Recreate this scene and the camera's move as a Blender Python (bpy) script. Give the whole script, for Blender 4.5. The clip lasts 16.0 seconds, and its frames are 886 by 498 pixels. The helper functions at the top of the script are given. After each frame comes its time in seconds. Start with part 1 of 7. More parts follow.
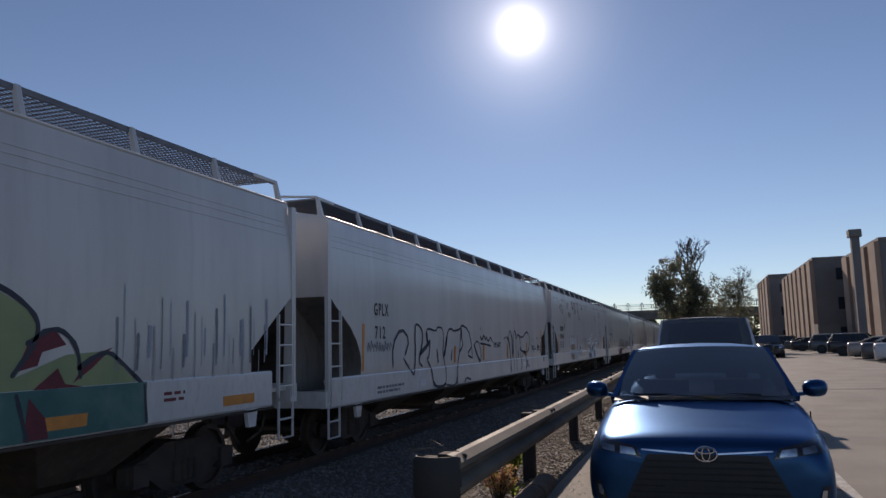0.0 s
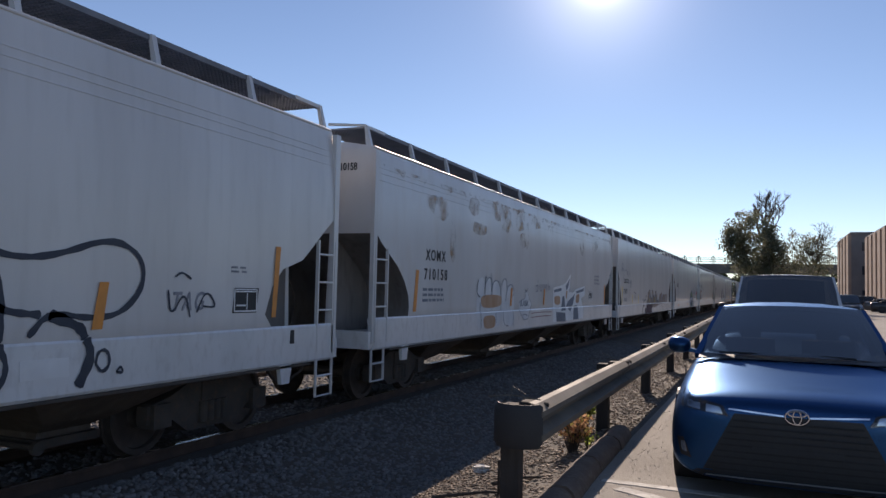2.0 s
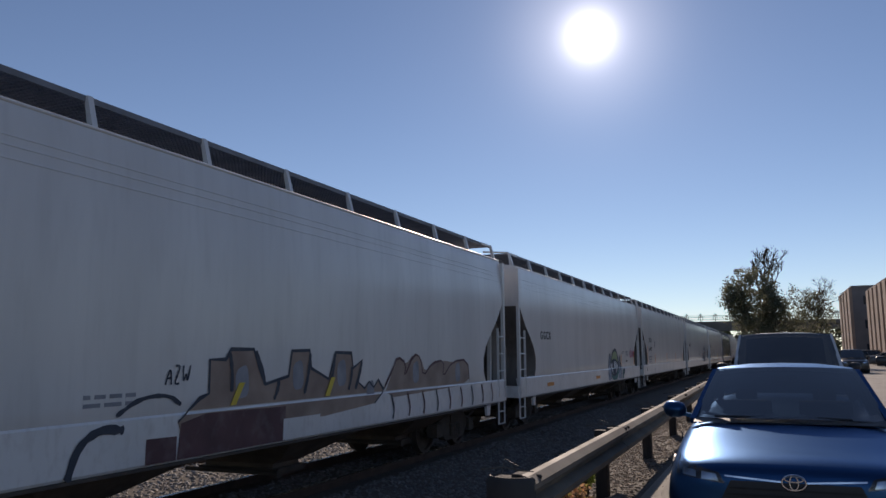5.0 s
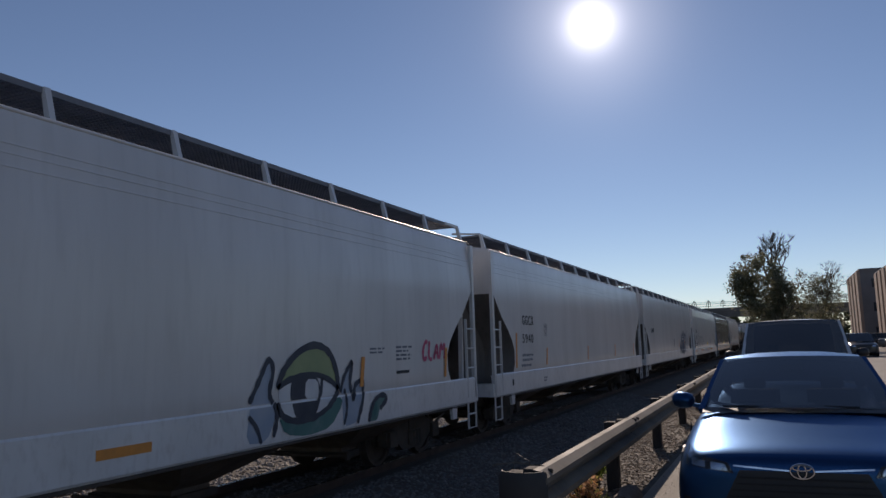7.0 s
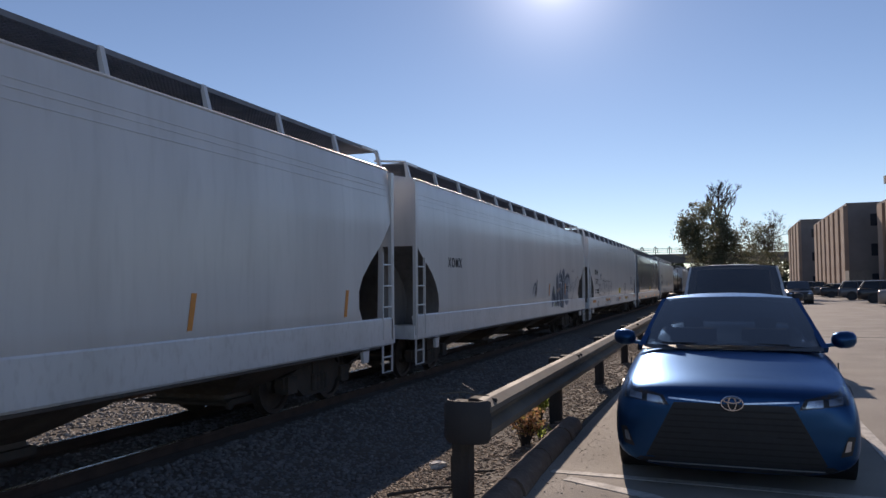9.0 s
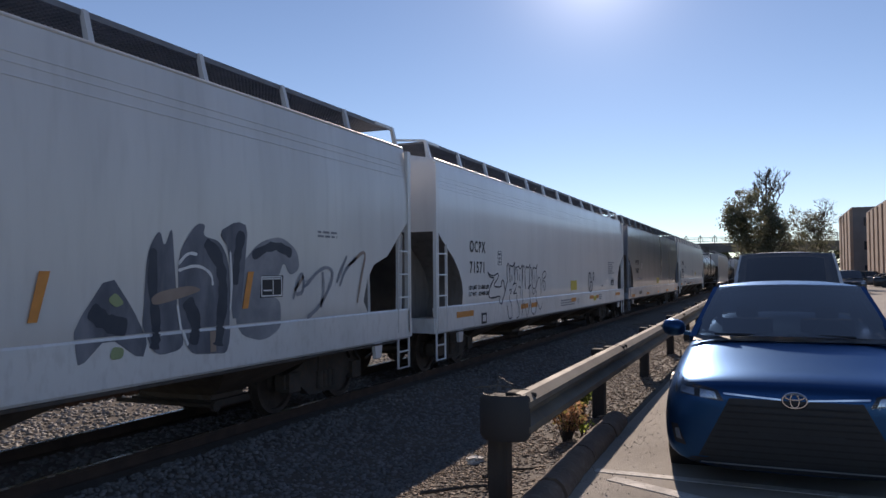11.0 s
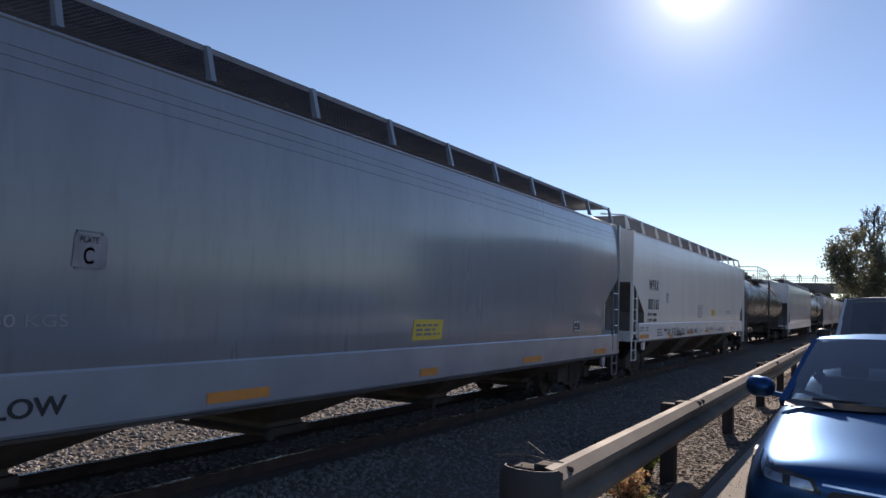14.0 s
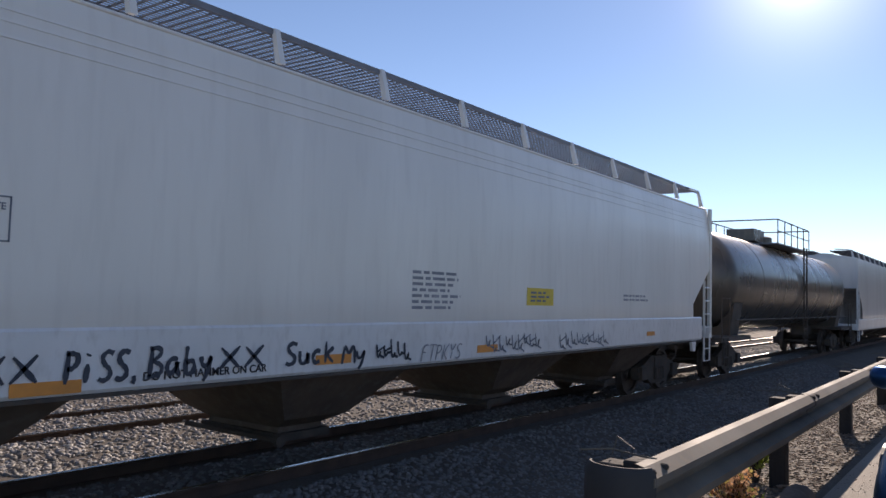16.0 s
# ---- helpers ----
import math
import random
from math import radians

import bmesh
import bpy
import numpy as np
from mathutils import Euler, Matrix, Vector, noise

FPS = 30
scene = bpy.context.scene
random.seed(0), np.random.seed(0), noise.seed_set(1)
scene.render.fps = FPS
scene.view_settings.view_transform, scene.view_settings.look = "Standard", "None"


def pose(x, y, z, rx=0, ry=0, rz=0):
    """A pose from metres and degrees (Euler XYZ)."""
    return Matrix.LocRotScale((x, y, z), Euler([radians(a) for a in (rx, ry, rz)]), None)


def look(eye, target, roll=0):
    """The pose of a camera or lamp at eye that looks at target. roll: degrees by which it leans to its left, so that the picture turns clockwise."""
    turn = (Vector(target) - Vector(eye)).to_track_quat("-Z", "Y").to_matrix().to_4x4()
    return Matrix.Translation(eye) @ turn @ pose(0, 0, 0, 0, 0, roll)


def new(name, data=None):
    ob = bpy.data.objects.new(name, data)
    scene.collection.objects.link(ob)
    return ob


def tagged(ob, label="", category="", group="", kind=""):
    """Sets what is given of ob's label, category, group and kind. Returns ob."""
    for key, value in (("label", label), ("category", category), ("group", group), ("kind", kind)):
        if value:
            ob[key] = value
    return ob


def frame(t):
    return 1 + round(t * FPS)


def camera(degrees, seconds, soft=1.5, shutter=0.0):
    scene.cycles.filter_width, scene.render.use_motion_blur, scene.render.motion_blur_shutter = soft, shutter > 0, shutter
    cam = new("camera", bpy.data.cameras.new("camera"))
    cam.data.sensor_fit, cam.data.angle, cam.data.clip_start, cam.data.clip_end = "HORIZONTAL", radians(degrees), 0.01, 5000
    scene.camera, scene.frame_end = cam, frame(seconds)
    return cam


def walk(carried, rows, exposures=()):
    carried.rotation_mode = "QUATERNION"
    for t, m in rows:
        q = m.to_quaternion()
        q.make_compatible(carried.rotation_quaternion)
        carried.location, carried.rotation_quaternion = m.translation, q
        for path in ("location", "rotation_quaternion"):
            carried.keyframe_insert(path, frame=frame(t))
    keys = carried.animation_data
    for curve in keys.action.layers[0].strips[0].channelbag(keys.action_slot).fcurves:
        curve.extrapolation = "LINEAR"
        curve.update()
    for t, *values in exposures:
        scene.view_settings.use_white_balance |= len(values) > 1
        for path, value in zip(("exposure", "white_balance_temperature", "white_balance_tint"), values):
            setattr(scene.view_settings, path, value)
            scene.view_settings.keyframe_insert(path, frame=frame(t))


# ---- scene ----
cam = camera(60.0, 16.0)
PATH = [
    (0, (0.000, 0.000, 1.512), (-0.617, 1.886, 1.761), -1.40),
    (0.5, (-0.093, -0.026, 1.533), (-0.712, 1.859, 1.785), -0.08),
    (1, (-0.157, -0.026, 1.532), (-0.821, 1.853, 1.700), 0.81),
    (1.5, (-0.183, 0.003, 1.533), (-0.920, 1.860, 1.613), 0.72),
    (2, (-0.179, 0.008, 1.540), (-0.963, 1.846, 1.642), 1.24),
    (2.5, (-0.183, 0.021, 1.554), (-0.998, 1.840, 1.722), 2.56),
    (3, (-0.185, 0.035, 1.565), (-1.032, 1.837, 1.759), 2.94),
    (3.5, (-0.178, 0.007, 1.578), (-1.054, 1.793, 1.784), 2.17),
    (4, (-0.148, 0.011, 1.597), (-1.049, 1.782, 1.826), 0.94),
    (4.5, (-0.118, 0.006, 1.593), (-0.986, 1.789, 1.847), -0.06),
    (5, (-0.068, 0.019, 1.586), (-0.847, 1.841, 1.857), -0.41),
    (7.5, (-0.035, -0.078, 1.635), (-0.834, 1.742, 1.863), -2.00),
    (8, (-0.020, -0.087, 1.624), (-0.777, 1.758, 1.779), -1.16),
    (8.5, (-0.016, -0.097, 1.593), (-0.704, 1.778, 1.699), -0.47),
    (11, (-0.120, 0.285, 1.547), (-0.908, 2.122, 1.617), -0.49),
    (11.5, (-0.163, 0.503, 1.540), (-1.052, 2.293, 1.614), -0.76),
    (12, (-0.221, 0.716, 1.560), (-1.204, 2.456, 1.637), -0.43),
    (12.5, (-0.192, 0.923, 1.559), (-1.232, 2.630, 1.628), 0.01),
    (13, (-0.195, 1.097, 1.569), (-1.238, 2.803, 1.637), 0.47),
    (13.5, (-0.218, 1.242, 1.621), (-1.224, 2.969, 1.712), 1.29),
    (14, (-0.191, 1.416, 1.608), (-1.178, 3.150, 1.746), 1.97),
    (14.5, (-0.092, 1.472, 1.630), (-1.126, 3.174, 1.806), 1.63),
    (15, (-0.141, 1.602, 1.590), (-1.254, 3.254, 1.769), 0.91),
    (15.5, (-0.197, 1.731, 1.528), (-1.368, 3.344, 1.687), 0.90),
    (16, (-0.291, 1.796, 1.514), (-1.482, 3.398, 1.638), 1.53),
]
EXPOSURE = [(0, -0.65, 6850, 20), (0.7, -0.6, 6850, 20), (1.1, -0.52, 6850, 20), (1.5, -0.25, 6900, 20), (2.2, -0.1, 6900, 20), (3.0, -0.4, 6900, 20), (3.5, -0.42, 6900, 20), (5, -0.55, 6850, 20), (7.3, -0.75, 6850, 20), (7.8, -0.6, 6850, 20), (8.5, -0.4, 6850, 20), (11, -0.2, 6850, 20), (12.5, 0.0, 6800, 20), (14.3, -0.1, 6800, 20), (15, -0.15, 6800, 20), (15.6, 0.15, 6800, 20), (16, 0.15, 6850, 20)]
walk(cam, [(t, look(eye, target, roll)) for t, eye, target, roll in PATH], EXPOSURE)

# ---- light ----
SUN_AZ, SUN_EL = -11.7, 22.8          # degrees right of +y, degrees up
sun_way = Vector((math.sin(radians(SUN_AZ)) * math.cos(radians(SUN_EL)), math.cos(radians(SUN_AZ)) * math.cos(radians(SUN_EL)), math.sin(radians(SUN_EL))))
world = bpy.data.worlds.new("world")
scene.world = world
world.use_nodes = True
wn = world.node_tree
sky = wn.nodes.new("ShaderNodeTexSky")
sky.sky_type = "NISHITA"
sky.sun_disc = False
sky.sun_elevation = radians(SUN_EL)
sky.sun_rotation = radians(SUN_AZ)
sky.air_density, sky.dust_density, sky.ozone_density = 0.78, 0.0, 2.4
# the sun itself and its aureole in thin haze
coord = wn.nodes.new("ShaderNodeTexCoord")
toward = wn.nodes.new("ShaderNodeVectorMath")
toward.operation = "DOT_PRODUCT"
toward.inputs[1].default_value = sun_way
wn.links.new(coord.outputs["Generated"], toward.inputs[0])
total = None
for strength, narrow in ((14.0, 2600.0), (4.5, 330.0), (0.85, 50.0), (0.06, 8.0)):
    power = wn.nodes.new("ShaderNodeMath")
    power.operation = "POWER"
    power.inputs[1].default_value = narrow
    base = wn.nodes.new("ShaderNodeMath")
    base.operation = "MAXIMUM"
    base.inputs[1].default_value = 0.0
    wn.links.new(toward.outputs["Value"], base.inputs[0])
    wn.links.new(base.outputs[0], power.inputs[0])
    scaled = wn.nodes.new("ShaderNodeMath")
    scaled.operation = "MULTIPLY_ADD"
    scaled.inputs[1].default_value = strength
    wn.links.new(power.outputs[0], scaled.inputs[0])
    if total:
        wn.links.new(total, scaled.inputs[2])
    else:
        scaled.inputs[2].default_value = 0.0
    total = scaled.outputs[0]
add = wn.nodes.new("ShaderNodeMix")
add.data_type, add.blend_type = "RGBA", "ADD"
add.inputs[0].default_value = 1.0
wn.links.new(sky.outputs[0], add.inputs[6])
wn.links.new(total, add.inputs[7])
wn.links.new(add.outputs[2], wn.nodes["Background"].inputs[0])
wn.nodes["Background"].inputs[1].default_value = 0.13
sun = new("sun", bpy.data.lights.new("sun", "SUN"))
sun.data.energy, sun.data.angle, sun.data.color = 5.0, radians(0.5), (1.0, 0.89, 0.74)
sun.matrix_world = look(sun_way * 60, (0, 0, 0))


# ---- materials ----
def pbr(name, c1, c2, scale=2.0, rough=0.6, metal=0.0, bump=0.0, stretch=(1, 1, 1), c3=None, scale3=25.0, amount3=0.35, vary=0.0, coat=0.0, edge=(0.35, 0.7), coat_rough=0.04):
    """Two colours mixed by a broad noise, a third by a fine one, with relief from the fine one."""
    m = bpy.data.materials.new(name)
    m.use_nodes = True
    n, l = m.node_tree.nodes, m.node_tree.links
    b = n["Principled BSDF"]
    co = n.new("ShaderNodeTexCoord")
    mp = n.new("ShaderNodeMapping")
    mp.inputs["Scale"].default_value = stretch
    l.new(co.outputs["Object"], mp.inputs[0])
    n1 = n.new("ShaderNodeTexNoise")
    n1.inputs["Scale"].default_value, n1.inputs["Detail"].default_value = scale, 6
    l.new(mp.outputs[0], n1.inputs["Vector"])
    r1 = n.new("ShaderNodeMapRange")
    r1.inputs[1].default_value, r1.inputs[2].default_value = edge
    l.new(n1.outputs[0], r1.inputs[0])
    mix = n.new("ShaderNodeMix")
    mix.data_type = "RGBA"
    mix.inputs[6].default_value, mix.inputs[7].default_value = (*c1, 1), (*c2, 1)
    l.new(r1.outputs[0], mix.inputs[0])
    colour = mix.outputs[2]
    n2 = n.new("ShaderNodeTexNoise")
    n2.inputs["Scale"].default_value, n2.inputs["Detail"].default_value = scale3, 5
    l.new(mp.outputs[0] if c3 else co.outputs["Object"], n2.inputs["Vector"])
    if c3:
        r2 = n.new("ShaderNodeMapRange")
        r2.inputs[1].default_value, r2.inputs[2].default_value, r2.inputs[4].default_value = 0.5, 0.8, amount3 * 2
        l.new(n2.outputs[0], r2.inputs[0])
        mx = n.new("ShaderNodeMix")
        mx.data_type = "RGBA"
        l.new(r2.outputs[0], mx.inputs[0])
        l.new(colour, mx.inputs[6])
        mx.inputs[7].default_value = (*c3, 1)
        colour = mx.outputs[2]
    if vary:
        oi = n.new("ShaderNodeObjectInfo")
        hs = n.new("ShaderNodeHueSaturation")
        rv = n.new("ShaderNodeMapRange")
        rv.inputs[3].default_value, rv.inputs[4].default_value = 1 - vary, 1 + vary
        l.new(oi.outputs["Random"], rv.inputs[0])
        l.new(rv.outputs[0], hs.inputs["Value"])
        l.new(colour, hs.inputs["Color"])
        colour = hs.outputs[0]
    l.new(colour, b.inputs["Base Color"])
    b.inputs["Metallic"].default_value = metal
    rr = n.new("ShaderNodeMapRange")
    rr.inputs[3].default_value, rr.inputs[4].default_value = max(0.02, rough - 0.12), min(1, rough + 0.12)
    l.new(n1.outputs[0], rr.inputs[0])
    l.new(rr.outputs[0], b.inputs["Roughness"])
    b.inputs["Coat Weight"].default_value = coat
    b.inputs["Coat Roughness"].default_value = coat_rough
    if bump:
        bp = n.new("ShaderNodeBump")
        bp.inputs["Strength"].default_value, bp.inputs["Distance"].default_value = bump, 0.02
        l.new(n2.outputs[0], bp.inputs["Height"])
        l.new(bp.outputs[0], b.inputs["Normal"])
    return m


def island(name, colours, rough=0.9, bump=0.3, thin=0.0):
    """Loose pieces joined in one mesh: each its own shade."""
    m = pbr(name, colours[0], colours[1], 8, rough, bump=bump, scale3=60)
    n, l = m.node_tree.nodes, m.node_tree.links
    g = n.new("ShaderNodeNewGeometry")
    ramp = n.new("ShaderNodeValToRGB")
    e = ramp.color_ramp.elements
    e[0].color, e[1].color = (*colours[0], 1), (*colours[-1], 1)
    for i, c in enumerate(colours[1:-1]):
        e.new((i + 1) / (len(colours) - 1)).color = (*c, 1)
    l.new(g.outputs["Random Per Island"], ramp.inputs[0])
    l.new(ramp.outputs[0], n["Principled BSDF"].inputs["Base Color"])
    if thin:                                              # light through leaves
        tl, mx = n.new("ShaderNodeBsdfTranslucent"), n.new("ShaderNodeMixShader")
        l.new(ramp.outputs[0], tl.inputs[0])
        mx.inputs[0].default_value = thin
        l.new(n["Principled BSDF"].outputs[0], mx.inputs[1])
        l.new(tl.outputs[0], mx.inputs[2])
        l.new(mx.outputs[0], n["Material Output"].inputs[0])
    return m


def glass(name, tint, rough=0.02, ior=1.52):
    m = bpy.data.materials.new(name)
    m.use_nodes = True
    n, l = m.node_tree.nodes, m.node_tree.links
    n.remove(n["Principled BSDF"])
    tr, gl, mx, fr = (n.new("ShaderNode" + k) for k in ("BsdfTransparent", "BsdfGlossy", "MixShader", "Fresnel"))
    tr.inputs[0].default_value = (*tint, 1)
    gl.inputs["Roughness"].default_value = rough
    fr.inputs[0].default_value = ior
    l.new(fr.outputs[0], mx.inputs[0])
    l.new(tr.outputs[0], mx.inputs[1])
    l.new(gl.outputs[0], mx.inputs[2])
    l.new(mx.outputs[0], n["Material Output"].inputs[0])
    return m


def car_paint(name, c, metal=0.0):
    return pbr(name, c, tuple(k * 0.85 for k in c), 40, 0.32, metal, coat=0.35)


WHITE_STEEL = pbr("white_car_paint", (0.7, 0.69, 0.68), (0.6, 0.59, 0.58), 0.8, 0.42, bump=0.02, stretch=(1, 1.4, 0.22), c3=(0.36, 0.35, 0.33), scale3=5, amount3=0.1, coat=0.7, coat_rough=0.2)
CREAM_STEEL = pbr("cream_car_paint", (0.83, 0.81, 0.76), (0.75, 0.73, 0.68), 0.8, 0.42, bump=0.015, stretch=(1, 1.4, 0.2), c3=(0.4, 0.36, 0.32), scale3=5, amount3=0.08, coat=0.6, coat_rough=0.22)
BRIGHT_STEEL = pbr("bright_white_car_paint", (0.82, 0.82, 0.82), (0.74, 0.74, 0.74), 0.8, 0.38, bump=0.015, stretch=(1, 1.4, 0.22), c3=(0.5, 0.49, 0.48), scale3=5, amount3=0.08, coat=0.8, coat_rough=0.18)
RUSTY_STEEL = pbr("rust_streaked_paint", (0.63, 0.63, 0.63), (0.54, 0.535, 0.53), 0.9, 0.48, bump=0.025, stretch=(1, 1.2, 0.3), c3=(0.44, 0.34, 0.26), scale3=2.4, amount3=0.13, coat=0.6, coat_rough=0.22)
BLUE_STEEL = pbr("dark_blue_grey_paint", (0.2, 0.235, 0.285), (0.16, 0.19, 0.235), 0.7, 0.3, bump=0.02, stretch=(1, 1.2, 0.2), c3=(0.11, 0.12, 0.14), scale3=8, amount3=0.2, coat=1.0, coat_rough=0.12)
PALE_SILL = pbr("pale_sill_paint", (0.78, 0.78, 0.78), (0.68, 0.68, 0.67), 1.2, 0.42, bump=0.03, stretch=(1, 1, 0.5), c3=(0.4, 0.37, 0.34), scale3=10, amount3=0.2, coat=0.6, coat_rough=0.2)
BLUE_SILL = pbr("blue_grey_sill_paint", (0.29, 0.33, 0.39), (0.23, 0.26, 0.31), 1.2, 0.4, bump=0.03, coat=0.8, coat_rough=0.15)
# grime plus the shade under the car ends, both in the base colour
SLOPE = pbr("grimy_shaded_slope_sheet", (0.2, 0.18, 0.165), (0.13, 0.118, 0.11), 1.5, 0.75, bump=0.08, stretch=(1, 1, 0.3), c3=(0.1, 0.08, 0.065), scale3=8)
UNDER = pbr("grimy_underframe", (0.085, 0.07, 0.058), (0.05, 0.044, 0.04), 3, 0.8, bump=0.2, c3=(0.13, 0.085, 0.055), scale3=12)
CHUTE = pbr("rusty_hopper_chute", (0.14, 0.105, 0.08), (0.09, 0.07, 0.056), 2, 0.75, bump=0.1, c3=(0.17, 0.155, 0.14), scale3=9)
GRATE = pbr("galvanized_grating", (0.21, 0.22, 0.25), (0.16, 0.17, 0.19), 3, 0.6, 0.2)
RUST = pbr("rust_bleed", (0.5, 0.3, 0.15), (0.56, 0.4, 0.26), 3.5, 0.8)
# rust lies in broken specks that let the paint through
rn, rl = RUST.node_tree.nodes, RUST.node_tree.links
rust_noise, rust_cut, rust_mix, rust_gap = (rn.new("ShaderNode" + k) for k in ("TexNoise", "MapRange", "MixShader", "BsdfTransparent"))
rust_noise.inputs["Scale"].default_value = 2.6
rust_noise.inputs["Detail"].default_value = 6.0
rust_cut.inputs["From Min"].default_value, rust_cut.inputs["From Max"].default_value = 0.44, 0.86
rust_where = rn.new("ShaderNodeTexCoord")
rl.new(rust_where.outputs["Object"], rust_noise.inputs["Vector"])
rl.new(rust_noise.outputs["Fac"], rust_cut.inputs["Value"])
rl.new(rust_cut.outputs["Result"], rust_mix.inputs[0])
rl.new(rust_gap.outputs[0], rust_mix.inputs[1])
rl.new(rn["Principled BSDF"].outputs[0], rust_mix.inputs[2])
rl.new(rust_mix.outputs[0], rn["Material Output"].inputs[0])
SMUDGE = pbr("smudged_slate_spray_paint", (0.1, 0.11, 0.14), (0.26, 0.27, 0.31), 2.2, 0.65, stretch=(1, 1, 0.35), c3=(0.4, 0.4, 0.42), scale3=6, amount3=0.15)
TANK = pbr("black_tank_paint", (0.055, 0.052, 0.05), (0.08, 0.07, 0.06), 0.8, 0.28, bump=0.02, stretch=(1, 1, 0.4), c3=(0.16, 0.12, 0.09), scale3=5, amount3=0.3)
# pale road dust and a sunlit tan, both painted on the upper half of the tanks
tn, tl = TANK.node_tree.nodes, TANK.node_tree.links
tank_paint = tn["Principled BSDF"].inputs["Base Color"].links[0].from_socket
tank_way, tank_up, tank_lift, tank_dust_sun = (tn.new("ShaderNode" + k) for k in ("NewGeometry", "SeparateXYZ", "MapRange", "Mix"))
tank_dust_sun.data_type = "RGBA"
tank_dust_sun.inputs[7].default_value = (0.36, 0.27, 0.19, 1)
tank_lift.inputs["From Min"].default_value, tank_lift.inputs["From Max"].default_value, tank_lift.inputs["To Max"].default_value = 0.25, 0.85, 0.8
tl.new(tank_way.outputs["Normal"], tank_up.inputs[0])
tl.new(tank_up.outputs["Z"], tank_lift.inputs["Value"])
tl.new(tank_lift.outputs[0], tank_dust_sun.inputs[0])
tl.new(tank_paint, tank_dust_sun.inputs[6])
tl.new(tank_dust_sun.outputs[2], tn["Principled BSDF"].inputs["Base Color"])
WHEEL = pbr("wheel_steel", (0.11, 0.09, 0.075), (0.07, 0.06, 0.055), 5, 0.6, 0.5)
BLACK = pbr("black_paint", (0.02, 0.021, 0.026), (0.03, 0.03, 0.034), 12, 0.6)
NAVY = pbr("navy_spray_paint", (0.03, 0.038, 0.06), (0.06, 0.07, 0.09), 3, 0.6)
SMEAR = pbr("faint_grey_smear", (0.38, 0.39, 0.41), (0.5, 0.5, 0.51), 3, 0.65)
PALESPRAY = pbr("thin_pale_spray_paint", (0.62, 0.63, 0.65), (0.74, 0.74, 0.74), 2.5, 0.6)
SLATE = pbr("slate_spray_paint", (0.13, 0.15, 0.19), (0.2, 0.22, 0.26), 3, 0.6)
RUSTSPRAY = pbr("faded_orange_spray_paint", (0.46, 0.25, 0.13), (0.56, 0.38, 0.27), 2.5, 0.65, stretch=(1, 1, 0.4))
GREYSPRAY = pbr("grey_spray_paint", (0.2, 0.21, 0.24), (0.34, 0.34, 0.37), 3, 0.6)
PALEBLUE = pbr("pale_blue_spray_paint", (0.3, 0.37, 0.47), (0.4, 0.45, 0.52), 3, 0.6)
ORANGE = pbr("orange_reflector", (0.8, 0.31, 0.06), (0.68, 0.27, 0.06), 8, 0.5)
YELLOW = pbr("yellow_placard", (0.75, 0.55, 0.06), (0.66, 0.48, 0.06), 8, 0.5)
GREEN = pbr("pale_green_spray_paint", (0.34, 0.4, 0.2), (0.27, 0.34, 0.18), 3, 0.6)
TEAL = pbr("teal_spray_paint", (0.04, 0.15, 0.145), (0.09, 0.22, 0.2), 1.4, 0.6, c3=(0.3, 0.38, 0.36), scale3=2.5, amount3=0.25)
DULLMAROON = pbr("dull_maroon_spray_paint", (0.13, 0.06, 0.065), (0.09, 0.045, 0.05), 2.5, 0.65, c3=(0.2, 0.15, 0.15), scale3=6)
MAROON = pbr("maroon_spray_paint", (0.2, 0.03, 0.045), (0.15, 0.03, 0.04), 3, 0.6)
PINK = pbr("pink_spray_paint", (0.6, 0.1, 0.2), (0.5, 0.09, 0.17), 5, 0.6)
TAN = pbr("tan_spray_paint", (0.36, 0.27, 0.22), (0.24, 0.17, 0.14), 2, 0.6)
WHITE = pbr("white_spray_paint", (0.84, 0.84, 0.84), (0.74, 0.74, 0.74), 3, 0.6)
ASPHALT = pbr("sunlit_asphalt", (0.31, 0.28, 0.24), (0.24, 0.215, 0.185), 0.7, 0.85, bump=0.5, c3=(0.4, 0.365, 0.32), scale3=90, amount3=0.4)
DIRT = pbr("dirt_and_fines", (0.11, 0.09, 0.072), (0.08, 0.067, 0.055), 1.3, 0.95, bump=0.6, c3=(0.18, 0.155, 0.13), scale3=40)
# one ballast in two palettes: train shade coloured into the near stones, sun into the far
SHADESTONES = island("shaded_ballast_stone", [(0.12, 0.118, 0.116), (0.18, 0.175, 0.17), (0.22, 0.21, 0.2), (0.15, 0.14, 0.13), (0.27, 0.26, 0.25)])
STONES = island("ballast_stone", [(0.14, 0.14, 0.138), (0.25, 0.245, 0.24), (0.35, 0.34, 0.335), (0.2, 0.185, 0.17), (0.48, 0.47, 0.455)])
LITTER = island("dry_leaf_litter", [(0.17, 0.115, 0.08), (0.27, 0.2, 0.145), (0.12, 0.085, 0.065), (0.36, 0.29, 0.22), (0.22, 0.185, 0.155)])
TIE = pbr("creosoted_tie", (0.07, 0.06, 0.052), (0.11, 0.095, 0.08), 3, 0.9, bump=0.4, stretch=(0.3, 3, 3))
RAILSIDE = pbr("rusty_rail", (0.11, 0.07, 0.05), (0.075, 0.05, 0.04), 4, 0.8, 0.2)
RAILTOP = pbr("polished_railhead", (0.55, 0.54, 0.52), (0.45, 0.44, 0.42), 5, 0.25, 1.0)
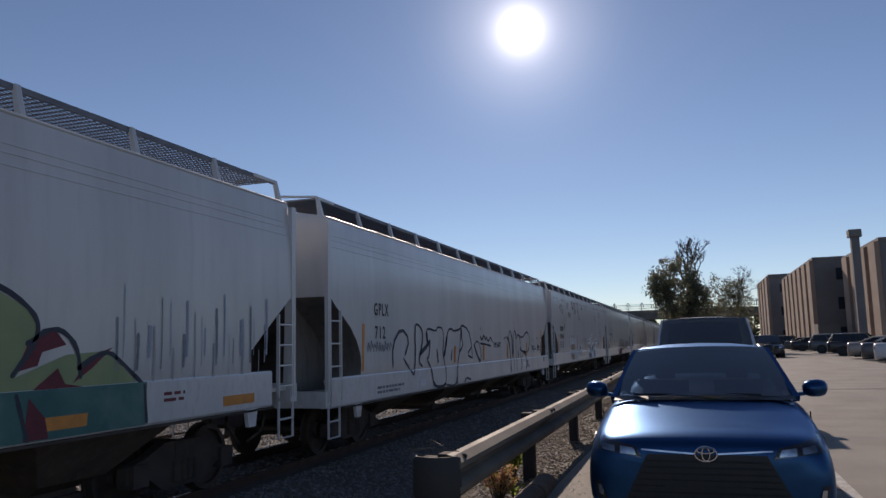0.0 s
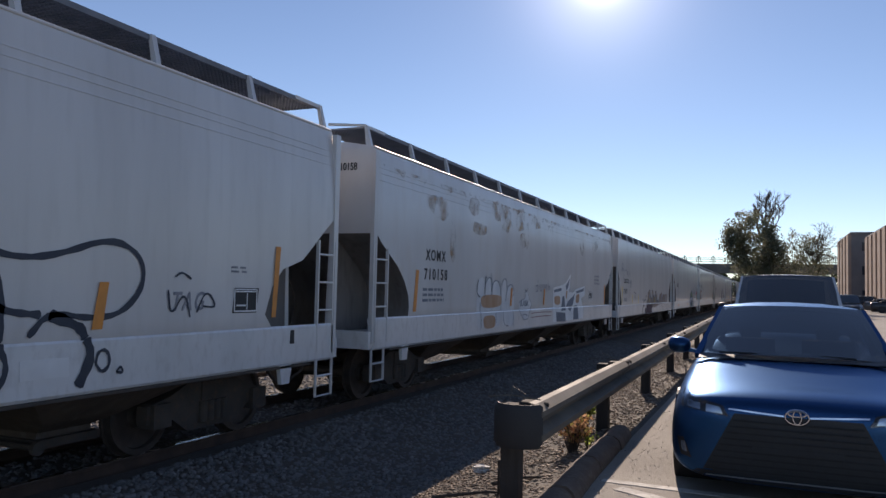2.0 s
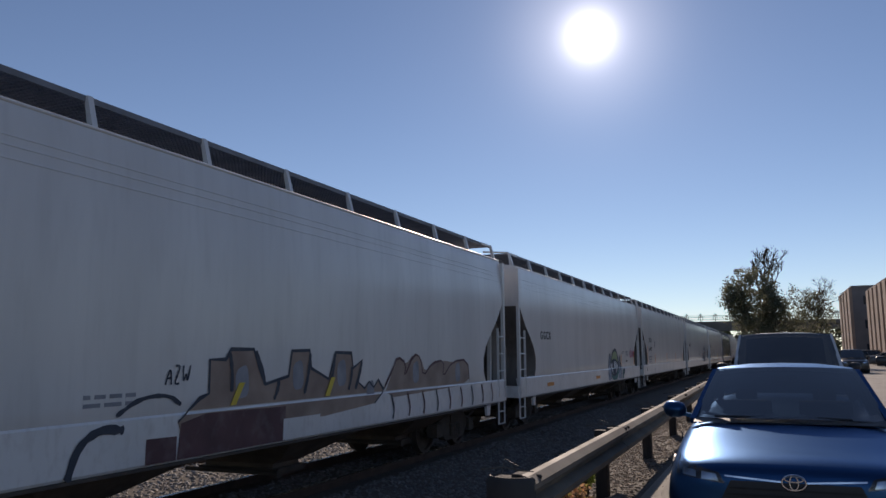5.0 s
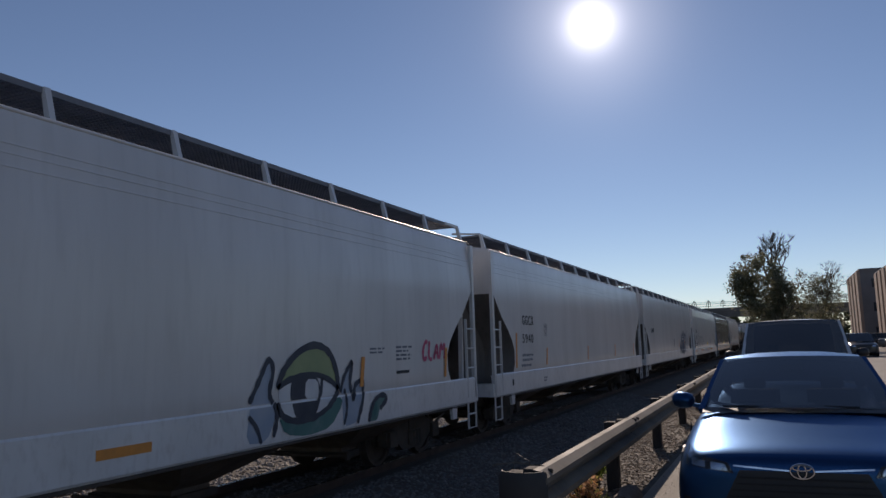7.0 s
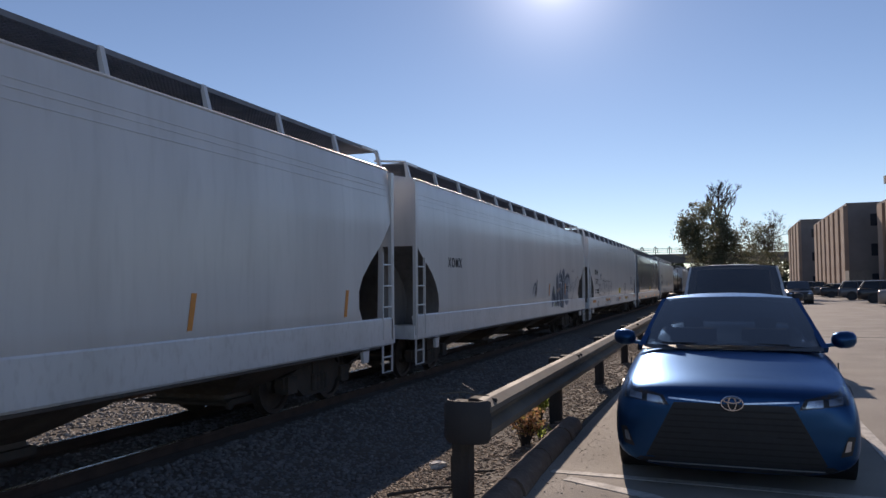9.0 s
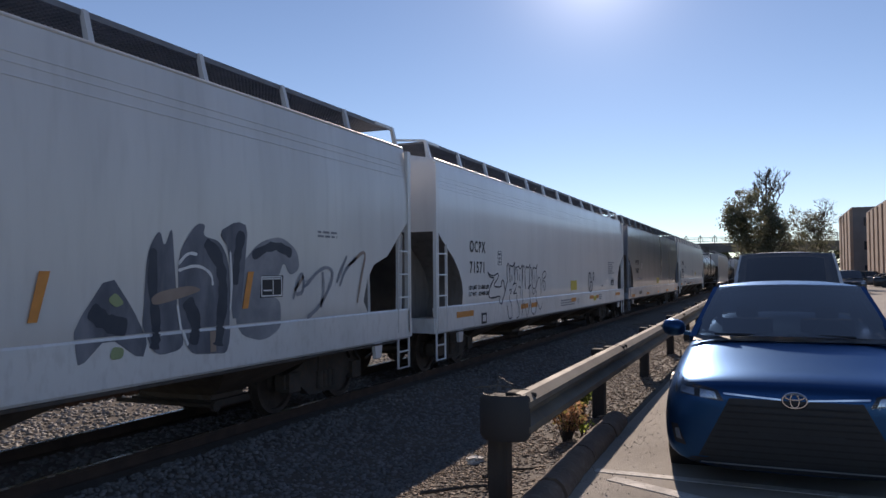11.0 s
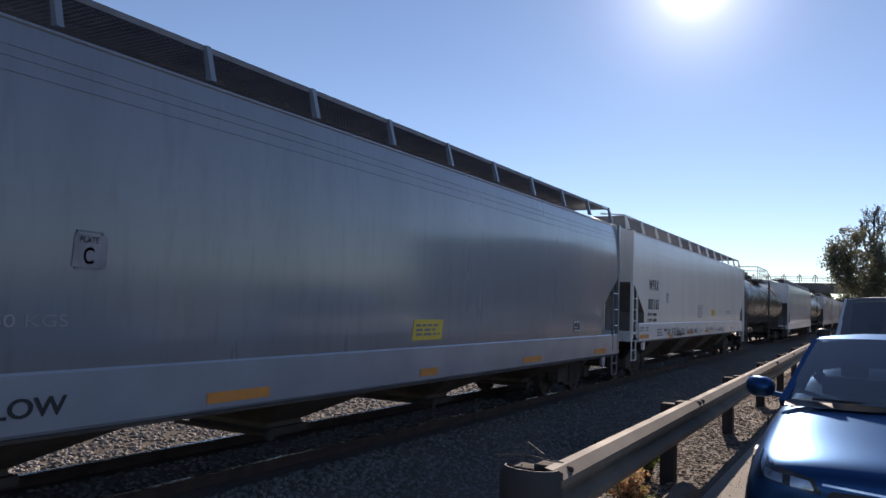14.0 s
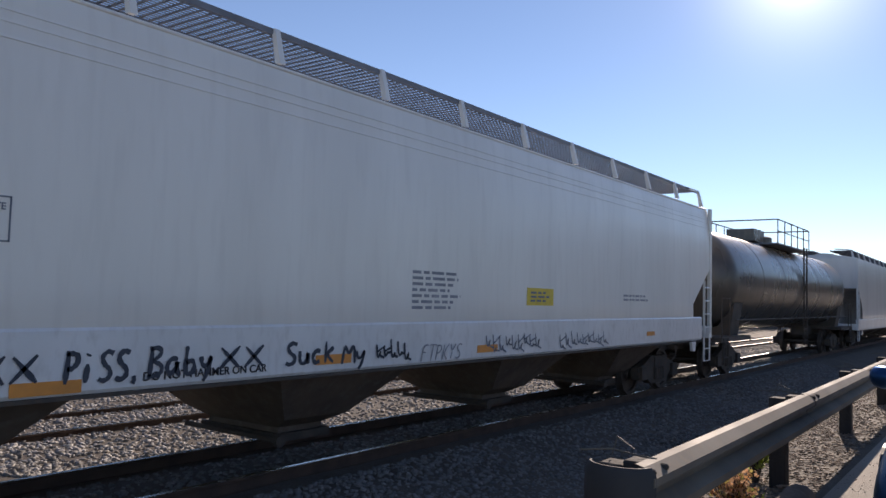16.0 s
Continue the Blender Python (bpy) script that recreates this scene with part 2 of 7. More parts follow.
GALV = pbr("weathered_galvanized", (0.175, 0.15, 0.115), (0.12, 0.1, 0.08), 1.6, 0.75, 0.0, bump=0.05, c3=(0.2, 0.14, 0.09), scale3=14, amount3=0.3)
SHOE = pbr("blackened_steel", (0.03, 0.03, 0.033), (0.045, 0.042, 0.04), 3, 0.7, bump=0.1)
POST = pbr("dark_timber_post", (0.06, 0.05, 0.043), (0.04, 0.035, 0.031), 4, 0.9, bump=0.4, stretch=(4, 4, 0.5))
STOPM = pbr("brown_wheel_stop", (0.15, 0.105, 0.08), (0.105, 0.075, 0.06), 3, 0.85, bump=0.4, c3=(0.22, 0.18, 0.14), scale3=22)
LINEPAINT = pbr("worn_white_line", (0.62, 0.6, 0.56), (0.4, 0.38, 0.35), 6, 0.8, bump=0.3, c3=(0.2, 0.19, 0.17), scale3=30, amount3=0.4)
TAR = pbr("tar_seam", (0.05, 0.048, 0.045), (0.07, 0.065, 0.06), 4, 0.7)
BLUEPAINT = pbr("metallic_blue_paint", (0.016, 0.066, 0.165), (0.014, 0.06, 0.15), 400, 0.3, 0.75, coat=0.1, coat_rough=0.03)
BLUEPAINT.node_tree.nodes["Principled BSDF"].inputs["Specular Tint"].default_value = (0.5, 0.7, 1.0, 1)
WHITEPAINT = car_paint("white_vehicle_paint", (0.62, 0.63, 0.64))
BLACKPAINT = car_paint("black_vehicle_paint", (0.02, 0.021, 0.024))
GREYPAINT = car_paint("grey_vehicle_paint", (0.11, 0.115, 0.12), 0.3)
TANPAINT = car_paint("champagne_vehicle_paint", (0.4, 0.34, 0.29), 0.3)
PLASTIC = pbr("black_plastic", (0.014, 0.015, 0.018), (0.02, 0.021, 0.024), 20, 0.5, bump=0.05)
CHROME = pbr("chrome", (0.75, 0.76, 0.78), (0.7, 0.7, 0.72), 6, 0.12, 1.0)
RUBBER = pbr("tyre_rubber", (0.02, 0.02, 0.02), (0.03, 0.03, 0.03), 14, 0.85, bump=0.1)
ALLOY = pbr("alloy_rim", (0.45, 0.46, 0.48), (0.38, 0.39, 0.4), 6, 0.3, 0.9)
LENSM = pbr("headlamp_reflector", (0.6, 0.62, 0.66), (0.4, 0.42, 0.45), 18, 0.15, 0.8)
SEAT = pbr("dark_seat_cloth", (0.05, 0.05, 0.055), (0.035, 0.035, 0.04), 20, 0.9, bump=0.2)
GLASS = glass("tinted_windscreen", (0.06, 0.07, 0.075), 0.03, 3.0)
PRIVACY = glass("dark_tinted_glass", (0.1, 0.11, 0.12), 0.02, 1.8)
CLEAR = glass("clear_lamp_cover", (0.88, 0.9, 0.92))
PIER_BRICK = pbr("tan_brick", (0.4, 0.29, 0.225), (0.32, 0.225, 0.18), 0.6, 0.9, bump=0.3, c3=(0.28, 0.22, 0.18), scale3=12)
DARKBRICK = pbr("dark_grey_cladding", (0.2, 0.185, 0.185), (0.16, 0.15, 0.15), 0.5, 0.85, bump=0.2)
WINDOW = pbr("dark_window_glass", (0.03, 0.035, 0.045), (0.04, 0.045, 0.055), 1.5, 0.12)
CONCRETE = pbr("weathered_concrete", (0.22, 0.21, 0.195), (0.16, 0.155, 0.145), 0.4, 0.9, bump=0.2, c3=(0.1, 0.095, 0.09), scale3=3)
FENCE = pbr("fence_steel", (0.13, 0.13, 0.135), (0.1, 0.1, 0.105), 4, 0.6, 0.4)
BARK = pbr("grey_bark", (0.09, 0.075, 0.062), (0.06, 0.05, 0.042), 4, 0.95, bump=0.6, stretch=(3, 3, 0.6))
LEAF = island("evergreen_leaves", [(0.13, 0.145, 0.09), (0.18, 0.19, 0.12), (0.22, 0.22, 0.15), (0.26, 0.23, 0.17)], 0.6, thin=0.6)
HEDGE = island("dull_hedge_leaves", [(0.035, 0.05, 0.022), (0.055, 0.07, 0.03), (0.075, 0.08, 0.04)], 0.8, thin=0.15)
WEEDG = island("bright_weed_leaves", [(0.34, 0.42, 0.1), (0.42, 0.5, 0.13), (0.22, 0.32, 0.07)], 0.6, thin=0.65)
WEEDO = island("dry_orange_leaves", [(0.65, 0.34, 0.18), (0.7, 0.48, 0.3), (0.52, 0.26, 0.13), (0.4, 0.38, 0.12)], 0.8, thin=0.5)
PAPER = pbr("crumpled_paper", (0.7, 0.68, 0.64), (0.6, 0.58, 0.54), 20, 0.8, bump=0.5)


# ---- mesh tools ----
class Geo:
    """Vertices and faces of one mesh."""

    def __init__(self):
        self.v, self.f = [], []

    def add(self, vs, fs):
        k = len(self.v)
        self.v += [tuple(p) for p in vs]
        self.f += [tuple(i + k for i in q) for q in fs]
        return self

    def box(self, x0, x1, y0, y1, z0, z1):
        return self.add([(x, y, z) for z in (z0, z1) for y in (y0, y1) for x in (x0, x1)],
                        [(0, 2, 3, 1), (4, 5, 7, 6), (0, 1, 5, 4), (2, 6, 7, 3), (0, 4, 6, 2), (1, 3, 7, 5)])

    def beam(self, p, q, w, h):
        """A bar of section w by h from p to q."""
        p, q = Vector(p), Vector(q)
        d = (q - p).normalized()
        s = d.cross((0, 0, 1))
        s = (s if s.length > 0.01 else Vector((1, 0, 0))).normalized()
        u = s.cross(d)
        vs = [e + s * a * w / 2 + u * b * h / 2 for e in (p, q) for a, b in ((-1, -1), (1, -1), (1, 1), (-1, 1))]
        return self.add(vs, [(3, 2, 1, 0), (4, 5, 6, 7), (0, 1, 5, 4), (1, 2, 6, 5), (2, 3, 7, 6), (3, 0, 4, 7)])

    def tube(self, pts, r, n=8, r1=None):
        """A round bar along points, tapering from r to r1."""
        pts = [Vector(p) for p in pts]
        k, rings = len(self.v), len(pts)
        r1 = r if r1 is None else r1
        for i, p in enumerate(pts):
            d = (pts[min(i + 1, rings - 1)] - pts[max(i - 1, 0)]).normalized()
            a = d.orthogonal().normalized() if i == 0 else (a - d * a.dot(d)).normalized()
            b = d.cross(a)
            rad = r + (r1 - r) * i / max(1, rings - 1)
            self.v += [tuple(p + (a * math.cos(t) + b * math.sin(t)) * rad) for t in (2 * math.pi * j / n for j in range(n))]
        for i in range(rings - 1):
            self.f += [(k + i * n + j, k + i * n + (j + 1) % n, k + (i + 1) * n + (j + 1) % n, k + (i + 1) * n + j) for j in range(n)]
        self.f += [tuple(range(k + n - 1, k - 1, -1)), tuple(range(k + (rings - 1) * n, k + rings * n))]
        return self

    def lathe(self, prof, n=24, axis="x", c=(0, 0, 0)):
        """Profile (along, radius) turned round an axis through c."""
        k = len(self.v)
        for a, r in prof:
            for j in range(n):
                t = 2 * math.pi * j / n
                u, w = r * math.cos(t), r * math.sin(t)
                p = {"x": (a, u, w), "y": (u, a, w), "z": (u, w, a)}[axis]
                self.v.append((p[0] + c[0], p[1] + c[1], p[2] + c[2]))
        m = len(prof)
        for i in range(m - 1):
            self.f += [(k + i * n + j, k + i * n + (j + 1) % n, k + (i + 1) * n + (j + 1) % n, k + (i + 1) * n + j) for j in range(n)]
        self.f += [tuple(range(k + n - 1, k - 1, -1)), tuple(range(k + (m - 1) * n, k + m * n))]
        return self

    def prism(self, pts, axis, a0, a1):
        """A polygon drawn out along an axis ('x': points are (y, z); 'y': (x, z); 'z': (x, y))."""
        put = {"x": lambda p, a: (a, p[0], p[1]), "y": lambda p, a: (p[0], a, p[1]), "z": lambda p, a: (p[0], p[1], a)}[axis]
        n = len(pts)
        vs = [put(p, a0) for p in pts] + [put(p, a1) for p in pts]
        return self.add(vs, [tuple(range(n - 1, -1, -1)), tuple(range(n, 2 * n))] + [(i, (i + 1) % n, (i + 1) % n + n, i + n) for i in range(n)])

    def loft(self, rings, closed=True, caps=True):
        k, n = len(self.v), len(rings[0])
        for r in rings:
            self.v += [tuple(p) for p in r]
        last = n if closed else n - 1
        for i in range(len(rings) - 1):
            self.f += [(k + i * n + j, k + i * n + (j + 1) % n, k + (i + 1) * n + (j + 1) % n, k + (i + 1) * n + j) for j in range(last)]
        if caps:
            self.f += [tuple(range(k + n - 1, k - 1, -1)), tuple(range(k + (len(rings) - 1) * n, k + len(rings) * n))]
        return self


def mesh_of(name, g, material, smooth=0):
    me = bpy.data.meshes.new(name)
    used = sorted({i for q in g.f for i in q})
    at = {i: k for k, i in enumerate(used)}
    me.from_pydata([g.v[i] for i in used], [], [[at[i] for i in q] for q in g.f])
    me.materials.append(material)
    bm = bmesh.new()
    bm.from_mesh(me)
    bmesh.ops.recalc_face_normals(bm, faces=bm.faces)
    bm.to_mesh(me)
    bm.free()
    if smooth:
        me.polygons.foreach_set("use_smooth", [True] * len(me.polygons))
        me.set_sharp_from_angle(angle=radians(smooth))
    return me


def quick_mesh(name, v, f, material):
    me = bpy.data.meshes.new(name)
    me.from_pydata(v, [], f)
    me.materials.append(material)
    return me


def part(name, g, material, parent, label="", smooth=0):
    ob = new(name, g if isinstance(g, bpy.types.Mesh) else mesh_of(name, g, material, smooth))
    ob.parent = parent
    return tagged(ob, label)


def thing(name, label, category, m=None, group="", kind=""):
    ob = new(name)
    ob.empty_display_size = 0.3
    if m is not None:
        ob.matrix_world = m
    return tagged(ob, label, category, group, kind)


def solid(name, g, material, label, category, kind="", smooth=0, group=""):
    return tagged(new(name, g if isinstance(g, bpy.types.Mesh) else mesh_of(name, g, material, smooth)), label, category, group, kind)


def bevelled(ob, width=0.01, seg=2):
    b = ob.modifiers.new("bevel", "BEVEL")
    b.width, b.segments, b.limit_method = width, seg, "ANGLE"
    return ob


# ---- setting: ground, lot, tracks ----
TRACK_X, RAIL_Z = -7.63, -0.44
RAIL_LINE = lambda y: -1.70 - 0.0125 * y      # line of the guardrail


def ground_z(x):
    # ballast bed, then a drainage ditch that rises to the lot
    xs = [-2000, -60, -14, -9.6, -9.0, -8.9, -6.4, -6.3, -5.8, -5.2, -4.5, -3.94, -3.2, -2.5, -2.0, -1.62, -1.5, 2000]
    zs = [-0.6, -0.6, -0.62, -0.66, -0.6, -0.585, -0.585, -0.6, -0.76, -0.92, -1.0, -0.87, -0.52, -0.24, -0.1, -0.03, -0.03, -0.03]
    return float(np.interp(x, xs, zs))


def build_ground():
    xs = [-2000, -300, -60, -30, -20, -14, -12, -10.5, -9.6, -9.3, -9.0, -8.9, -7.6, -6.4, -6.3, -5.8, -5.5, -5.2, -4.9, -4.5, -4.2, -3.94, -3.6, -3.2, -2.85, -2.5, -2.2, -2.0, -1.8, -1.62, -1.5, 20, 80, 400, 2000]
    ys = [-600, -100, -30] + [i * 1.0 for i in range(-10, 60)] + [70, 90, 120, 200, 400, 900, 2600]
    near = lambda x, y: -9.0 < x < -1.7 and 0 < y < 40
    v = [(x, y, ground_z(x) + (noise.noise((x * 0.9, y * 0.9, 3)) * 0.035 if near(x, y) else 0)) for y in ys for x in xs]
    n = len(xs)
    f = [(j * n + i, j * n + i + 1, (j + 1) * n + i + 1, (j + 1) * n + i) for j in range(len(ys) - 1) for i in range(n - 1)]
    ob = solid("ground", quick_mesh("ground", v, f, DIRT), DIRT, "brown dirt and gravel verge beside the tracks", "ground", "structure")
    ob.data.polygons.foreach_set("use_smooth", [True] * len(ob.data.polygons))
    lot = Geo().box(-1.53, 60, -60, 150, -0.2, 0.0)
    solid("pavement", lot, ASPHALT, "worn grey asphalt of the parking lot", "pavement", "structure")


def stones(name, spots, size, material, label, flat=0.7):
    """Loose stones in one mesh: eight-sided lumps, turned and scaled at random."""
    base = np.array([(1, 0, 0), (-1, 0, 0), (0, 1, 0), (0, -1, 0), (0, 0, 1), (0, 0, -1)], float)
    tri = np.array([(0, 2, 4), (2, 1, 4), (1, 3, 4), (3, 0, 4), (2, 0, 5), (1, 2, 5), (3, 1, 5), (0, 3, 5)])
    rng = np.random.default_rng(len(spots))
    k = len(spots)
    v = base[None] * (1 + rng.uniform(-0.35, 0.35, (k, 6, 1))) + rng.uniform(-0.25, 0.25, (k, 6, 3))
    q, _ = np.linalg.qr(rng.normal(size=(k, 3, 3)))
    v = np.einsum("kij,knj->kni", q, v)
    v[..., 2] *= flat
    v = v * (size * rng.uniform(0.55, 1.35, (k, 1, 1))) + np.asarray(spots)[:, None]
    f = (tri[None] + 6 * np.arange(k)[:, None, None]).reshape(-1, 3)
    me = bpy.data.meshes.new(name)
    me.vertices.add(6 * k)
    me.vertices.foreach_set("co", v.reshape(-1))
    me.loops.add(f.size)
    me.loops.foreach_set("vertex_index", f.reshape(-1))
    me.polygons.add(len(f))
    me.polygons.foreach_set("loop_start", np.arange(0, f.size, 3))
    me.update(calc_edges=True)
    me.validate()
    me.materials.append(material)
    return tagged(new(name, me), label, "gravel", kind="stuff")


def scatter(k, x0, x1, y0, y1, seed, power=1.0, lift=0.0):
    rng = np.random.default_rng(seed)
    x = rng.uniform(x0, x1, k)
    y = y0 + (y1 - y0) * rng.uniform(0, 1, k) ** power
    return [(a, b, ground_z(a) + lift) for a, b in zip(x, y)]


def build_stones():
    stones("ballast", scatter(24000, -6.55, -3.85, 3.0, 34.0, 1, 1.7), 0.036, SHADESTONES, "grey crushed-stone ballast beside the near rail")
    stones("ballast", scatter(5000, -8.2, -7.0, 3, 40, 2, 1.4), 0.035, SHADESTONES, "grey crushed-stone ballast between the rails")
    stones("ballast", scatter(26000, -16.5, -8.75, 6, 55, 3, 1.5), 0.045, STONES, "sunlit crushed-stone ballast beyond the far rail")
    stones("leaf_litter", scatter(19000, -4.1, -1.62, 3.5, 30, 4, 1.7, 0.01), 0.025, LITTER, "dry brown leaf litter and chips under the guardrail", 0.3)
    rng = np.random.default_rng(9)
    stones("lot_grit", [(-1.5 + abs(rng.normal(0, 0.35)), 3 + 20 * rng.uniform() ** 1.6, 0.004) for _ in range(900)], 0.006, STONES, "loose grit along the edge of the asphalt")


def build_tracks():
    for k, (cx, far) in enumerate(((TRACK_X, 420), (TRACK_X - 4.4, 420))):
        top = RAIL_Z if k == 0 else RAIL_Z - 0.1
        for s in (-1, 1):
            x = cx + s * 0.755
            prof = [(-0.07, -0.17), (0.07, -0.17), (0.07, -0.158), (0.012, -0.14), (0.012, -0.045), (0.035, -0.035), (0.035, -0.006), (-0.035, -0.006), (-0.035, -0.035), (-0.012, -0.045), (-0.012, -0.14), (-0.07, -0.158)]
            rail = thing("rail", "long steel rail with a polished running surface", "rail", kind="structure")
            part("web", Geo().prism([(x + a, top + b) for a, b in prof], "y", -80, far), RAILSIDE, rail)
            part("railhead", Geo().box(x - 0.03, x + 0.03, -80, far, top - 0.006, top), RAILTOP, rail, "bright worn railhead")
        tie_mesh = mesh_of("tie", Geo().box(-1.3, 1.3, -0.11, 0.11, -0.1, 0.0), TIE)
        row = thing("sleeper_row", "dark creosoted timber ties set in ballast", "railway ties", kind="structure")
        for i in range(120):
            t = new("tie", tie_mesh)
            t.matrix_world = pose(cx + random.uniform(-0.03, 0.03), -4 + i * 0.53, top - 0.172 + random.uniform(-0.01, 0.01), 0, 0, random.uniform(-1.5, 1.5))
            t.parent = row


build_ground()
build_tracks()


# ---- the train ----
# How far the train has come by each second, metres.
SPEED = [(0, 11.31), (4, 11.32), (8, 11.22), (12, 11.11), (16, 10.99)]


def run(t):
    way = 0.0
    for (a, va), (b, vb) in zip(SPEED, SPEED[1:]):
        if t > a:
            k = min(t, b) - a
            way += va * k + (vb - va) / (b - a) * k * k / 2
    return way


CARS = []          # (thing, place of its near end along the track at the start)
WHEELSETS = []
SIDE = 1.585       # half width of the flat side sheet
shared = {}


def once(key, make):
    if key not in shared:
        shared[key] = make()
    return shared[key]


def wheelset_mesh():
    g = Geo()
    for s in (-1, 1):
        prof = [(s * 0.68, 0.05), (s * 0.68, 0.485), (s * 0.712, 0.485), (s * 0.715, 0.457), (s * 0.815, 0.452), (s * 0.815, 0.385), (s * 0.77, 0.375), (s * 0.76, 0.16), (s * 0.83, 0.14), (s * 0.83, 0.05)]
        g.lathe(prof, 28, "x")
    g.lathe([(-1.02, 0.075), (1.02, 0.075)], 12, "x")
    for k in range(3):                                   # bolts on the axle-end caps
        a = 2.094 * k
        for s in (-1, 1):
            g.box(s * 1.02 - 0.02, s * 1.02 + 0.02, 0.04 * math.cos(a) - 0.015, 0.04 * math.cos(a) + 0.015, 0.04 * math.sin(a) - 0.015, 0.04 * math.sin(a) + 0.015)
    return mesh_of("wheelset", g, WHEEL, 40)


def truck_mesh():
    g = Geo()
    for s in (-1, 1):
        x0, x1 = sorted((s * 0.93, s * 1.08))
        g.prism([(-1.08, 0.38), (-1.08, 0.58), (-0.72, 0.66), (-0.4, 0.8), (0.4, 0.8), (0.72, 0.66), (1.08, 0.58), (1.08, 0.38), (0.72, 0.42), (0.42, 0.22), (-0.42, 0.22), (-0.72, 0.42)], "x", x0, x1)
        for y in (-0.18, -0.06, 0.06, 0.18):             # springs
            g.lathe([(0.3, 0.055), (0.55, 0.055)], 10, "z", (s * 1.1, y, 0))
        for y in (-0.89, 0.89):                          # bearing adapters
            g.box(min(s * 0.9, s * 1.14), max(s * 0.9, s * 1.14), y - 0.14, y + 0.14, 0.33, 0.6)
    g.box(-1.1, 1.1, -0.2, 0.2, 0.55, 0.78)
    g.box(-0.95, 0.95, -0.5, -0.4, 0.3, 0.4)
    g.box(-0.95, 0.95, 0.4, 0.5, 0.3, 0.4)
    return mesh_of("truck", g, UNDER)


def add_trucks(car, ys):
    for y in ys:
        t = part("truck", once("truck", truck_mesh), UNDER, car, "cast steel truck with side frames and springs")
        t.location = (0, y, 0)
        for dy in (-0.89, 0.89):
            w = part("wheelset", once("wheelset", wheelset_mesh), WHEEL, t, "pair of steel wheels on an axle")
            w.location = (0, dy, 0.457)
            WHEELSETS.append(w)


def add_couplers(car, L, z=0.82):
    for y, s in ((0, -1), (L, 1)):
        g = Geo().box(-0.09, 0.09, min(y, y + s * 0.45), max(y, y + s * 0.45), z - 0.08, z + 0.1)
        g.box(-0.17, 0.14, min(y + s * 0.4, y + s * 0.62), max(y + s * 0.4, y + s * 0.62), z - 0.15, z + 0.17)
        g.tube([(0.35, y, z), (0.38, y + s * 0.2, z - 0.25), (0.3, y + s * 0.5, z - 0.4)], 0.025, 6)
        part("coupler", g, UNDER, car, "cast knuckle coupler with an air hose")


def ladder(g, x, y0, y1, z0, z1, n, r=0.016):
    g.beam((x, y0, z0), (x, y0, z1), 0.05, 0.03)
    g.beam((x, y1, z0), (x, y1, z1), 0.05, 0.03)
    for i in range(n):
        z = z0 + (z1 - z0) * (i + 0.5) / n
        g.tube([(x, y0, z), (x, y1, z)], r, 6)
    return g


def board_mesh(L, x0, x1, fine):
    g = Geo()
    z, n = 4.63, int(L / (0.11 if fine else 0.075))
    h = 0.012 if fine else 0.03
    for k in range(int((x1 - x0) / 0.055) + 1):
        x = x0 + k * 0.055
        g.box(x - 0.005, x + 0.005, 0.15, L - 0.15, z - h, z)
    for i in range(n + 1):
        y = 0.15 + (L - 0.3) * i / n
        if fine:
            g.box(x0, x1, y - 0.011, y + 0.011, z - h, z)
        else:
            g.box(x0, x1, y - 0.013, y + 0.013, z - h, z)
    for x in (x0, x1):
        g.box(x - 0.012, x + 0.012, 0.15, L - 0.15, z - 0.05, z + 0.012)
    return quick_mesh("running_board", g.v, g.f, GRATE)


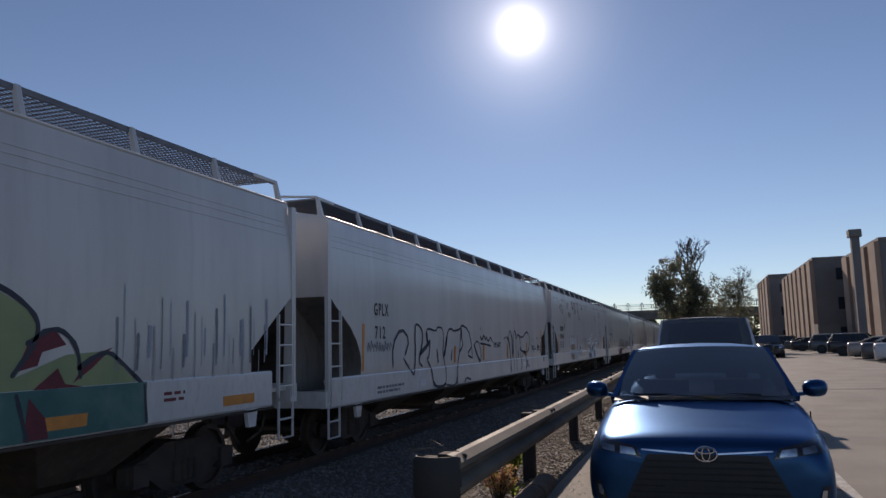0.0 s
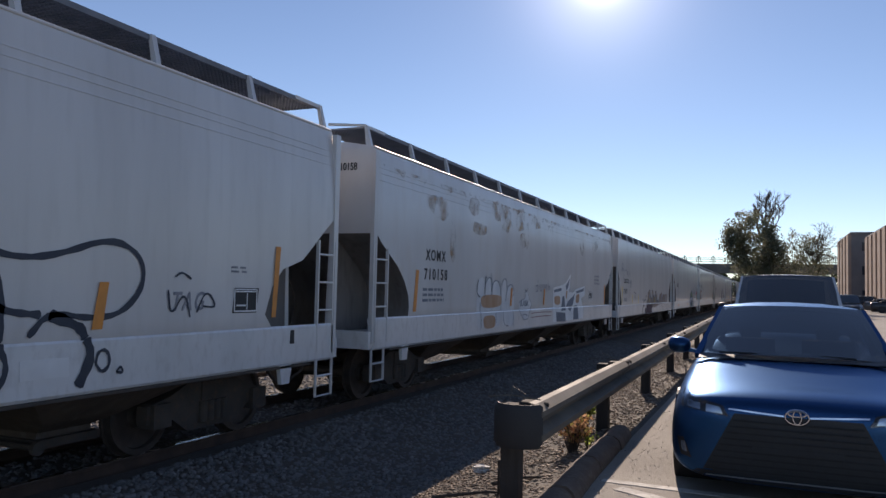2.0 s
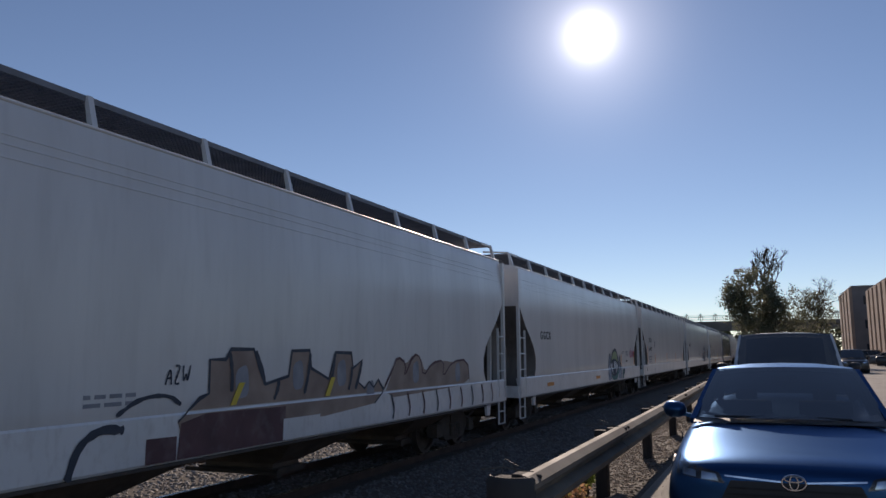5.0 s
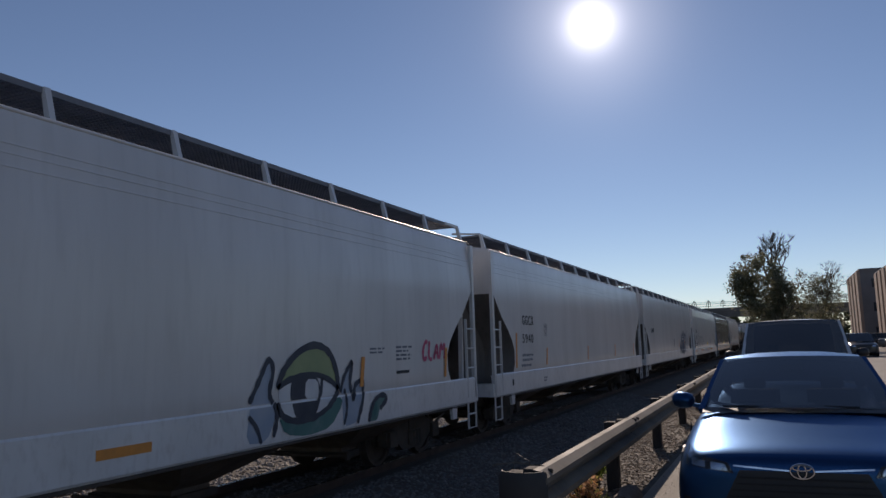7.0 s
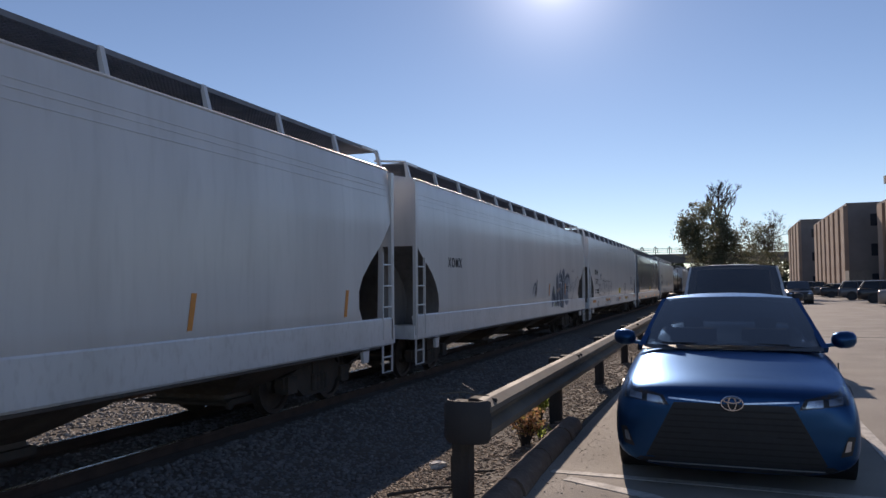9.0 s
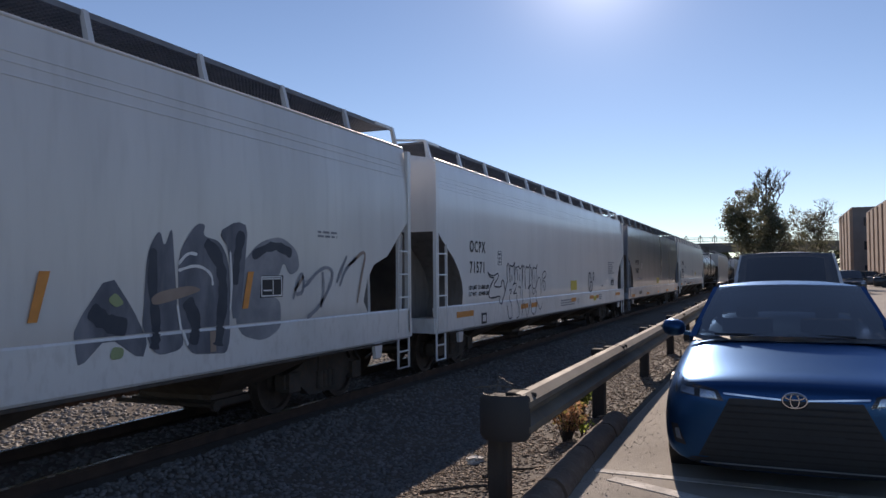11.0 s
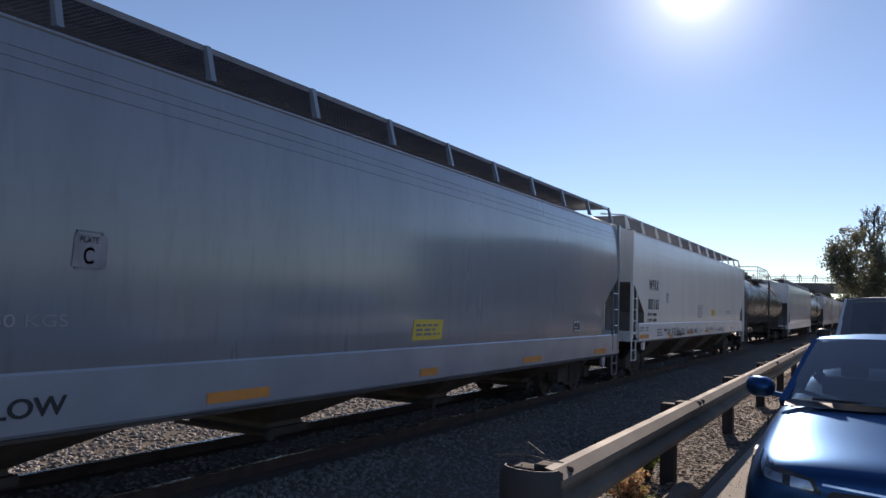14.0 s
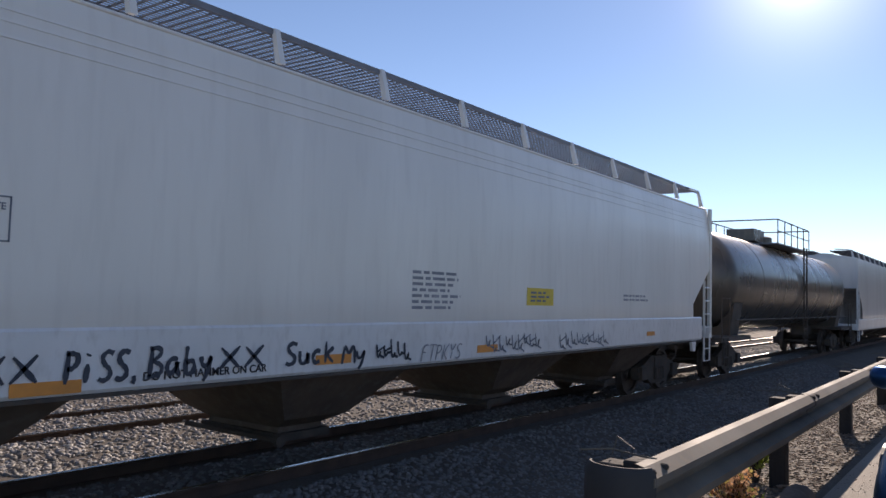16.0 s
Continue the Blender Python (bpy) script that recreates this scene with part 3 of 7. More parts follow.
def hopper(s0, L, paint, sill_paint, label, sill_z=0.9, straight=False, fine=False, seams=(3.74, 3.86, 3.95), ends=("small", "small"), eave=0.0):
    """A covered hopper wagon: near end at y 0, railhead at z 0, its visible side at +x."""
    car = thing("covered_hopper", label, "railcar", group="cars of the freight train")
    CARS.append((car, s0))
    top = sill_z + 0.52
    # how far each end sheet stands in from the car's end, by height
    cut = {"small": ((1.3, top - 0.02), (1.34, 1.62), (1.3, 1.84), (1.14, 2.08), (0.88, 2.32), (0.52, 2.54), (0.22, 2.72), (0.06, 2.85)),
           "narrow": ((0.92, top - 0.02), (1.0, 1.53), (0.9, 1.72), (0.78, 1.93), (0.58, 2.26), (0.38, 2.55), (0.2, 2.82), (0.06, 3.05)),
           "tall": ((1.3, top - 0.02), (1.43, 1.62), (1.44, 1.92), (1.29, 2.17), (0.96, 2.46), (0.58, 2.73), (0.24, 3.06), (0.06, 3.24)),
           "wide": ((1.5, top - 0.02), (1.66, 1.6), (1.52, 1.95), (1.3, 2.18), (0.84, 2.32), (0.64, 2.48), (0.3, 2.76), (0.06, 2.94)),
           "straight": ((1.2, top - 0.02), (1.21, 1.94), (0.95, 2.13), (0.7, 2.31), (0.42, 2.51), (0.14, 2.71), (0.08, 2.74), (0.06, 2.78))}
    near, far = (("straight",) * 2) if straight else ends
    levels = [(1.45, cut[near][0][0] - 0.1, sill_z + 0.05, cut[far][0][0] - 0.1, sill_z + 0.05)]
    levels += [(SIDE, e0, z0, e1, z1) for (e0, z0), (e1, z1) in zip(cut[near], cut[far])]
    levels += [(w, e, z, e, z) for w, e, z in ((SIDE - 0.004, 0.05, 3.32), (SIDE - 0.012, 0.05, 3.5), (SIDE - 0.03, 0.05, 3.75), (SIDE - 0.055, 0.05, 4.0), (SIDE - 0.07, 0.05, 4.2 - eave), (SIDE - 0.085, 0.05, 4.25 - eave), (SIDE - 0.13, 0.06, 4.285 - eave), (1.0, 0.08, 4.37), (0.5, 0.1, 4.42), (0.2, 0.1, 4.43))]
    g = Geo().loft([[(w, e, z), (w, L - f, y), (-w, L - f, y), (-w, e, z)] for w, e, z, f, y in levels])
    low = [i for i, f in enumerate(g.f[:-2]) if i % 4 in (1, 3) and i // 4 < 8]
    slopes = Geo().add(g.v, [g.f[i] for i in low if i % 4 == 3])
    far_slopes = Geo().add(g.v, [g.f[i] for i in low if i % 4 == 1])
    part("slope_sheet", slopes, SLOPE, car, "dirty sloping end sheet, coloured darker for the shade under the body", 40)
    part("slope_sheet", far_slopes, SLOPE, car, "dirty sloping end sheet, coloured darker for the shade under the body", 40)
    g.f = [f for i, f in enumerate(g.f) if i not in low]
    part("body", g, paint, car, smooth=32)
    for z in seams:                                       # long seams under the eave
        w = float(np.interp(z, [l[2] for l in levels], [l[0] for l in levels]))
        part("seam", Geo().prism([(w - 0.02, z - 0.014), (w + 0.008, z - 0.01), (w + 0.004, z + 0.012), (w - 0.02, z + 0.014)], "y", 0.12, L - 0.12), paint, car)
    for s in (1, -1):
        x = s * 1.6
        sill = Geo().prism([(x - s * 0.13, top - 0.03), (x - s * 0.02, top), (x, top - 0.03), (x, sill_z + 0.03), (x - s * 0.02, sill_z), (x - s * 0.2, sill_z), (x - s * 0.2, sill_z + 0.03), (x - s * 0.05, sill_z + 0.06)], "y", 0.66 if straight else 0.02, L - (0.66 if straight else 0.02))
        part("side_sill", sill, sill_paint, car, "lighter side sill with reflector strips" if s > 0 else "")
        part("sill_lip", Geo().box(min(x, x - s * 0.16), max(x, x - s * 0.16), 0.6, L - 0.6, sill_z - 0.035, sill_z - 0.004), UNDER, car)
        part("running_board", once(("board", round(L, 1), s, fine), lambda: board_mesh(L, *sorted((s * 0.4, s * 1.3)), fine)), GRATE, car, "open steel grating walkway along the roof")
        steps = 12 if L > 19.9 else 11
        for i in range(steps + 1):
            y = 0.12 + i * (L - 0.24) / steps
            br = Geo().prism([(s * 1.44, 4.26), (s * 1.335, 4.642), (s * 1.285, 4.642), (s * 1.36, 4.27)], "y", y - 0.035, y + 0.035)
            part("bracket", br, paint, car)
    for i in range(8):                                    # hatch covers along the roof centre
        y = 0.9 + i * (L - 1.8) / 8
        part("roof_hatch", Geo().prism([(-0.42, 4.41), (-0.38, 4.52), (0, 4.56), (0.38, 4.52), (0.42, 4.41)], "y", y, y + (L - 1.8) / 8 - 0.1), paint, car)
    for s in (1, -1):                                     # rounded rail along the eave
        part("eave_rail", Geo().tube([(s * (SIDE - 0.092), 0.08, 4.265 - eave), (s * (SIDE - 0.092), L - 0.08, 4.265 - eave)], 0.022, 10), paint, car, smooth=60)
    for y, s, e in ((0.0, 1, near), (L, -1, far)):        # added dark plates, standing for the shade in the end openings
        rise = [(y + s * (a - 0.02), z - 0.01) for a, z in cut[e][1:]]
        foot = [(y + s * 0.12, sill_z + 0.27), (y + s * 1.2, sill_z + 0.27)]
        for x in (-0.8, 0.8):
            part("end_shade_plate", Geo().prism(foot + rise[:-1] + [(y + s * 0.12, rise[-1][1] - 0.12)], "x", x - 0.012, x + 0.012), SLOPE, car)
    for y, s in ((0.0, 1), (L, -1)):                      # ends: platform, posts, ladders, handrails
        e = Geo().box(-1.58, 1.58, min(y - s * 0.12, y + s * 0.08), max(y - s * 0.12, y + s * 0.08), sill_z + 0.02, sill_z + 0.3)
        e.box(-1.5, 1.5, min(y, y + s * 1.2), max(y, y + s * 1.2), sill_z + 0.2, sill_z + 0.26)
        part("end_platform", e, sill_paint, car)
        part("centre_sill", Geo().box(-0.25, 0.25, min(y, y + s * 4.2), max(y, y + s * 4.2), sill_z - 0.2, sill_z + 0.2), UNDER, car)
        for sx in (1, -1):
            part("corner_post", Geo().box(min(sx * 1.53, sx * 1.6), max(sx * 1.53, sx * 1.6), min(y - s * 0.05, y + s * 0.07), max(y - s * 0.05, y + s * 0.07), sill_z + 0.1, 4.2), paint, car)
            part("end_brace", Geo().beam((sx * 0.75, y + s * 0.02, sill_z + 0.25), (sx * 0.75, y + s * 0.1, 3.0), 0.09, 0.09), paint, car)
        for sx in (1, -1):
            g = ladder(Geo(), sx * 1.585, y + s * 0.02, y + s * 0.46, sill_z + 0.12, 2.48 if straight else 2.62, 4)
            part("ladder", g, paint, car)
            st = Geo()
            ya, yb = y + s * 0.0, y + s * 0.42
            st.tube([(sx * 1.57, ya, sill_z + 0.05), (sx * 1.57, ya, sill_z - 0.5), (sx * 1.57, yb, sill_z - 0.5), (sx * 1.57, yb, sill_z + 0.05)], 0.022, 6)
            st.tube([(sx * 1.57, ya, sill_z - 0.22), (sx * 1.57, yb, sill_z - 0.22)], 0.018, 6)
            part("sill_step", st, paint, car)
            rail = Geo().tube([(sx * 1.36, y + s * 0.1, 4.2), (sx * 1.3, y + s * 0.1, 4.64), (sx * 0.6, y + s * 0.1, 4.7)], 0.025, 6)
            rail.beam((sx * 1.3, y + s * 0.12, 4.62), (sx * 1.3, y + s * 0.75, 4.62), 0.06, 0.05)
            part("roof_grab_rail", rail, paint, car)
        el = Geo()
        for i in range(8):
            el.tube([(-1.4, y - s * 0.06, 1.3 + 0.38 * i), (-0.95, y - s * 0.06, 1.3 + 0.38 * i)], 0.016, 6)
        for x in (-1.4, -0.95):
            el.beam((x, y - s * 0.06, 1.1), (x, y - s * 0.06, 4.3), 0.05, 0.03)
        part("end_ladder", el, paint, car)
        jk = Geo().prism([(y + s * 1.05, sill_z), (y + s * 1.32, sill_z), (y + s * 1.27, sill_z - 0.24), (y + s * 1.1, sill_z - 0.24)], "x", 1.54, 1.6)
        part("jacking_pad", jk, sill_paint, car)
    bw = Geo().lathe([(-0.02, 0.28), (0.02, 0.28), (0.02, 0.23), (-0.02, 0.23)], 20, "y", (-0.5, -0.1, 2.2))
    for k in range(4):
        a = k * math.pi / 4
        bw.tube([(-0.5 - 0.26 * math.cos(a), -0.1, 2.2 - 0.26 * math.sin(a)), (-0.5 + 0.26 * math.cos(a), -0.1, 2.2 + 0.26 * math.sin(a))], 0.012, 5)
    part("brake_wheel", bw, UNDER, car)
    tank = Geo().lathe([(3.7, 0.05), (3.72, 0.16), (4.5, 0.16), (4.52, 0.05)], 14, "y", (0.7, -2.4, sill_z + 0.1))
    part("air_reservoir", tank, UNDER, car)
    for i in range(4):                                    # discharge chutes
        c = L / 2 + (i - 1.5) * 0.21 * L
        g = Geo().loft([[(a, c + b, z) for a, b in ((w, -d), (w, d), (-w, d), (-w, -d))] for w, d, z in ((1.42, 1.3, sill_z + 0.02), (1.4, 1.02, sill_z - 0.06), (0.9, 0.5, 0.55), (0.62, 0.34, 0.42), (0.62, 0.34, 0.36))])
        ch = part("chute", g, CHUTE, car, "sloping rusty discharge chute")
        gate = Geo().box(-0.7, 0.7, c - 0.4, c + 0.4, 0.27, 0.36)
        gate.lathe([(-0.85, 0.03), (0.85, 0.03)], 8, "x", (0, c - 0.5, 0.32))
        gate.lathe([(0.8, 0.07), (0.86, 0.07)], 10, "x", (0, c - 0.5, 0.32))
        part("outlet_gate", gate, UNDER, ch)
    add_trucks(car, (2.0, L - 2.0))
    add_couplers(car, L)
    return car


def text_mesh(words, size, material, space=1.0):
    cu = bpy.data.curves.new("words", "FONT")
    cu.body, cu.size, cu.space_character = words, size, space
    cu.extrude, cu.offset = 0.0015, 0.0 if "9" in words else size * 0.018
    ob = bpy.data.objects.new("words", cu)
    scene.collection.objects.link(ob)
    bpy.context.view_layer.update()
    me = bpy.data.meshes.new_from_object(ob.evaluated_get(bpy.context.evaluated_depsgraph_get()))
    bpy.data.objects.remove(ob)
    bpy.data.curves.remove(cu)
    me.materials.clear()
    me.materials.append(material)
    return me


def lettering(car, words, y, z, height, width=None, material=BLACK, x=SIDE, slant=0.0, name="lettering"):
    """Words on the visible side, from y on, with capitals of that height; width stretches them to fit."""
    me = text_mesh(words, height / 0.7, material, 1.3 if height > 0.15 and width else 1.0)
    xs = [v.co.x for v in me.vertices]
    w, x0 = max(xs) - min(xs), min(xs)
    k = (width / w) if width else 1.0
    for v in me.vertices:
        a, b, c = v.co
        v.co = (x + 0.006 + c, y + (a - x0) * k + b * slant, z + b)
    letters(car, me, material, name)


def letters(car, me, material, name):
    """Each loose glyph of a mesh of words becomes a part."""
    bm = bmesh.new()
    bm.from_mesh(me)
    todo = set(bm.verts)
    while todo:
        seed = min(todo, key=lambda v: v.index)
        group, edge = {seed}, [seed]
        while edge:
            for e in edge.pop().link_edges:
                for v in e.verts:
                    if v not in group:
                        group.add(v)
                        edge.append(v)
        todo -= group
        order = sorted(group, key=lambda v: v.index)
        at = {v: i for i, v in enumerate(order)}
        faces = {f for v in group for f in v.link_faces}
        part(name, quick_mesh(name, [tuple(v.co) for v in order], [[at[v] for v in f.verts] for f in sorted(faces, key=lambda f: f.index)], material), material, car)
    bm.free()
    bpy.data.meshes.remove(me)


def bars(car, y0, y1, z0, z1, rows, x=SIDE, material=SLATE, ragged=0.3):
    """Writing too small to read."""
    g, rng, h = Geo(), random.Random(int(y0 * 100 + z0 * 10)), (z1 - z0) / rows
    for i in range(rows):
        a, end = y0, y1 - rng.uniform(0, ragged) * (y1 - y0)
        while a < end:
            b = min(end, a + rng.uniform(0.08, 0.25))
            g.box(x + 0.003, x + 0.006, a, b, z1 - (i + 0.75) * h, z1 - (i + 0.25) * h)
            a = b + 0.05
    return tagged(part("small_print", g, material, car), kind="stuff")


def plate(car, y0, y1, z0, z1, material, x=SIDE, lean=0.0, name="decal", label=""):
    n = 6
    rng = random.Random(int(y0 * 31 + z0 * 7))
    pts = [(y0 + lean * 0 + rng.uniform(-0.01, 0.01), z0)] + [(y1 + rng.uniform(-0.012, 0.012), z0 + (z1 - z0) * 0)] + [(y1 + lean, z1), (y0 + lean, z1)]
    return part(name, Geo().prism(pts, "x", x + 0.003, x + 0.0075), material, car, label)


def blob(car, pts, material, x=SIDE, depth=0.006, name="painted_fill"):
    g = Geo()
    n = len(pts)
    g.add([(x + depth, p[0], p[1]) for p in pts], [tuple(range(n))])
    me = quick_mesh(name, g.v, g.f, material)
    return part(name, me, material, car)


def stroke(car, pts, material=NAVY, width=0.07, x=SIDE, depth=0.009, name="spray_stroke", turns=2):
    """A sprayed line: corners rounded, breadth uneven."""
    pts = [Vector(p) for p in pts]
    for _ in range(turns):
        out = [pts[0]]
        for a, b in zip(pts, pts[1:]):
            out += [a * 0.75 + b * 0.25, a * 0.25 + b * 0.75]
        pts = out + [pts[-1]]
    rng = random.Random(int(pts[0].x * 97 + pts[0].y * 13))
    g = Geo()
    left, right = [], []
    for i, p in enumerate(pts):
        d = (pts[min(i + 1, len(pts) - 1)] - pts[max(i - 1, 0)])
        d = d.normalized() if d.length > 1e-6 else Vector((1, 0))
        w = width / 2 * rng.uniform(0.75, 1.25)
        if i in (0, len(pts) - 1):
            w *= 0.5
        o = Vector((-d.y, d.x)) * w
        left.append((x + depth, *(p + o)))
        right.append((x + depth, *(p - o)))
    k = len(pts)
    g.add(left + right, [(i, i + 1, k + i + 1, k + i) for i in range(k - 1)])
    return part(name, quick_mesh(name, g.v, g.f, material), material, car)


HAND = {"X": ["0,0 .6,1", "0,.95 .65,0"], "P": [".1,0 .12,1", ".0,.95 .5,.95 .6,.7 .4,.48 .12,.45"], "i": [".2,0 .22,.6", ".2,.85 .24,.92"], "S": [".6,.9 .3,1 .05,.8 .2,.55 .5,.4 .55,.15 .25,0 0,.1"],
        ".": [".1,.12 .16,-.02 .08,-.14"], "B": [".1,0 .12,1", ".0,.95 .45,1 .55,.75 .15,.52 .6,.4 .62,.1 .3,0 .0,.02"], "a": [".5,.55 .2,.6 0,.3 .2,0 .45,.2 .5,.55 .5,.1 .65,0"], "b": [".1,1 .08,0 .4,0 .55,.25 .4,.5 .1,.4"],
        "y": [".0,.6 .1,.25 .35,.25 .5,.6", ".5,.6 .4,0 .2,-.3"], "u": [".0,.6 .05,.1 .3,0 .5,.2 .52,.6 .55,0"], "c": [".5,.55 .2,.6 0,.3 .2,0 .5,.1"], "k": [".05,1 .08,0", ".55,.7 .1,.38 .6,0"], "M": ["0,0 .1,1 .35,.4 .65,1 .75,0"],
        "F": [".1,0 .1,1 .6,1", ".1,.55 .45,.55"], "T": ["0,1 .7,1", ".35,1 .35,0"], "K": [".05,1 .08,0", ".6,1 .1,.45 .6,0"], "Y": ["0,1 .3,.5 .6,1", ".3,.5 .28,0"], "L": [".05,1 .05,.05 .55,.0"], "A": ["0,0 .3,1 .6,0", ".1,.35 .55,.35"], "C": [".6,.9 .3,1 .05,.6 .1,.15 .35,0 .6,.15"], "Z": ["0,1 .55,1 .05,0 .6,.05"], "W": ["0,1 .2,0 .4,.7 .6,0 .75,1"]}


def handwritten(car, words, y, z, high, wide, material=NAVY, width=0.03, x=1.6, lean=0.08):
    """Words drawn by spray can or marker, stroke by stroke."""
    step = wide / len(words)
    for i, c in enumerate(words):
        for pts in HAND.get(c, ()):
            q = [tuple(float(k) for k in p.split(",")) for p in pts.split()]
            stroke(car, [(y + (i + a * 1.25) * step + b * lean * high, z + b * high) for a, b in q], material, width, x, name="pen_stroke", turns=2 if len(q) > 2 else 1)


def stack_lines(car, rows, material=NAVY, width=0.07, x=SIDE):
    for pts in rows:
        stroke(car, pts, material, width, x)


def clip_z(pts, z, above):
    """The part of an outline above or below a level."""
    out = []
    for a, b in zip(pts, pts[1:] + pts[:1]):
        ina, inb = (a[1] >= z) == above, (b[1] >= z) == above
        if ina:
            out.append(a)
        if ina != inb:
            k = (z - a[1]) / (b[1] - a[1])
            out.append((a[0] + (b[0] - a[0]) * k, z))
    return out


def soften(pts, turns=2):
    """A closed outline with its corners worn round."""
    for _ in range(turns):
        pts = [(a[0] * (1 - k) + b[0] * k, a[1] * (1 - k) + b[1] * k) for a, b in zip(pts, pts[1:] + pts[:1]) for k in (0.2, 0.8)]
    return pts


def fill(car, pts, material, top, depth=0.006, turns=2):
    """Sprayed colour on the side sheet, carried on over the sill."""
    pts = soften(list(pts), turns)
    for above, x in ((True, SIDE), (False, 1.6)):
        q = clip_z(pts, top + (0.005 if above else -0.035), above)
        if len(q) > 2:
            blob(car, q, material, x, depth)


def line(car, pts, top, material=NAVY, width=0.06, turns=2, depth=0.009):
    """A sprayed line on the side sheet, carried on over the sill."""
    run_now, runs = [pts[0]], []
    for a, b in zip(pts, pts[1:]):
        if (a[1] >= top) != (b[1] >= top):
            k = (top - a[1]) / (b[1] - a[1])
            m = (a[0] + (b[0] - a[0]) * k, top)
            runs.append(run_now + [m])
            run_now = [m]
        run_now.append(b)
    for r in runs + [run_now]:
        stroke(car, r, material, width, SIDE if sum(p[1] for p in r) / len(r) > top else 1.6, depth, turns=turns)


def plate_c(car, y, z):
    """The framed letter plate of the loading gauge."""
    g = Geo()
    for a, b, c, d in ((0, 0.26, 0, 0.012), (0, 0.26, 0.318, 0.33), (0, 0.012, 0, 0.33), (0.248, 0.26, 0, 0.33)):
        g.box(SIDE + 0.003, SIDE + 0.006, y + a, y + b, z + c, z + d)
    part("gauge_frame", g, SLATE, car)
    lettering(car, "PLATE", y + 0.04, z + 0.23, 0.05, 0.18, SLATE)
    lettering(car, "C", y + 0.08, z + 0.05, 0.14, 0.1, SLATE)


def consolidated(car, y, z, w=0.5, h=0.32):
    """Black stencil panel with white-lined boxes."""
    plate(car, y, y + w, z, z + h, BLACK, lean=0.03, name="stencil_panel", label="black stencil panel")
    g = Geo()
    for a, b, c, d in ((0.04, w - 0.04, h - 0.05, h - 0.035), (w * 0.55, w * 0.58, 0.04, h - 0.06), (0.06, w * 0.5, 0.08, 0.1), (0.02, w - 0.02, 0.012, 0.03), (0.02, w - 0.02, h - 0.025, h - 0.01), (0.012, 0.03, 0.015, h - 0.015), (w - 0.02, w - 0.004, 0.015, h - 0.015)):
        g.box(SIDE + 0.008, SIDE + 0.011, y + a, y + b, z + c, z + d)
    tagged(part("panel_line", g, WHITE, car), kind="stuff")


def sill_strips(car, L, z, ys, h=0.11, w=0.9):
    for y in ys:
        plate(car, y, y + w, z, z + h, ORANGE, x=1.6, name="reflector", label="orange reflector strip")


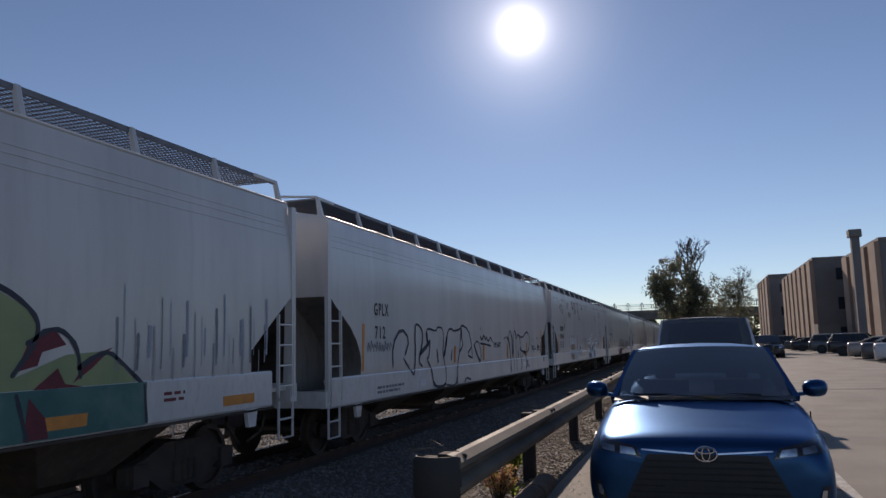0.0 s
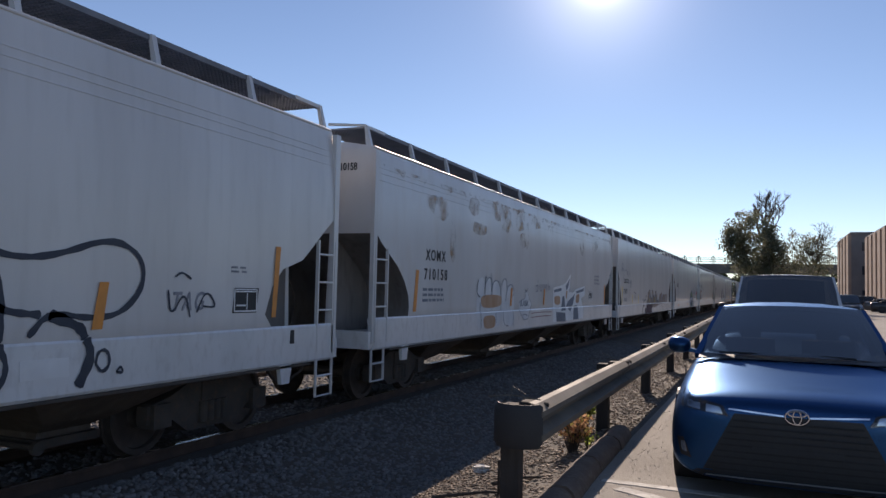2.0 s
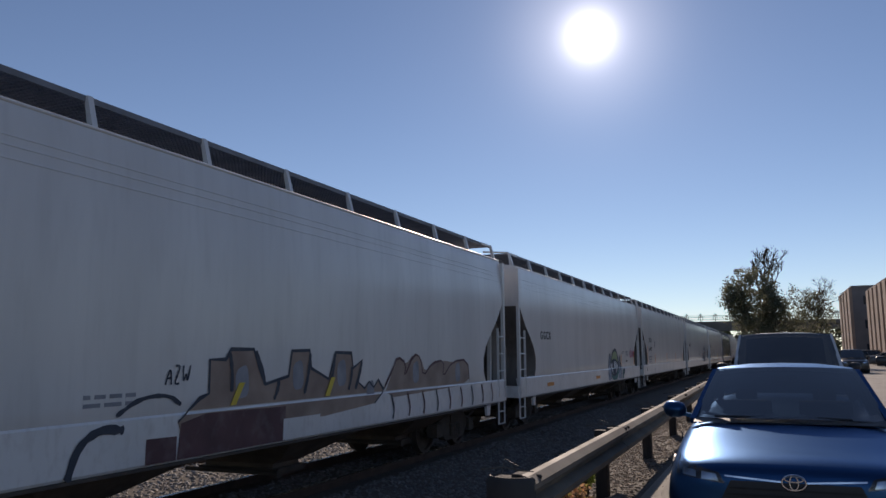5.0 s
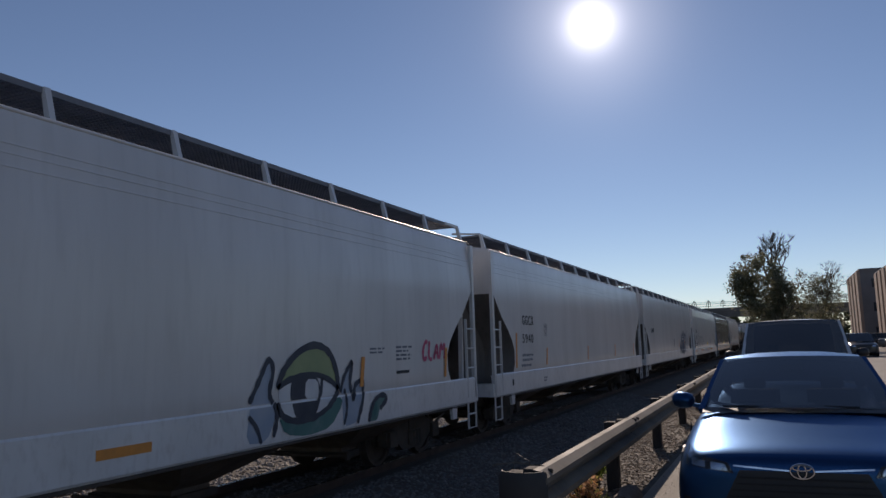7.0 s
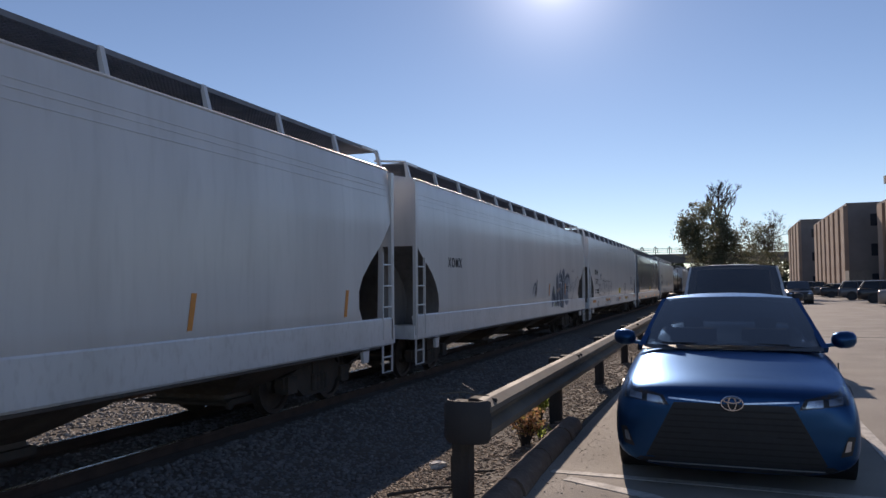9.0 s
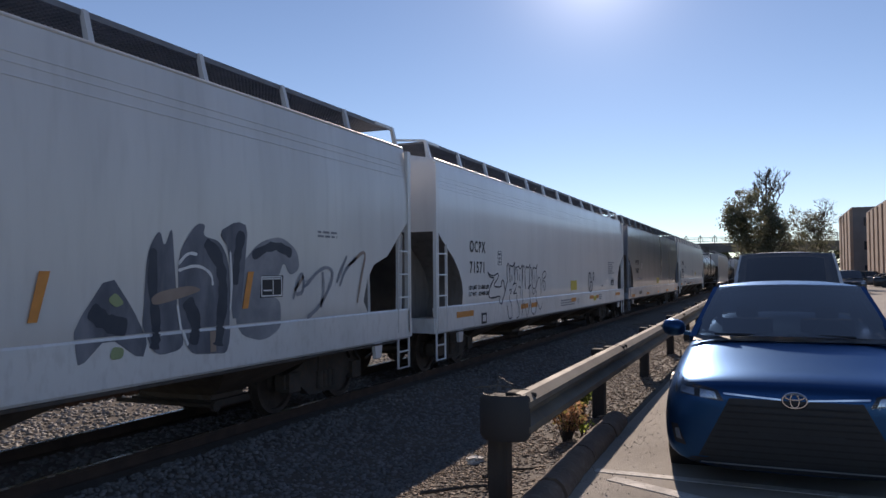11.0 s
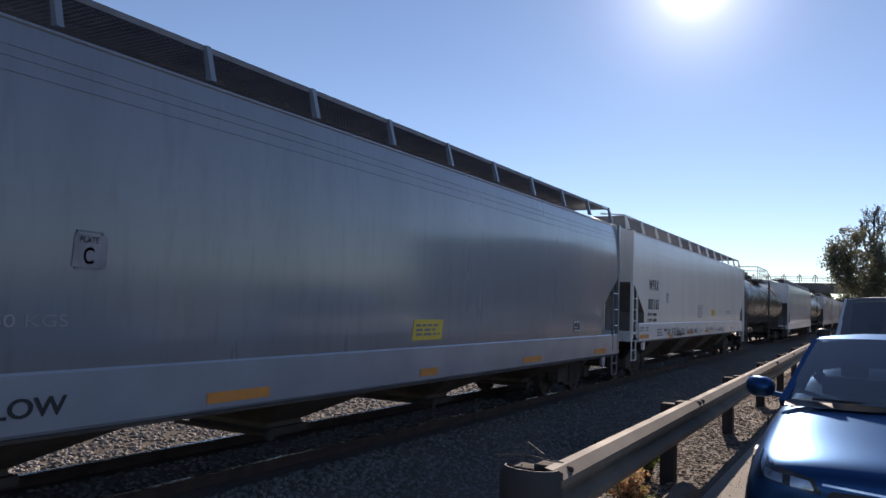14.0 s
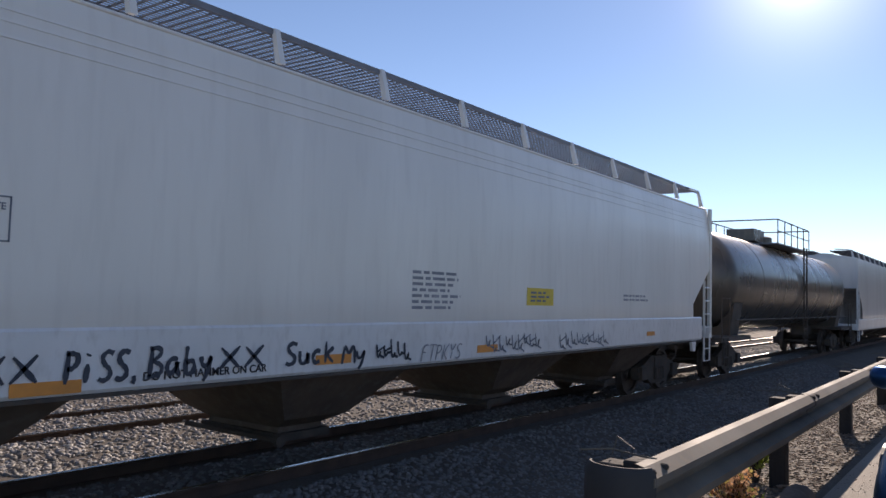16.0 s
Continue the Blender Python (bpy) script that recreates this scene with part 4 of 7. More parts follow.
def tank_car(s0, L, label, paint=TANK, pale=None):
    car = thing("tank_car", label, "railcar", group="cars of the freight train")
    CARS.append((car, s0))
    r, zc, a, b = 1.46, 2.62, 0.9, L - 0.9
    prof = [(a, 0.1), (a + 0.02, 0.5), (a + 0.12, 0.95), (a + 0.3, 1.28), (a + 0.5, 1.42), (a + 0.7, r)]
    for k in range(1, 6):
        y = a + 0.7 + k * (b - a - 1.4) / 6
        prof += [(y - 0.02, r), (y - 0.015, r + 0.008), (y + 0.015, r + 0.008), (y + 0.02, r)]
    prof += [(b - 0.7, r), (b - 0.5, 1.42), (b - 0.3, 1.28), (b - 0.12, 0.95), (b - 0.02, 0.5), (b, 0.1)]
    part("tank", Geo().lathe(prof, 48, "y", (0, 0, zc)), paint, car, "dark glossy cylindrical tank, upper half painted dusty and sunlit", 35)
    for y, s in ((0, 1), (L, -1)):
        e = Geo().box(-1.5, 1.5, min(y, y + s * 2.6), max(y, y + s * 2.6), 1.0, 1.12)
        e.box(-0.3, 0.3, min(y, y + s * 3.4), max(y, y + s * 3.4), 0.75, 1.12)
        part("stub_sill", e, UNDER, car)
        h = Geo()
        for sx in (-1, 1):
            h.tube([(sx * 1.48, y + s * 0.05, 1.12), (sx * 1.48, y + s * 0.05, 2.1), (sx * 1.48, y + s * 0.75, 2.1), (sx * 1.48, y + s * 0.75, 1.12)], 0.02, 6)
            ladder(h, sx * 1.5, y + s * 0.1, y + s * 0.5, 0.45, 1.1, 2)
        part("hand_rail", h, UNDER, car)
        part("saddle", Geo().prism([(-1.2, 1.1), (-1.35, 2.0), (-0.9, 1.35), (0, 1.16), (0.9, 1.35), (1.35, 2.0), (1.2, 1.1)], "y", min(y + s * 1.6, y + s * 2.4), max(y + s * 1.6, y + s * 2.4)), UNDER, car)
    m = L / 2
    d = Geo().lathe([(3.95, 0.62), (4.3, 0.62), (4.34, 0.55), (4.36, 0.1)], 20, "z", (0, m - 1.0, 0))
    d.box(-0.45, 0.45, m - 2.6, m - 1.3, 4.1, 4.5)
    part("valve_housing", d, paint, car)
    p = Geo()
    p.box(-1.15, 1.15, m - 2.4, m + 2.4, 3.98, 4.03)
    part("platform", p, GRATE, car)
    h = Geo()
    for sx in (-1.15, 1.15):
        for i in range(6):
            y = m - 2.4 + i * 0.96
            h.tube([(sx, y, 4.0), (sx, y, 4.8)], 0.02, 6)
        h.tube([(sx, m - 2.4, 4.8), (sx, m + 2.4, 4.8)], 0.022, 6)
        h.tube([(sx, m - 2.4, 4.42), (sx, m + 2.4, 4.42)], 0.018, 6)
    for y in (m - 2.4, m + 2.4):
        h.tube([(-1.15, y, 4.8), (1.15, y, 4.8)], 0.022, 6)
    part("guard_rail", h, UNDER, car, "thin pipe railing round the top platform")
    g = Geo()
    ladder(g, 1.5, m - 0.2, m + 0.25, 0.6, 4.0, 9)
    part("ladder", g, UNDER, car)
    part("walkway_pipe", Geo().tube([(1.5, 1.2, 1.55), (1.5, L - 1.2, 1.55)], 0.022, 6), UNDER, car)
    add_trucks(car, (1.9, L - 1.9))
    add_couplers(car, L)
    return car


def build_train():
    # lead car, with a large painted piece
    a = hopper(-9.3, 20.1, WHITE_STEEL, PALE_SILL, "grimy white covered hopper car with a green and maroon mural", 1.12, fine=True, straight=True)
    e = 20.1
    blob(a, [(e - 7.4, 1.6), (e - 7.6, 2.2), (e - 6.6, 2.75), (e - 5.6, 2.62), (e - 5.0, 2.36), (e - 4.9, 2.1), (e - 5.2, 1.75), (e - 4.6, 1.95), (e - 4.05, 1.98), (e - 3.55, 1.62), (e - 5.0, 1.62)], GREEN)
    blob(a, [(e - 7.6, 1.14), (e - 7.6, 1.62), (e - 3.4, 1.62), (e - 3.42, 1.14)], TEAL, 1.6)
    for pts in ([(e - 5.2, 1.8), (e - 5.05, 2.1), (e - 4.75, 2.2), (e - 4.6, 2.05), (e - 4.9, 1.98), (e - 4.95, 1.85)], [(e - 4.5, 1.66), (e - 4.3, 1.92), (e - 3.95, 2.02), (e - 4.25, 1.8)], [(e - 5.0, 1.62), (e - 4.7, 1.82), (e - 4.6, 1.66), (e - 4.35, 1.62)]):
        blob(a, pts, MAROON, depth=0.008)
    blob(a, [(e - 5.1, 1.15), (e - 5.05, 1.55), (e - 4.85, 1.35), (e - 4.8, 1.15)], MAROON, 1.6, 0.008)
    stack_lines(a, [[(e - 7.6, 2.3), (e - 6.6, 2.78), (e - 5.5, 2.65), (e - 4.98, 2.36), (e - 4.95, 2.1), (e - 5.25, 1.75)], [(e - 5.1, 2.05), (e - 4.75, 2.25), (e - 4.45, 2.05), (e - 4.4, 1.7)], [(e - 4.45, 1.8), (e - 4.05, 2.0), (e - 3.8, 1.85), (e - 3.4, 1.55)]], NAVY, 0.055)
    stack_lines(a, [[(e - 5.2, 1.6), (e - 5.1, 1.3), (e - 5.05, 1.14)], [(e - 3.45, 1.6), (e - 3.4, 1.15)]], NAVY, 0.05, 1.6)
    sill_strips(a, e, 1.22, (e - 5.05, e - 1.9), 0.13, 0.75)
    for i in range(26):
        y = e - 3.9 + i * 0.125 + 0.04 * math.sin(i * 3.7)
        low = 1.75 + 0.16 * math.sin(i * 2.1)
        stroke(a, [(y, low), (y + 0.02, low + 0.28), (y + 0.01, low + 0.6 + 0.25 * math.sin(i * 1.3))], (GREYSPRAY, PALEBLUE, SMEAR)[i % 3], 0.03 + 0.02 * math.sin(i * 5.1))
    bars(a, e - 3.1, e - 2.6, 1.35, 1.5, 2, 1.6, MAROON)
    # second car: outlined throw-up letters
    b = hopper(12.03, 20.33, WHITE_STEEL, PALE_SILL, "dirty white covered hopper car with black outlined graffiti", 0.92, ends=("small", "wide"))
    lettering(b, "GPLX", 1.97, 2.58, 0.24, 0.74)
    lettering(b, "712", 2.0, 2.12, 0.24, 0.52)
    for i in range(9):
        stroke(b, [(1.62 + i * 0.14, 1.86), (1.66 + i * 0.14, 2.08 + 0.05 * math.sin(i * 2.3)), (1.72 + i * 0.14, 1.9 + 0.05 * math.sin(i))], SLATE, 0.03)
    plate(b, 1.34, 1.45, 1.5, 2.4, ORANGE, lean=0.06, name="reflector", label="vertical orange reflector strip")
    bars(b, 2.05, 3.5, 1.02, 1.2, 2, 1.6)
    T = 1.44
    for pts, w in (
            ([(2.9, 1.5), (2.9, 2.0), (3.4, 2.35), (3.9, 2.1), (3.6, 1.75)], 0.07), ([(3.5, 1.7), (4.1, 1.3), (4.25, 1.6), (4.25, 2.3), (4.33, 2.47), (4.72, 2.34), (4.77, 2.12), (4.6, 1.8), (4.46, 1.6), (4.7, 1.48)], 0.06),
            ([(4.5, 1.75), (5.1, 1.97), (5.28, 2.08)], 0.1), ([(5.27, 2.06), (5.18, 1.7), (5.0, 1.63), (5.24, 1.48), (5.38, 1.2), (5.46, 0.98)], 0.06), ([(5.42, 1.1), (5.6, 0.97), (6.1, 0.94), (6.35, 1.02)], 0.09),
            ([(6.35, 0.96), (6.42, 1.25), (6.28, 1.63), (6.2, 1.83), (6.28, 1.98), (6.27, 2.38), (5.79, 2.4), (5.76, 2.29), (5.12, 2.36), (5.02, 2.28), (5.08, 1.98)], 0.05), ([(5.02, 2.3), (5.08, 2.0)], 0.1), ([(5.76, 1.87), (5.8, 1.7), (5.84, 1.52)], 0.07),
            ([(6.29, 1.66), (6.46, 1.95), (6.66, 2.35), (7.03, 2.37), (7.08, 2.31), (7.72, 2.36), (7.84, 2.49), (8.5, 2.38), (8.77, 1.98), (8.84, 1.55)], 0.05), ([(6.3, 1.68), (6.45, 1.92), (6.58, 2.2)], 0.11), ([(8.84, 1.58), (8.3, 1.68), (8.8, 1.9)], 0.045),
            ([(7.77, 2.3), (7.64, 1.8), (7.38, 1.37), (7.33, 0.94)], 0.05), ([(7.8, 2.42), (7.86, 2.1)], 0.12), ([(7.86, 2.1), (7.96, 1.94), (7.6, 1.75)], 0.06), ([(6.42, 0.98), (6.8, 0.93), (7.2, 0.94), (7.32, 1.15)], 0.05), ([(6.97, 1.86), (6.88, 1.55)], 0.06),
            ([(9.0, 1.93), (9.37, 2.08), (9.7, 1.88), (9.76, 1.6), (9.64, 1.45)], 0.045), ([(9.05, 1.93), (9.4, 1.6), (9.64, 1.45)], 0.1), ([(7.96, 0.95), (8.15, 1.08), (8.6, 1.0)], 0.06),
            ([(12.5, 2.1), (13.0, 2.2), (13.3, 2.1), (13.4, 1.9)], 0.04)):
        line(b, pts, T, NAVY, w, 1)
    plate(b, 4.44, 4.9, 1.04, 1.2, WHITE, 1.6, name="painted_patch")
    stack_lines(b, [[(9.75, 2.4), (9.8, 2.42)], [(9.7, 2.2), (9.9, 2.05), (10.1, 2.25), (10.3, 2.05), (10.4, 2.2), (10.6, 2.0), (10.9, 2.2), (11.1, 2.0)], [(9.7, 1.98), (10.3, 1.95), (10.9, 1.9)]], BLACK, 0.06)
    lettering(b, "THE ART", 11.2, 1.85, 0.16, 0.9, NAVY, slant=0.2, name="painted_tag")
    T = 1.44
    line(b, [(13.0, 2.17), (13.24, 2.05), (13.42, 1.8), (13.46, 1.35), (13.35, 0.97)], T, width=0.07)
    line(b, [(13.45, 1.2), (13.54, 0.98)], T)
    line(b, [(13.25, 2.05), (13.27, 2.24), (13.48, 2.4), (13.66, 2.3), (13.77, 2.05), (13.75, 1.48)], T, width=0.05)
    line(b, [(13.7, 2.28), (13.79, 2.0), (13.76, 1.6)], T, width=0.11)
    line(b, [(13.76, 1.68), (13.87, 1.76), (13.91, 1.47), (13.9, 1.3), (13.86, 0.98)], T, width=0.05)
    line(b, [(13.9, 1.66), (13.97, 2.2), (14.12, 2.4), (14.3, 2.38), (14.4, 2.14), (14.32, 1.9), (14.31, 1.4), (14.34, 1.0)], T, width=0.045)
    line(b, [(14.28, 2.36), (14.4, 2.1)], T, width=0.1)
    line(b, [(14.15, 2.76), (14.19, 2.4)], T, GREYSPRAY, 0.035)
    line(b, [(14.39, 2.12), (14.66, 2.29), (14.92, 2.2), (15.05, 1.8), (15.03, 1.42), (15.12, 1.2), (14.96, 0.99)], T, width=0.055)
    line(b, [(14.82, 2.24), (15.15, 2.16), (15.56, 2.2), (16.15, 2.4), (16.55, 2.26), (16.62, 1.95), (16.34, 1.66), (15.95, 1.62), (15.5, 1.7), (15.3, 1.48)], T, width=0.06)
    line(b, [(14.92, 1.78), (15.1, 1.7), (15.42, 1.67)], T, width=0.07)
    line(b, [(15.5, 1.67), (15.85, 1.55), (15.98, 1.28), (15.83, 1.0)], T, width=0.1)
    line(b, [(14.6, 1.45), (14.58, 1.6), (14.65, 1.74), (14.7, 1.6), (14.62, 1.46)], T, width=0.045)
    line(b, [(16.02, 1.2), (16.05, 1.32), (16.16, 1.32), (16.2, 1.18), (16.1, 1.1), (16.02, 1.2)], T, width=0.035)
    line(b, [(16.28, 1.1), (16.33, 1.16), (16.37, 1.08), (16.28, 1.1)], T, width=0.025)
    plate(b, 15.22, 15.72, 1.11, 1.28, WHITE, 1.6, name="painted_patch")
    lettering(b, "TAG", 17.0, 1.68, 0.2, 0.5, GREYSPRAY, slant=0.2, name="painted_tag")
    for pts in ([(16.95, 1.9), (17.0, 1.6), (17.2, 1.9), (17.3, 1.6)], [(17.4, 1.65), (17.55, 1.92), (17.75, 1.7), (17.5, 1.72)], [(17.05, 2.04), (17.15, 2.1), (17.3, 2.02)]):
        stroke(b, pts, NAVY, 0.025)
    for y, z0, z1, w in ((7.1, 1.5, 1.92, 0.14), (9.95, 1.5, 1.92, 0.14), (12.96, 1.47, 1.95, 0.12), (15.97, 1.52, 1.97, 0.11), (18.78, 1.56, 2.47, 0.1)):
        plate(b, y, y + w, z0, z1, ORANGE, lean=0.07, x=SIDE + 0.01, name="reflector", label="vertical orange reflector strip")
    consolidated(b, 18.03, 1.63, 0.46, 0.3)
    bars(b, 17.98, 18.35, 2.1, 2.2, 2, material=GREYSPRAY)
    plate(b, 19.22, 19.3, 1.2, 1.38, BLACK, 1.6)
    # third car
    c = hopper(33.57, 20.28, RUSTY_STEEL, PALE_SILL, "rust-streaked white covered hopper car with blocky graffiti", 0.96, ends=("small", "wide"))
    lettering(c, "XOMX", 2.0, 2.5, 0.2, 0.95)
    lettering(c, "710158", 1.95, 2.14, 0.2, 1.1)
    bars(c, 1.9, 3.0, 1.7, 2.0, 3)
    plate(c, 1.5, 1.62, 1.55, 2.3, ORANGE, lean=0.1, name="reflector")
    T = 1.48
    lobes = ([(4.81, 2.18), (4.72, 1.98), (4.77, 1.84), (4.95, 1.8)], [(5.3, 2.28), (5.25, 2.01), (5.23, 1.8)], [(5.28, 2.1), (5.41, 2.23), (5.64, 2.25), (5.73, 2.08), (5.66, 1.8)], [(5.7, 1.9), (5.76, 2.12), (6.01, 2.2), (6.24, 2.14), (6.34, 1.97), (6.3, 1.84)],
             [(6.4, 2.08), (6.51, 2.22), (6.71, 2.25), (6.81, 2.1), (6.76, 1.83), (6.69, 1.7)], [(6.72, 1.78), (6.82, 2.02), (6.99, 2.1), (7.22, 2.1), (7.36, 1.97), (7.32, 1.84), (7.2, 1.82)], [(4.95, 1.68), (4.93, 1.51), (5.0, 1.3), (4.98, 1.1)],
             [(6.5, 1.46), (6.52, 1.24), (6.66, 1.12), (6.9, 1.1)], [(7.28, 1.46), (7.29, 1.06)], [(5.97, 1.44), (6.0, 1.2)], [(5.67, 2.36), (5.73, 2.06)])
    for pts in ([(4.72, 1.1), (4.72, 2.0), (4.9, 2.22), (5.2, 2.25), (5.3, 1.1)], [(5.3, 1.1), (5.26, 2.05), (5.45, 2.24), (5.65, 2.25), (5.75, 1.1)], [(5.75, 1.1), (5.74, 2.08), (6.01, 2.2), (6.33, 2.0), (6.35, 1.1)], [(6.4, 1.1), (6.42, 2.1), (6.6, 2.25), (6.8, 2.1), (6.78, 1.1)], [(6.8, 1.08), (6.8, 2.0), (7.1, 2.12), (7.35, 1.95), (7.4, 1.6), (7.3, 1.06)]):
        fill(c, pts, PALESPRAY, T, 0.004)
    for k, pts in enumerate(lobes):
        line(c, pts, T, NAVY if k < 2 or k in (6, 9) else SLATE, 0.035 if k < 2 else 0.024)
    fill(c, [(4.96, 1.82), (5.6, 1.86), (6.4, 1.84), (6.42, 1.6), (5.7, 1.55), (5.04, 1.57)], RUSTSPRAY, T, 0.0075)
    fill(c, [(5.1, 1.38), (5.93, 1.39), (5.97, 1.1), (5.2, 1.08)], RUSTSPRAY, T, 0.0075)
    ghost = [(7.82, 1.65), (7.97, 1.72), (8.36, 1.75), (8.3, 2.0), (8.45, 1.92), (8.51, 2.04), (8.66, 1.75), (8.93, 1.61), (8.7, 1.43), (8.54, 1.22), (8.2, 1.2), (7.96, 1.34), (7.79, 1.45)]
    fill(c, ghost, PALESPRAY, T, 0.004, 1)
    line(c, ghost + ghost[:1], T, SLATE, 0.02, 1)
    line(c, [(8.3, 2.0), (8.42, 1.9), (8.5, 2.02)], T, NAVY, 0.03, 1)
    lettering(c, "RASK", 7.92, 1.56, 0.15, 0.72, SLATE, slant=0.15, name="painted_tag")
    line(c, [(8.1, 1.33), (8.3, 1.36), (8.5, 1.3)], T, SLATE, width=0.025)
    for y0, y1, z in ((8.83, 10.9, 1.36), (8.83, 10.9, 1.25)):
        stroke(c, [(y0, z), ((y0 + y1) / 2, z + 0.02), (y1, z)], MAROON, 0.02, 1.6)
    stack_lines(c, [[(9.3, 1.95), (9.32, 2.12), (9.5, 2.1), (9.5, 1.95), (9.3, 1.95)], [(9.5, 2.3), (9.5, 1.95)], [(9.7, 2.15), (9.72, 1.95), (9.9, 1.98), (9.92, 2.15)], [(10.05, 1.95), (10.1, 2.2), (10.25, 2.0), (10.4, 2.2), (10.42, 1.95)], [(10.55, 2.3), (10.58, 1.98), (10.8, 2.05), (10.6, 2.12)]], GREYSPRAY, 0.035)
    for y in (7.04, 10.03):
        plate(c, y, y + 0.11, 1.58, 2.02, ORANGE, lean=0.08, x=SIDE + 0.01, name="reflector", label="vertical orange reflector strip")
    piece = [(11.1, 1.06), (11.12, 1.5), (11.13, 2.04), (12.13, 2.12), (12.64, 2.2), (13.27, 2.5), (13.09, 2.08), (13.0, 1.92), (13.56, 1.89), (13.96, 2.0), (15.27, 2.14), (15.26, 1.86), (14.75, 1.75), (14.95, 1.5), (15.1, 1.06)]
    fill(c, piece, WHITE, T, 0.004, 0)
    for pts in ([(11.42, 1.35), (12.55, 1.3), (12.62, 1.03), (11.5, 1.06)], [(12.22, 1.8), (12.46, 1.83), (12.62, 1.38), (12.05, 1.36)], [(12.68, 1.5), (12.97, 1.66), (13.85, 1.88), (13.62, 1.57), (13.2, 1.33)], [(13.65, 1.5), (14.2, 1.53), (14.36, 1.06), (13.6, 1.06)], [(11.2, 2.0), (12.1, 2.07), (12.1, 1.98), (11.24, 1.92)], [(12.6, 2.12), (13.15, 2.38), (12.95, 2.1), (12.75, 1.98)], [(14.0, 1.97), (15.15, 2.08), (15.15, 1.98), (14.1, 1.9)]):
        fill(c, pts, SLATE, T, 0.007, 0)
    for pts in ([(11.25, 1.82), (11.95, 1.82), (11.95, 1.55), (11.28, 1.57)], [(12.66, 1.96), (12.88, 2.0), (12.78, 1.74), (12.62, 1.74)], [(14.02, 1.86), (14.52, 1.9), (14.44, 1.59), (13.98, 1.59)]):
        fill(c, pts, RUSTSPRAY, T, 0.009, 1)
    line(c, piece[1:14], T, WHITE, 0.06, 0, 0.0105)
    consolidated(c, 15.98, 1.7, 0.48, 0.28)
    plate(c, 18.6, 18.75, 1.5, 2.25, ORANGE, lean=0.1, name="reflector")
    bars(c, 16.9, 17.9, 2.2, 2.6, 3, material=GREYSPRAY)
    # rust bleeding from the eave seam in ragged patches
    rng = random.Random(8)
    for y, z, w, h in ((2.6, 3.55, 0.4, 0.16), (3.3, 2.95, 0.12, 0.25), (4.6, 3.75, 0.3, 0.12), (4.85, 3.3, 0.35, 0.1), (6.2, 3.8, 0.35, 0.16), (6.6, 3.65, 0.3, 0.2), (7.0, 3.45, 0.15, 0.15), (7.9, 3.75, 0.25, 0.2), (8.1, 3.25, 0.25, 0.12), (8.4, 3.4, 0.1, 0.22), (9.3, 3.8, 0.3, 0.1), (11.0, 3.75, 0.4, 0.1), (14.8, 3.4, 0.2, 0.16), (16.9, 3.6, 0.3, 0.12)):
        pts = [(y + w * math.cos(k * 0.571) * rng.uniform(1.1, 1.9), z + h * math.sin(k * 0.571) * rng.uniform(1.1, 2.0)) for k in range(11)]
        blob(c, soften(pts), RUST, SIDE - 0.001 - 0.075 * max(0.0, z - 1.6 * h - 3.2) + 0.008, name="rust_stain")
    for y in np.arange(0.3, 19.5, 0.9):
        y = float(y)
        blob(c, soften([(y, 4.02), (y + 0.9, 4.02), (y + 0.8, 3.95 - rng.uniform(0, 0.08)), (y + 0.5, 3.98), (y + 0.2, 3.95 - rng.uniform(0, 0.08))], 0), RUST, SIDE - 0.05, name="rust_stain")
    # fourth car
    d = hopper(55.07, 19.19, WHITE_STEEL, PALE_SILL, "grey-white covered hopper car with brown block-letter graffiti", 0.9, ends=("narrow", "tall"))
    lettering(d, "GGCX", 1.6, 2.38, 0.2, 1.15)
    lettering(d, "1373", 1.55, 1.92, 0.2, 0.78, slant=0.12)
    bars(d, 1.6, 2.6, 1.55, 1.72, 2)
    plate_c(d, 3.2, 2.2)
    plate(d, 1.03, 1.14, 1.44, 2.2, YELLOW, lean=0.1, name="reflector")
    stack_lines(d, [[(0.9, 2.9), (1.3, 3.1), (1.6, 2.8), (1.3, 2.5)], [(1.7, 2.9), (2.1, 3.0), (2.4, 2.75)]], GREYSPRAY, 0.06)
    stack_lines(d, [[(2.9, 1.7), (3.1, 2.0), (3.3, 1.7)], [(3.05, 2.0), (3.1, 2.1), (3.16, 2.0), (3.08, 1.95)]], GREYSPRAY, 0.03)
    stack_lines(d, [[(4.25, 2.0), (4.4, 2.0), (4.5, 1.7), (4.75, 1.68)], [(4.42, 1.95), (4.8, 1.92), (4.75, 1.75), (4.48, 1.75)], [(4.52, 1.62), (4.56, 1.58), (4.52, 1.62)]], NAVY, 0.03)
    stack_lines(d, [[(2.3, 2.7), (2.5, 3.0), (2.6, 2.7)], [(2.7, 2.7), (2.8, 2.9), (3.0, 2.75), (3.1, 2.9)], [(0.95, 2.95), (0.95, 3.2), (1.3, 3.2), (1.3, 2.9), (1.0, 2.9)]], GREYSPRAY, 0.06)
    T = 1.42
    word = [(8.15, 1.32), (8.5, 1.55), (8.65, 1.6), (8.65, 1.98), (8.93, 1.98), (9.02, 2.1), (9.46, 2.1), (9.58, 1.86), (9.7, 1.66), (10.22, 1.75), (10.29, 2.08), (10.72, 2.09), (10.77, 1.84), (11.23, 1.68), (11.42, 2.06), (11.88, 2.05), (11.94, 1.82), (12.21, 1.94), (12.1, 1.6), (12.3, 1.5), (12.45, 1.6), (12.6, 1.5), (12.75, 1.62), (12.95, 1.45), (12.6, 1.25), (11.1, 1.16), (10.1, 1.2), (9.0, 1.25), (8.2, 1.2)]
    fill(d, word, TAN, T, 0.004, 0)
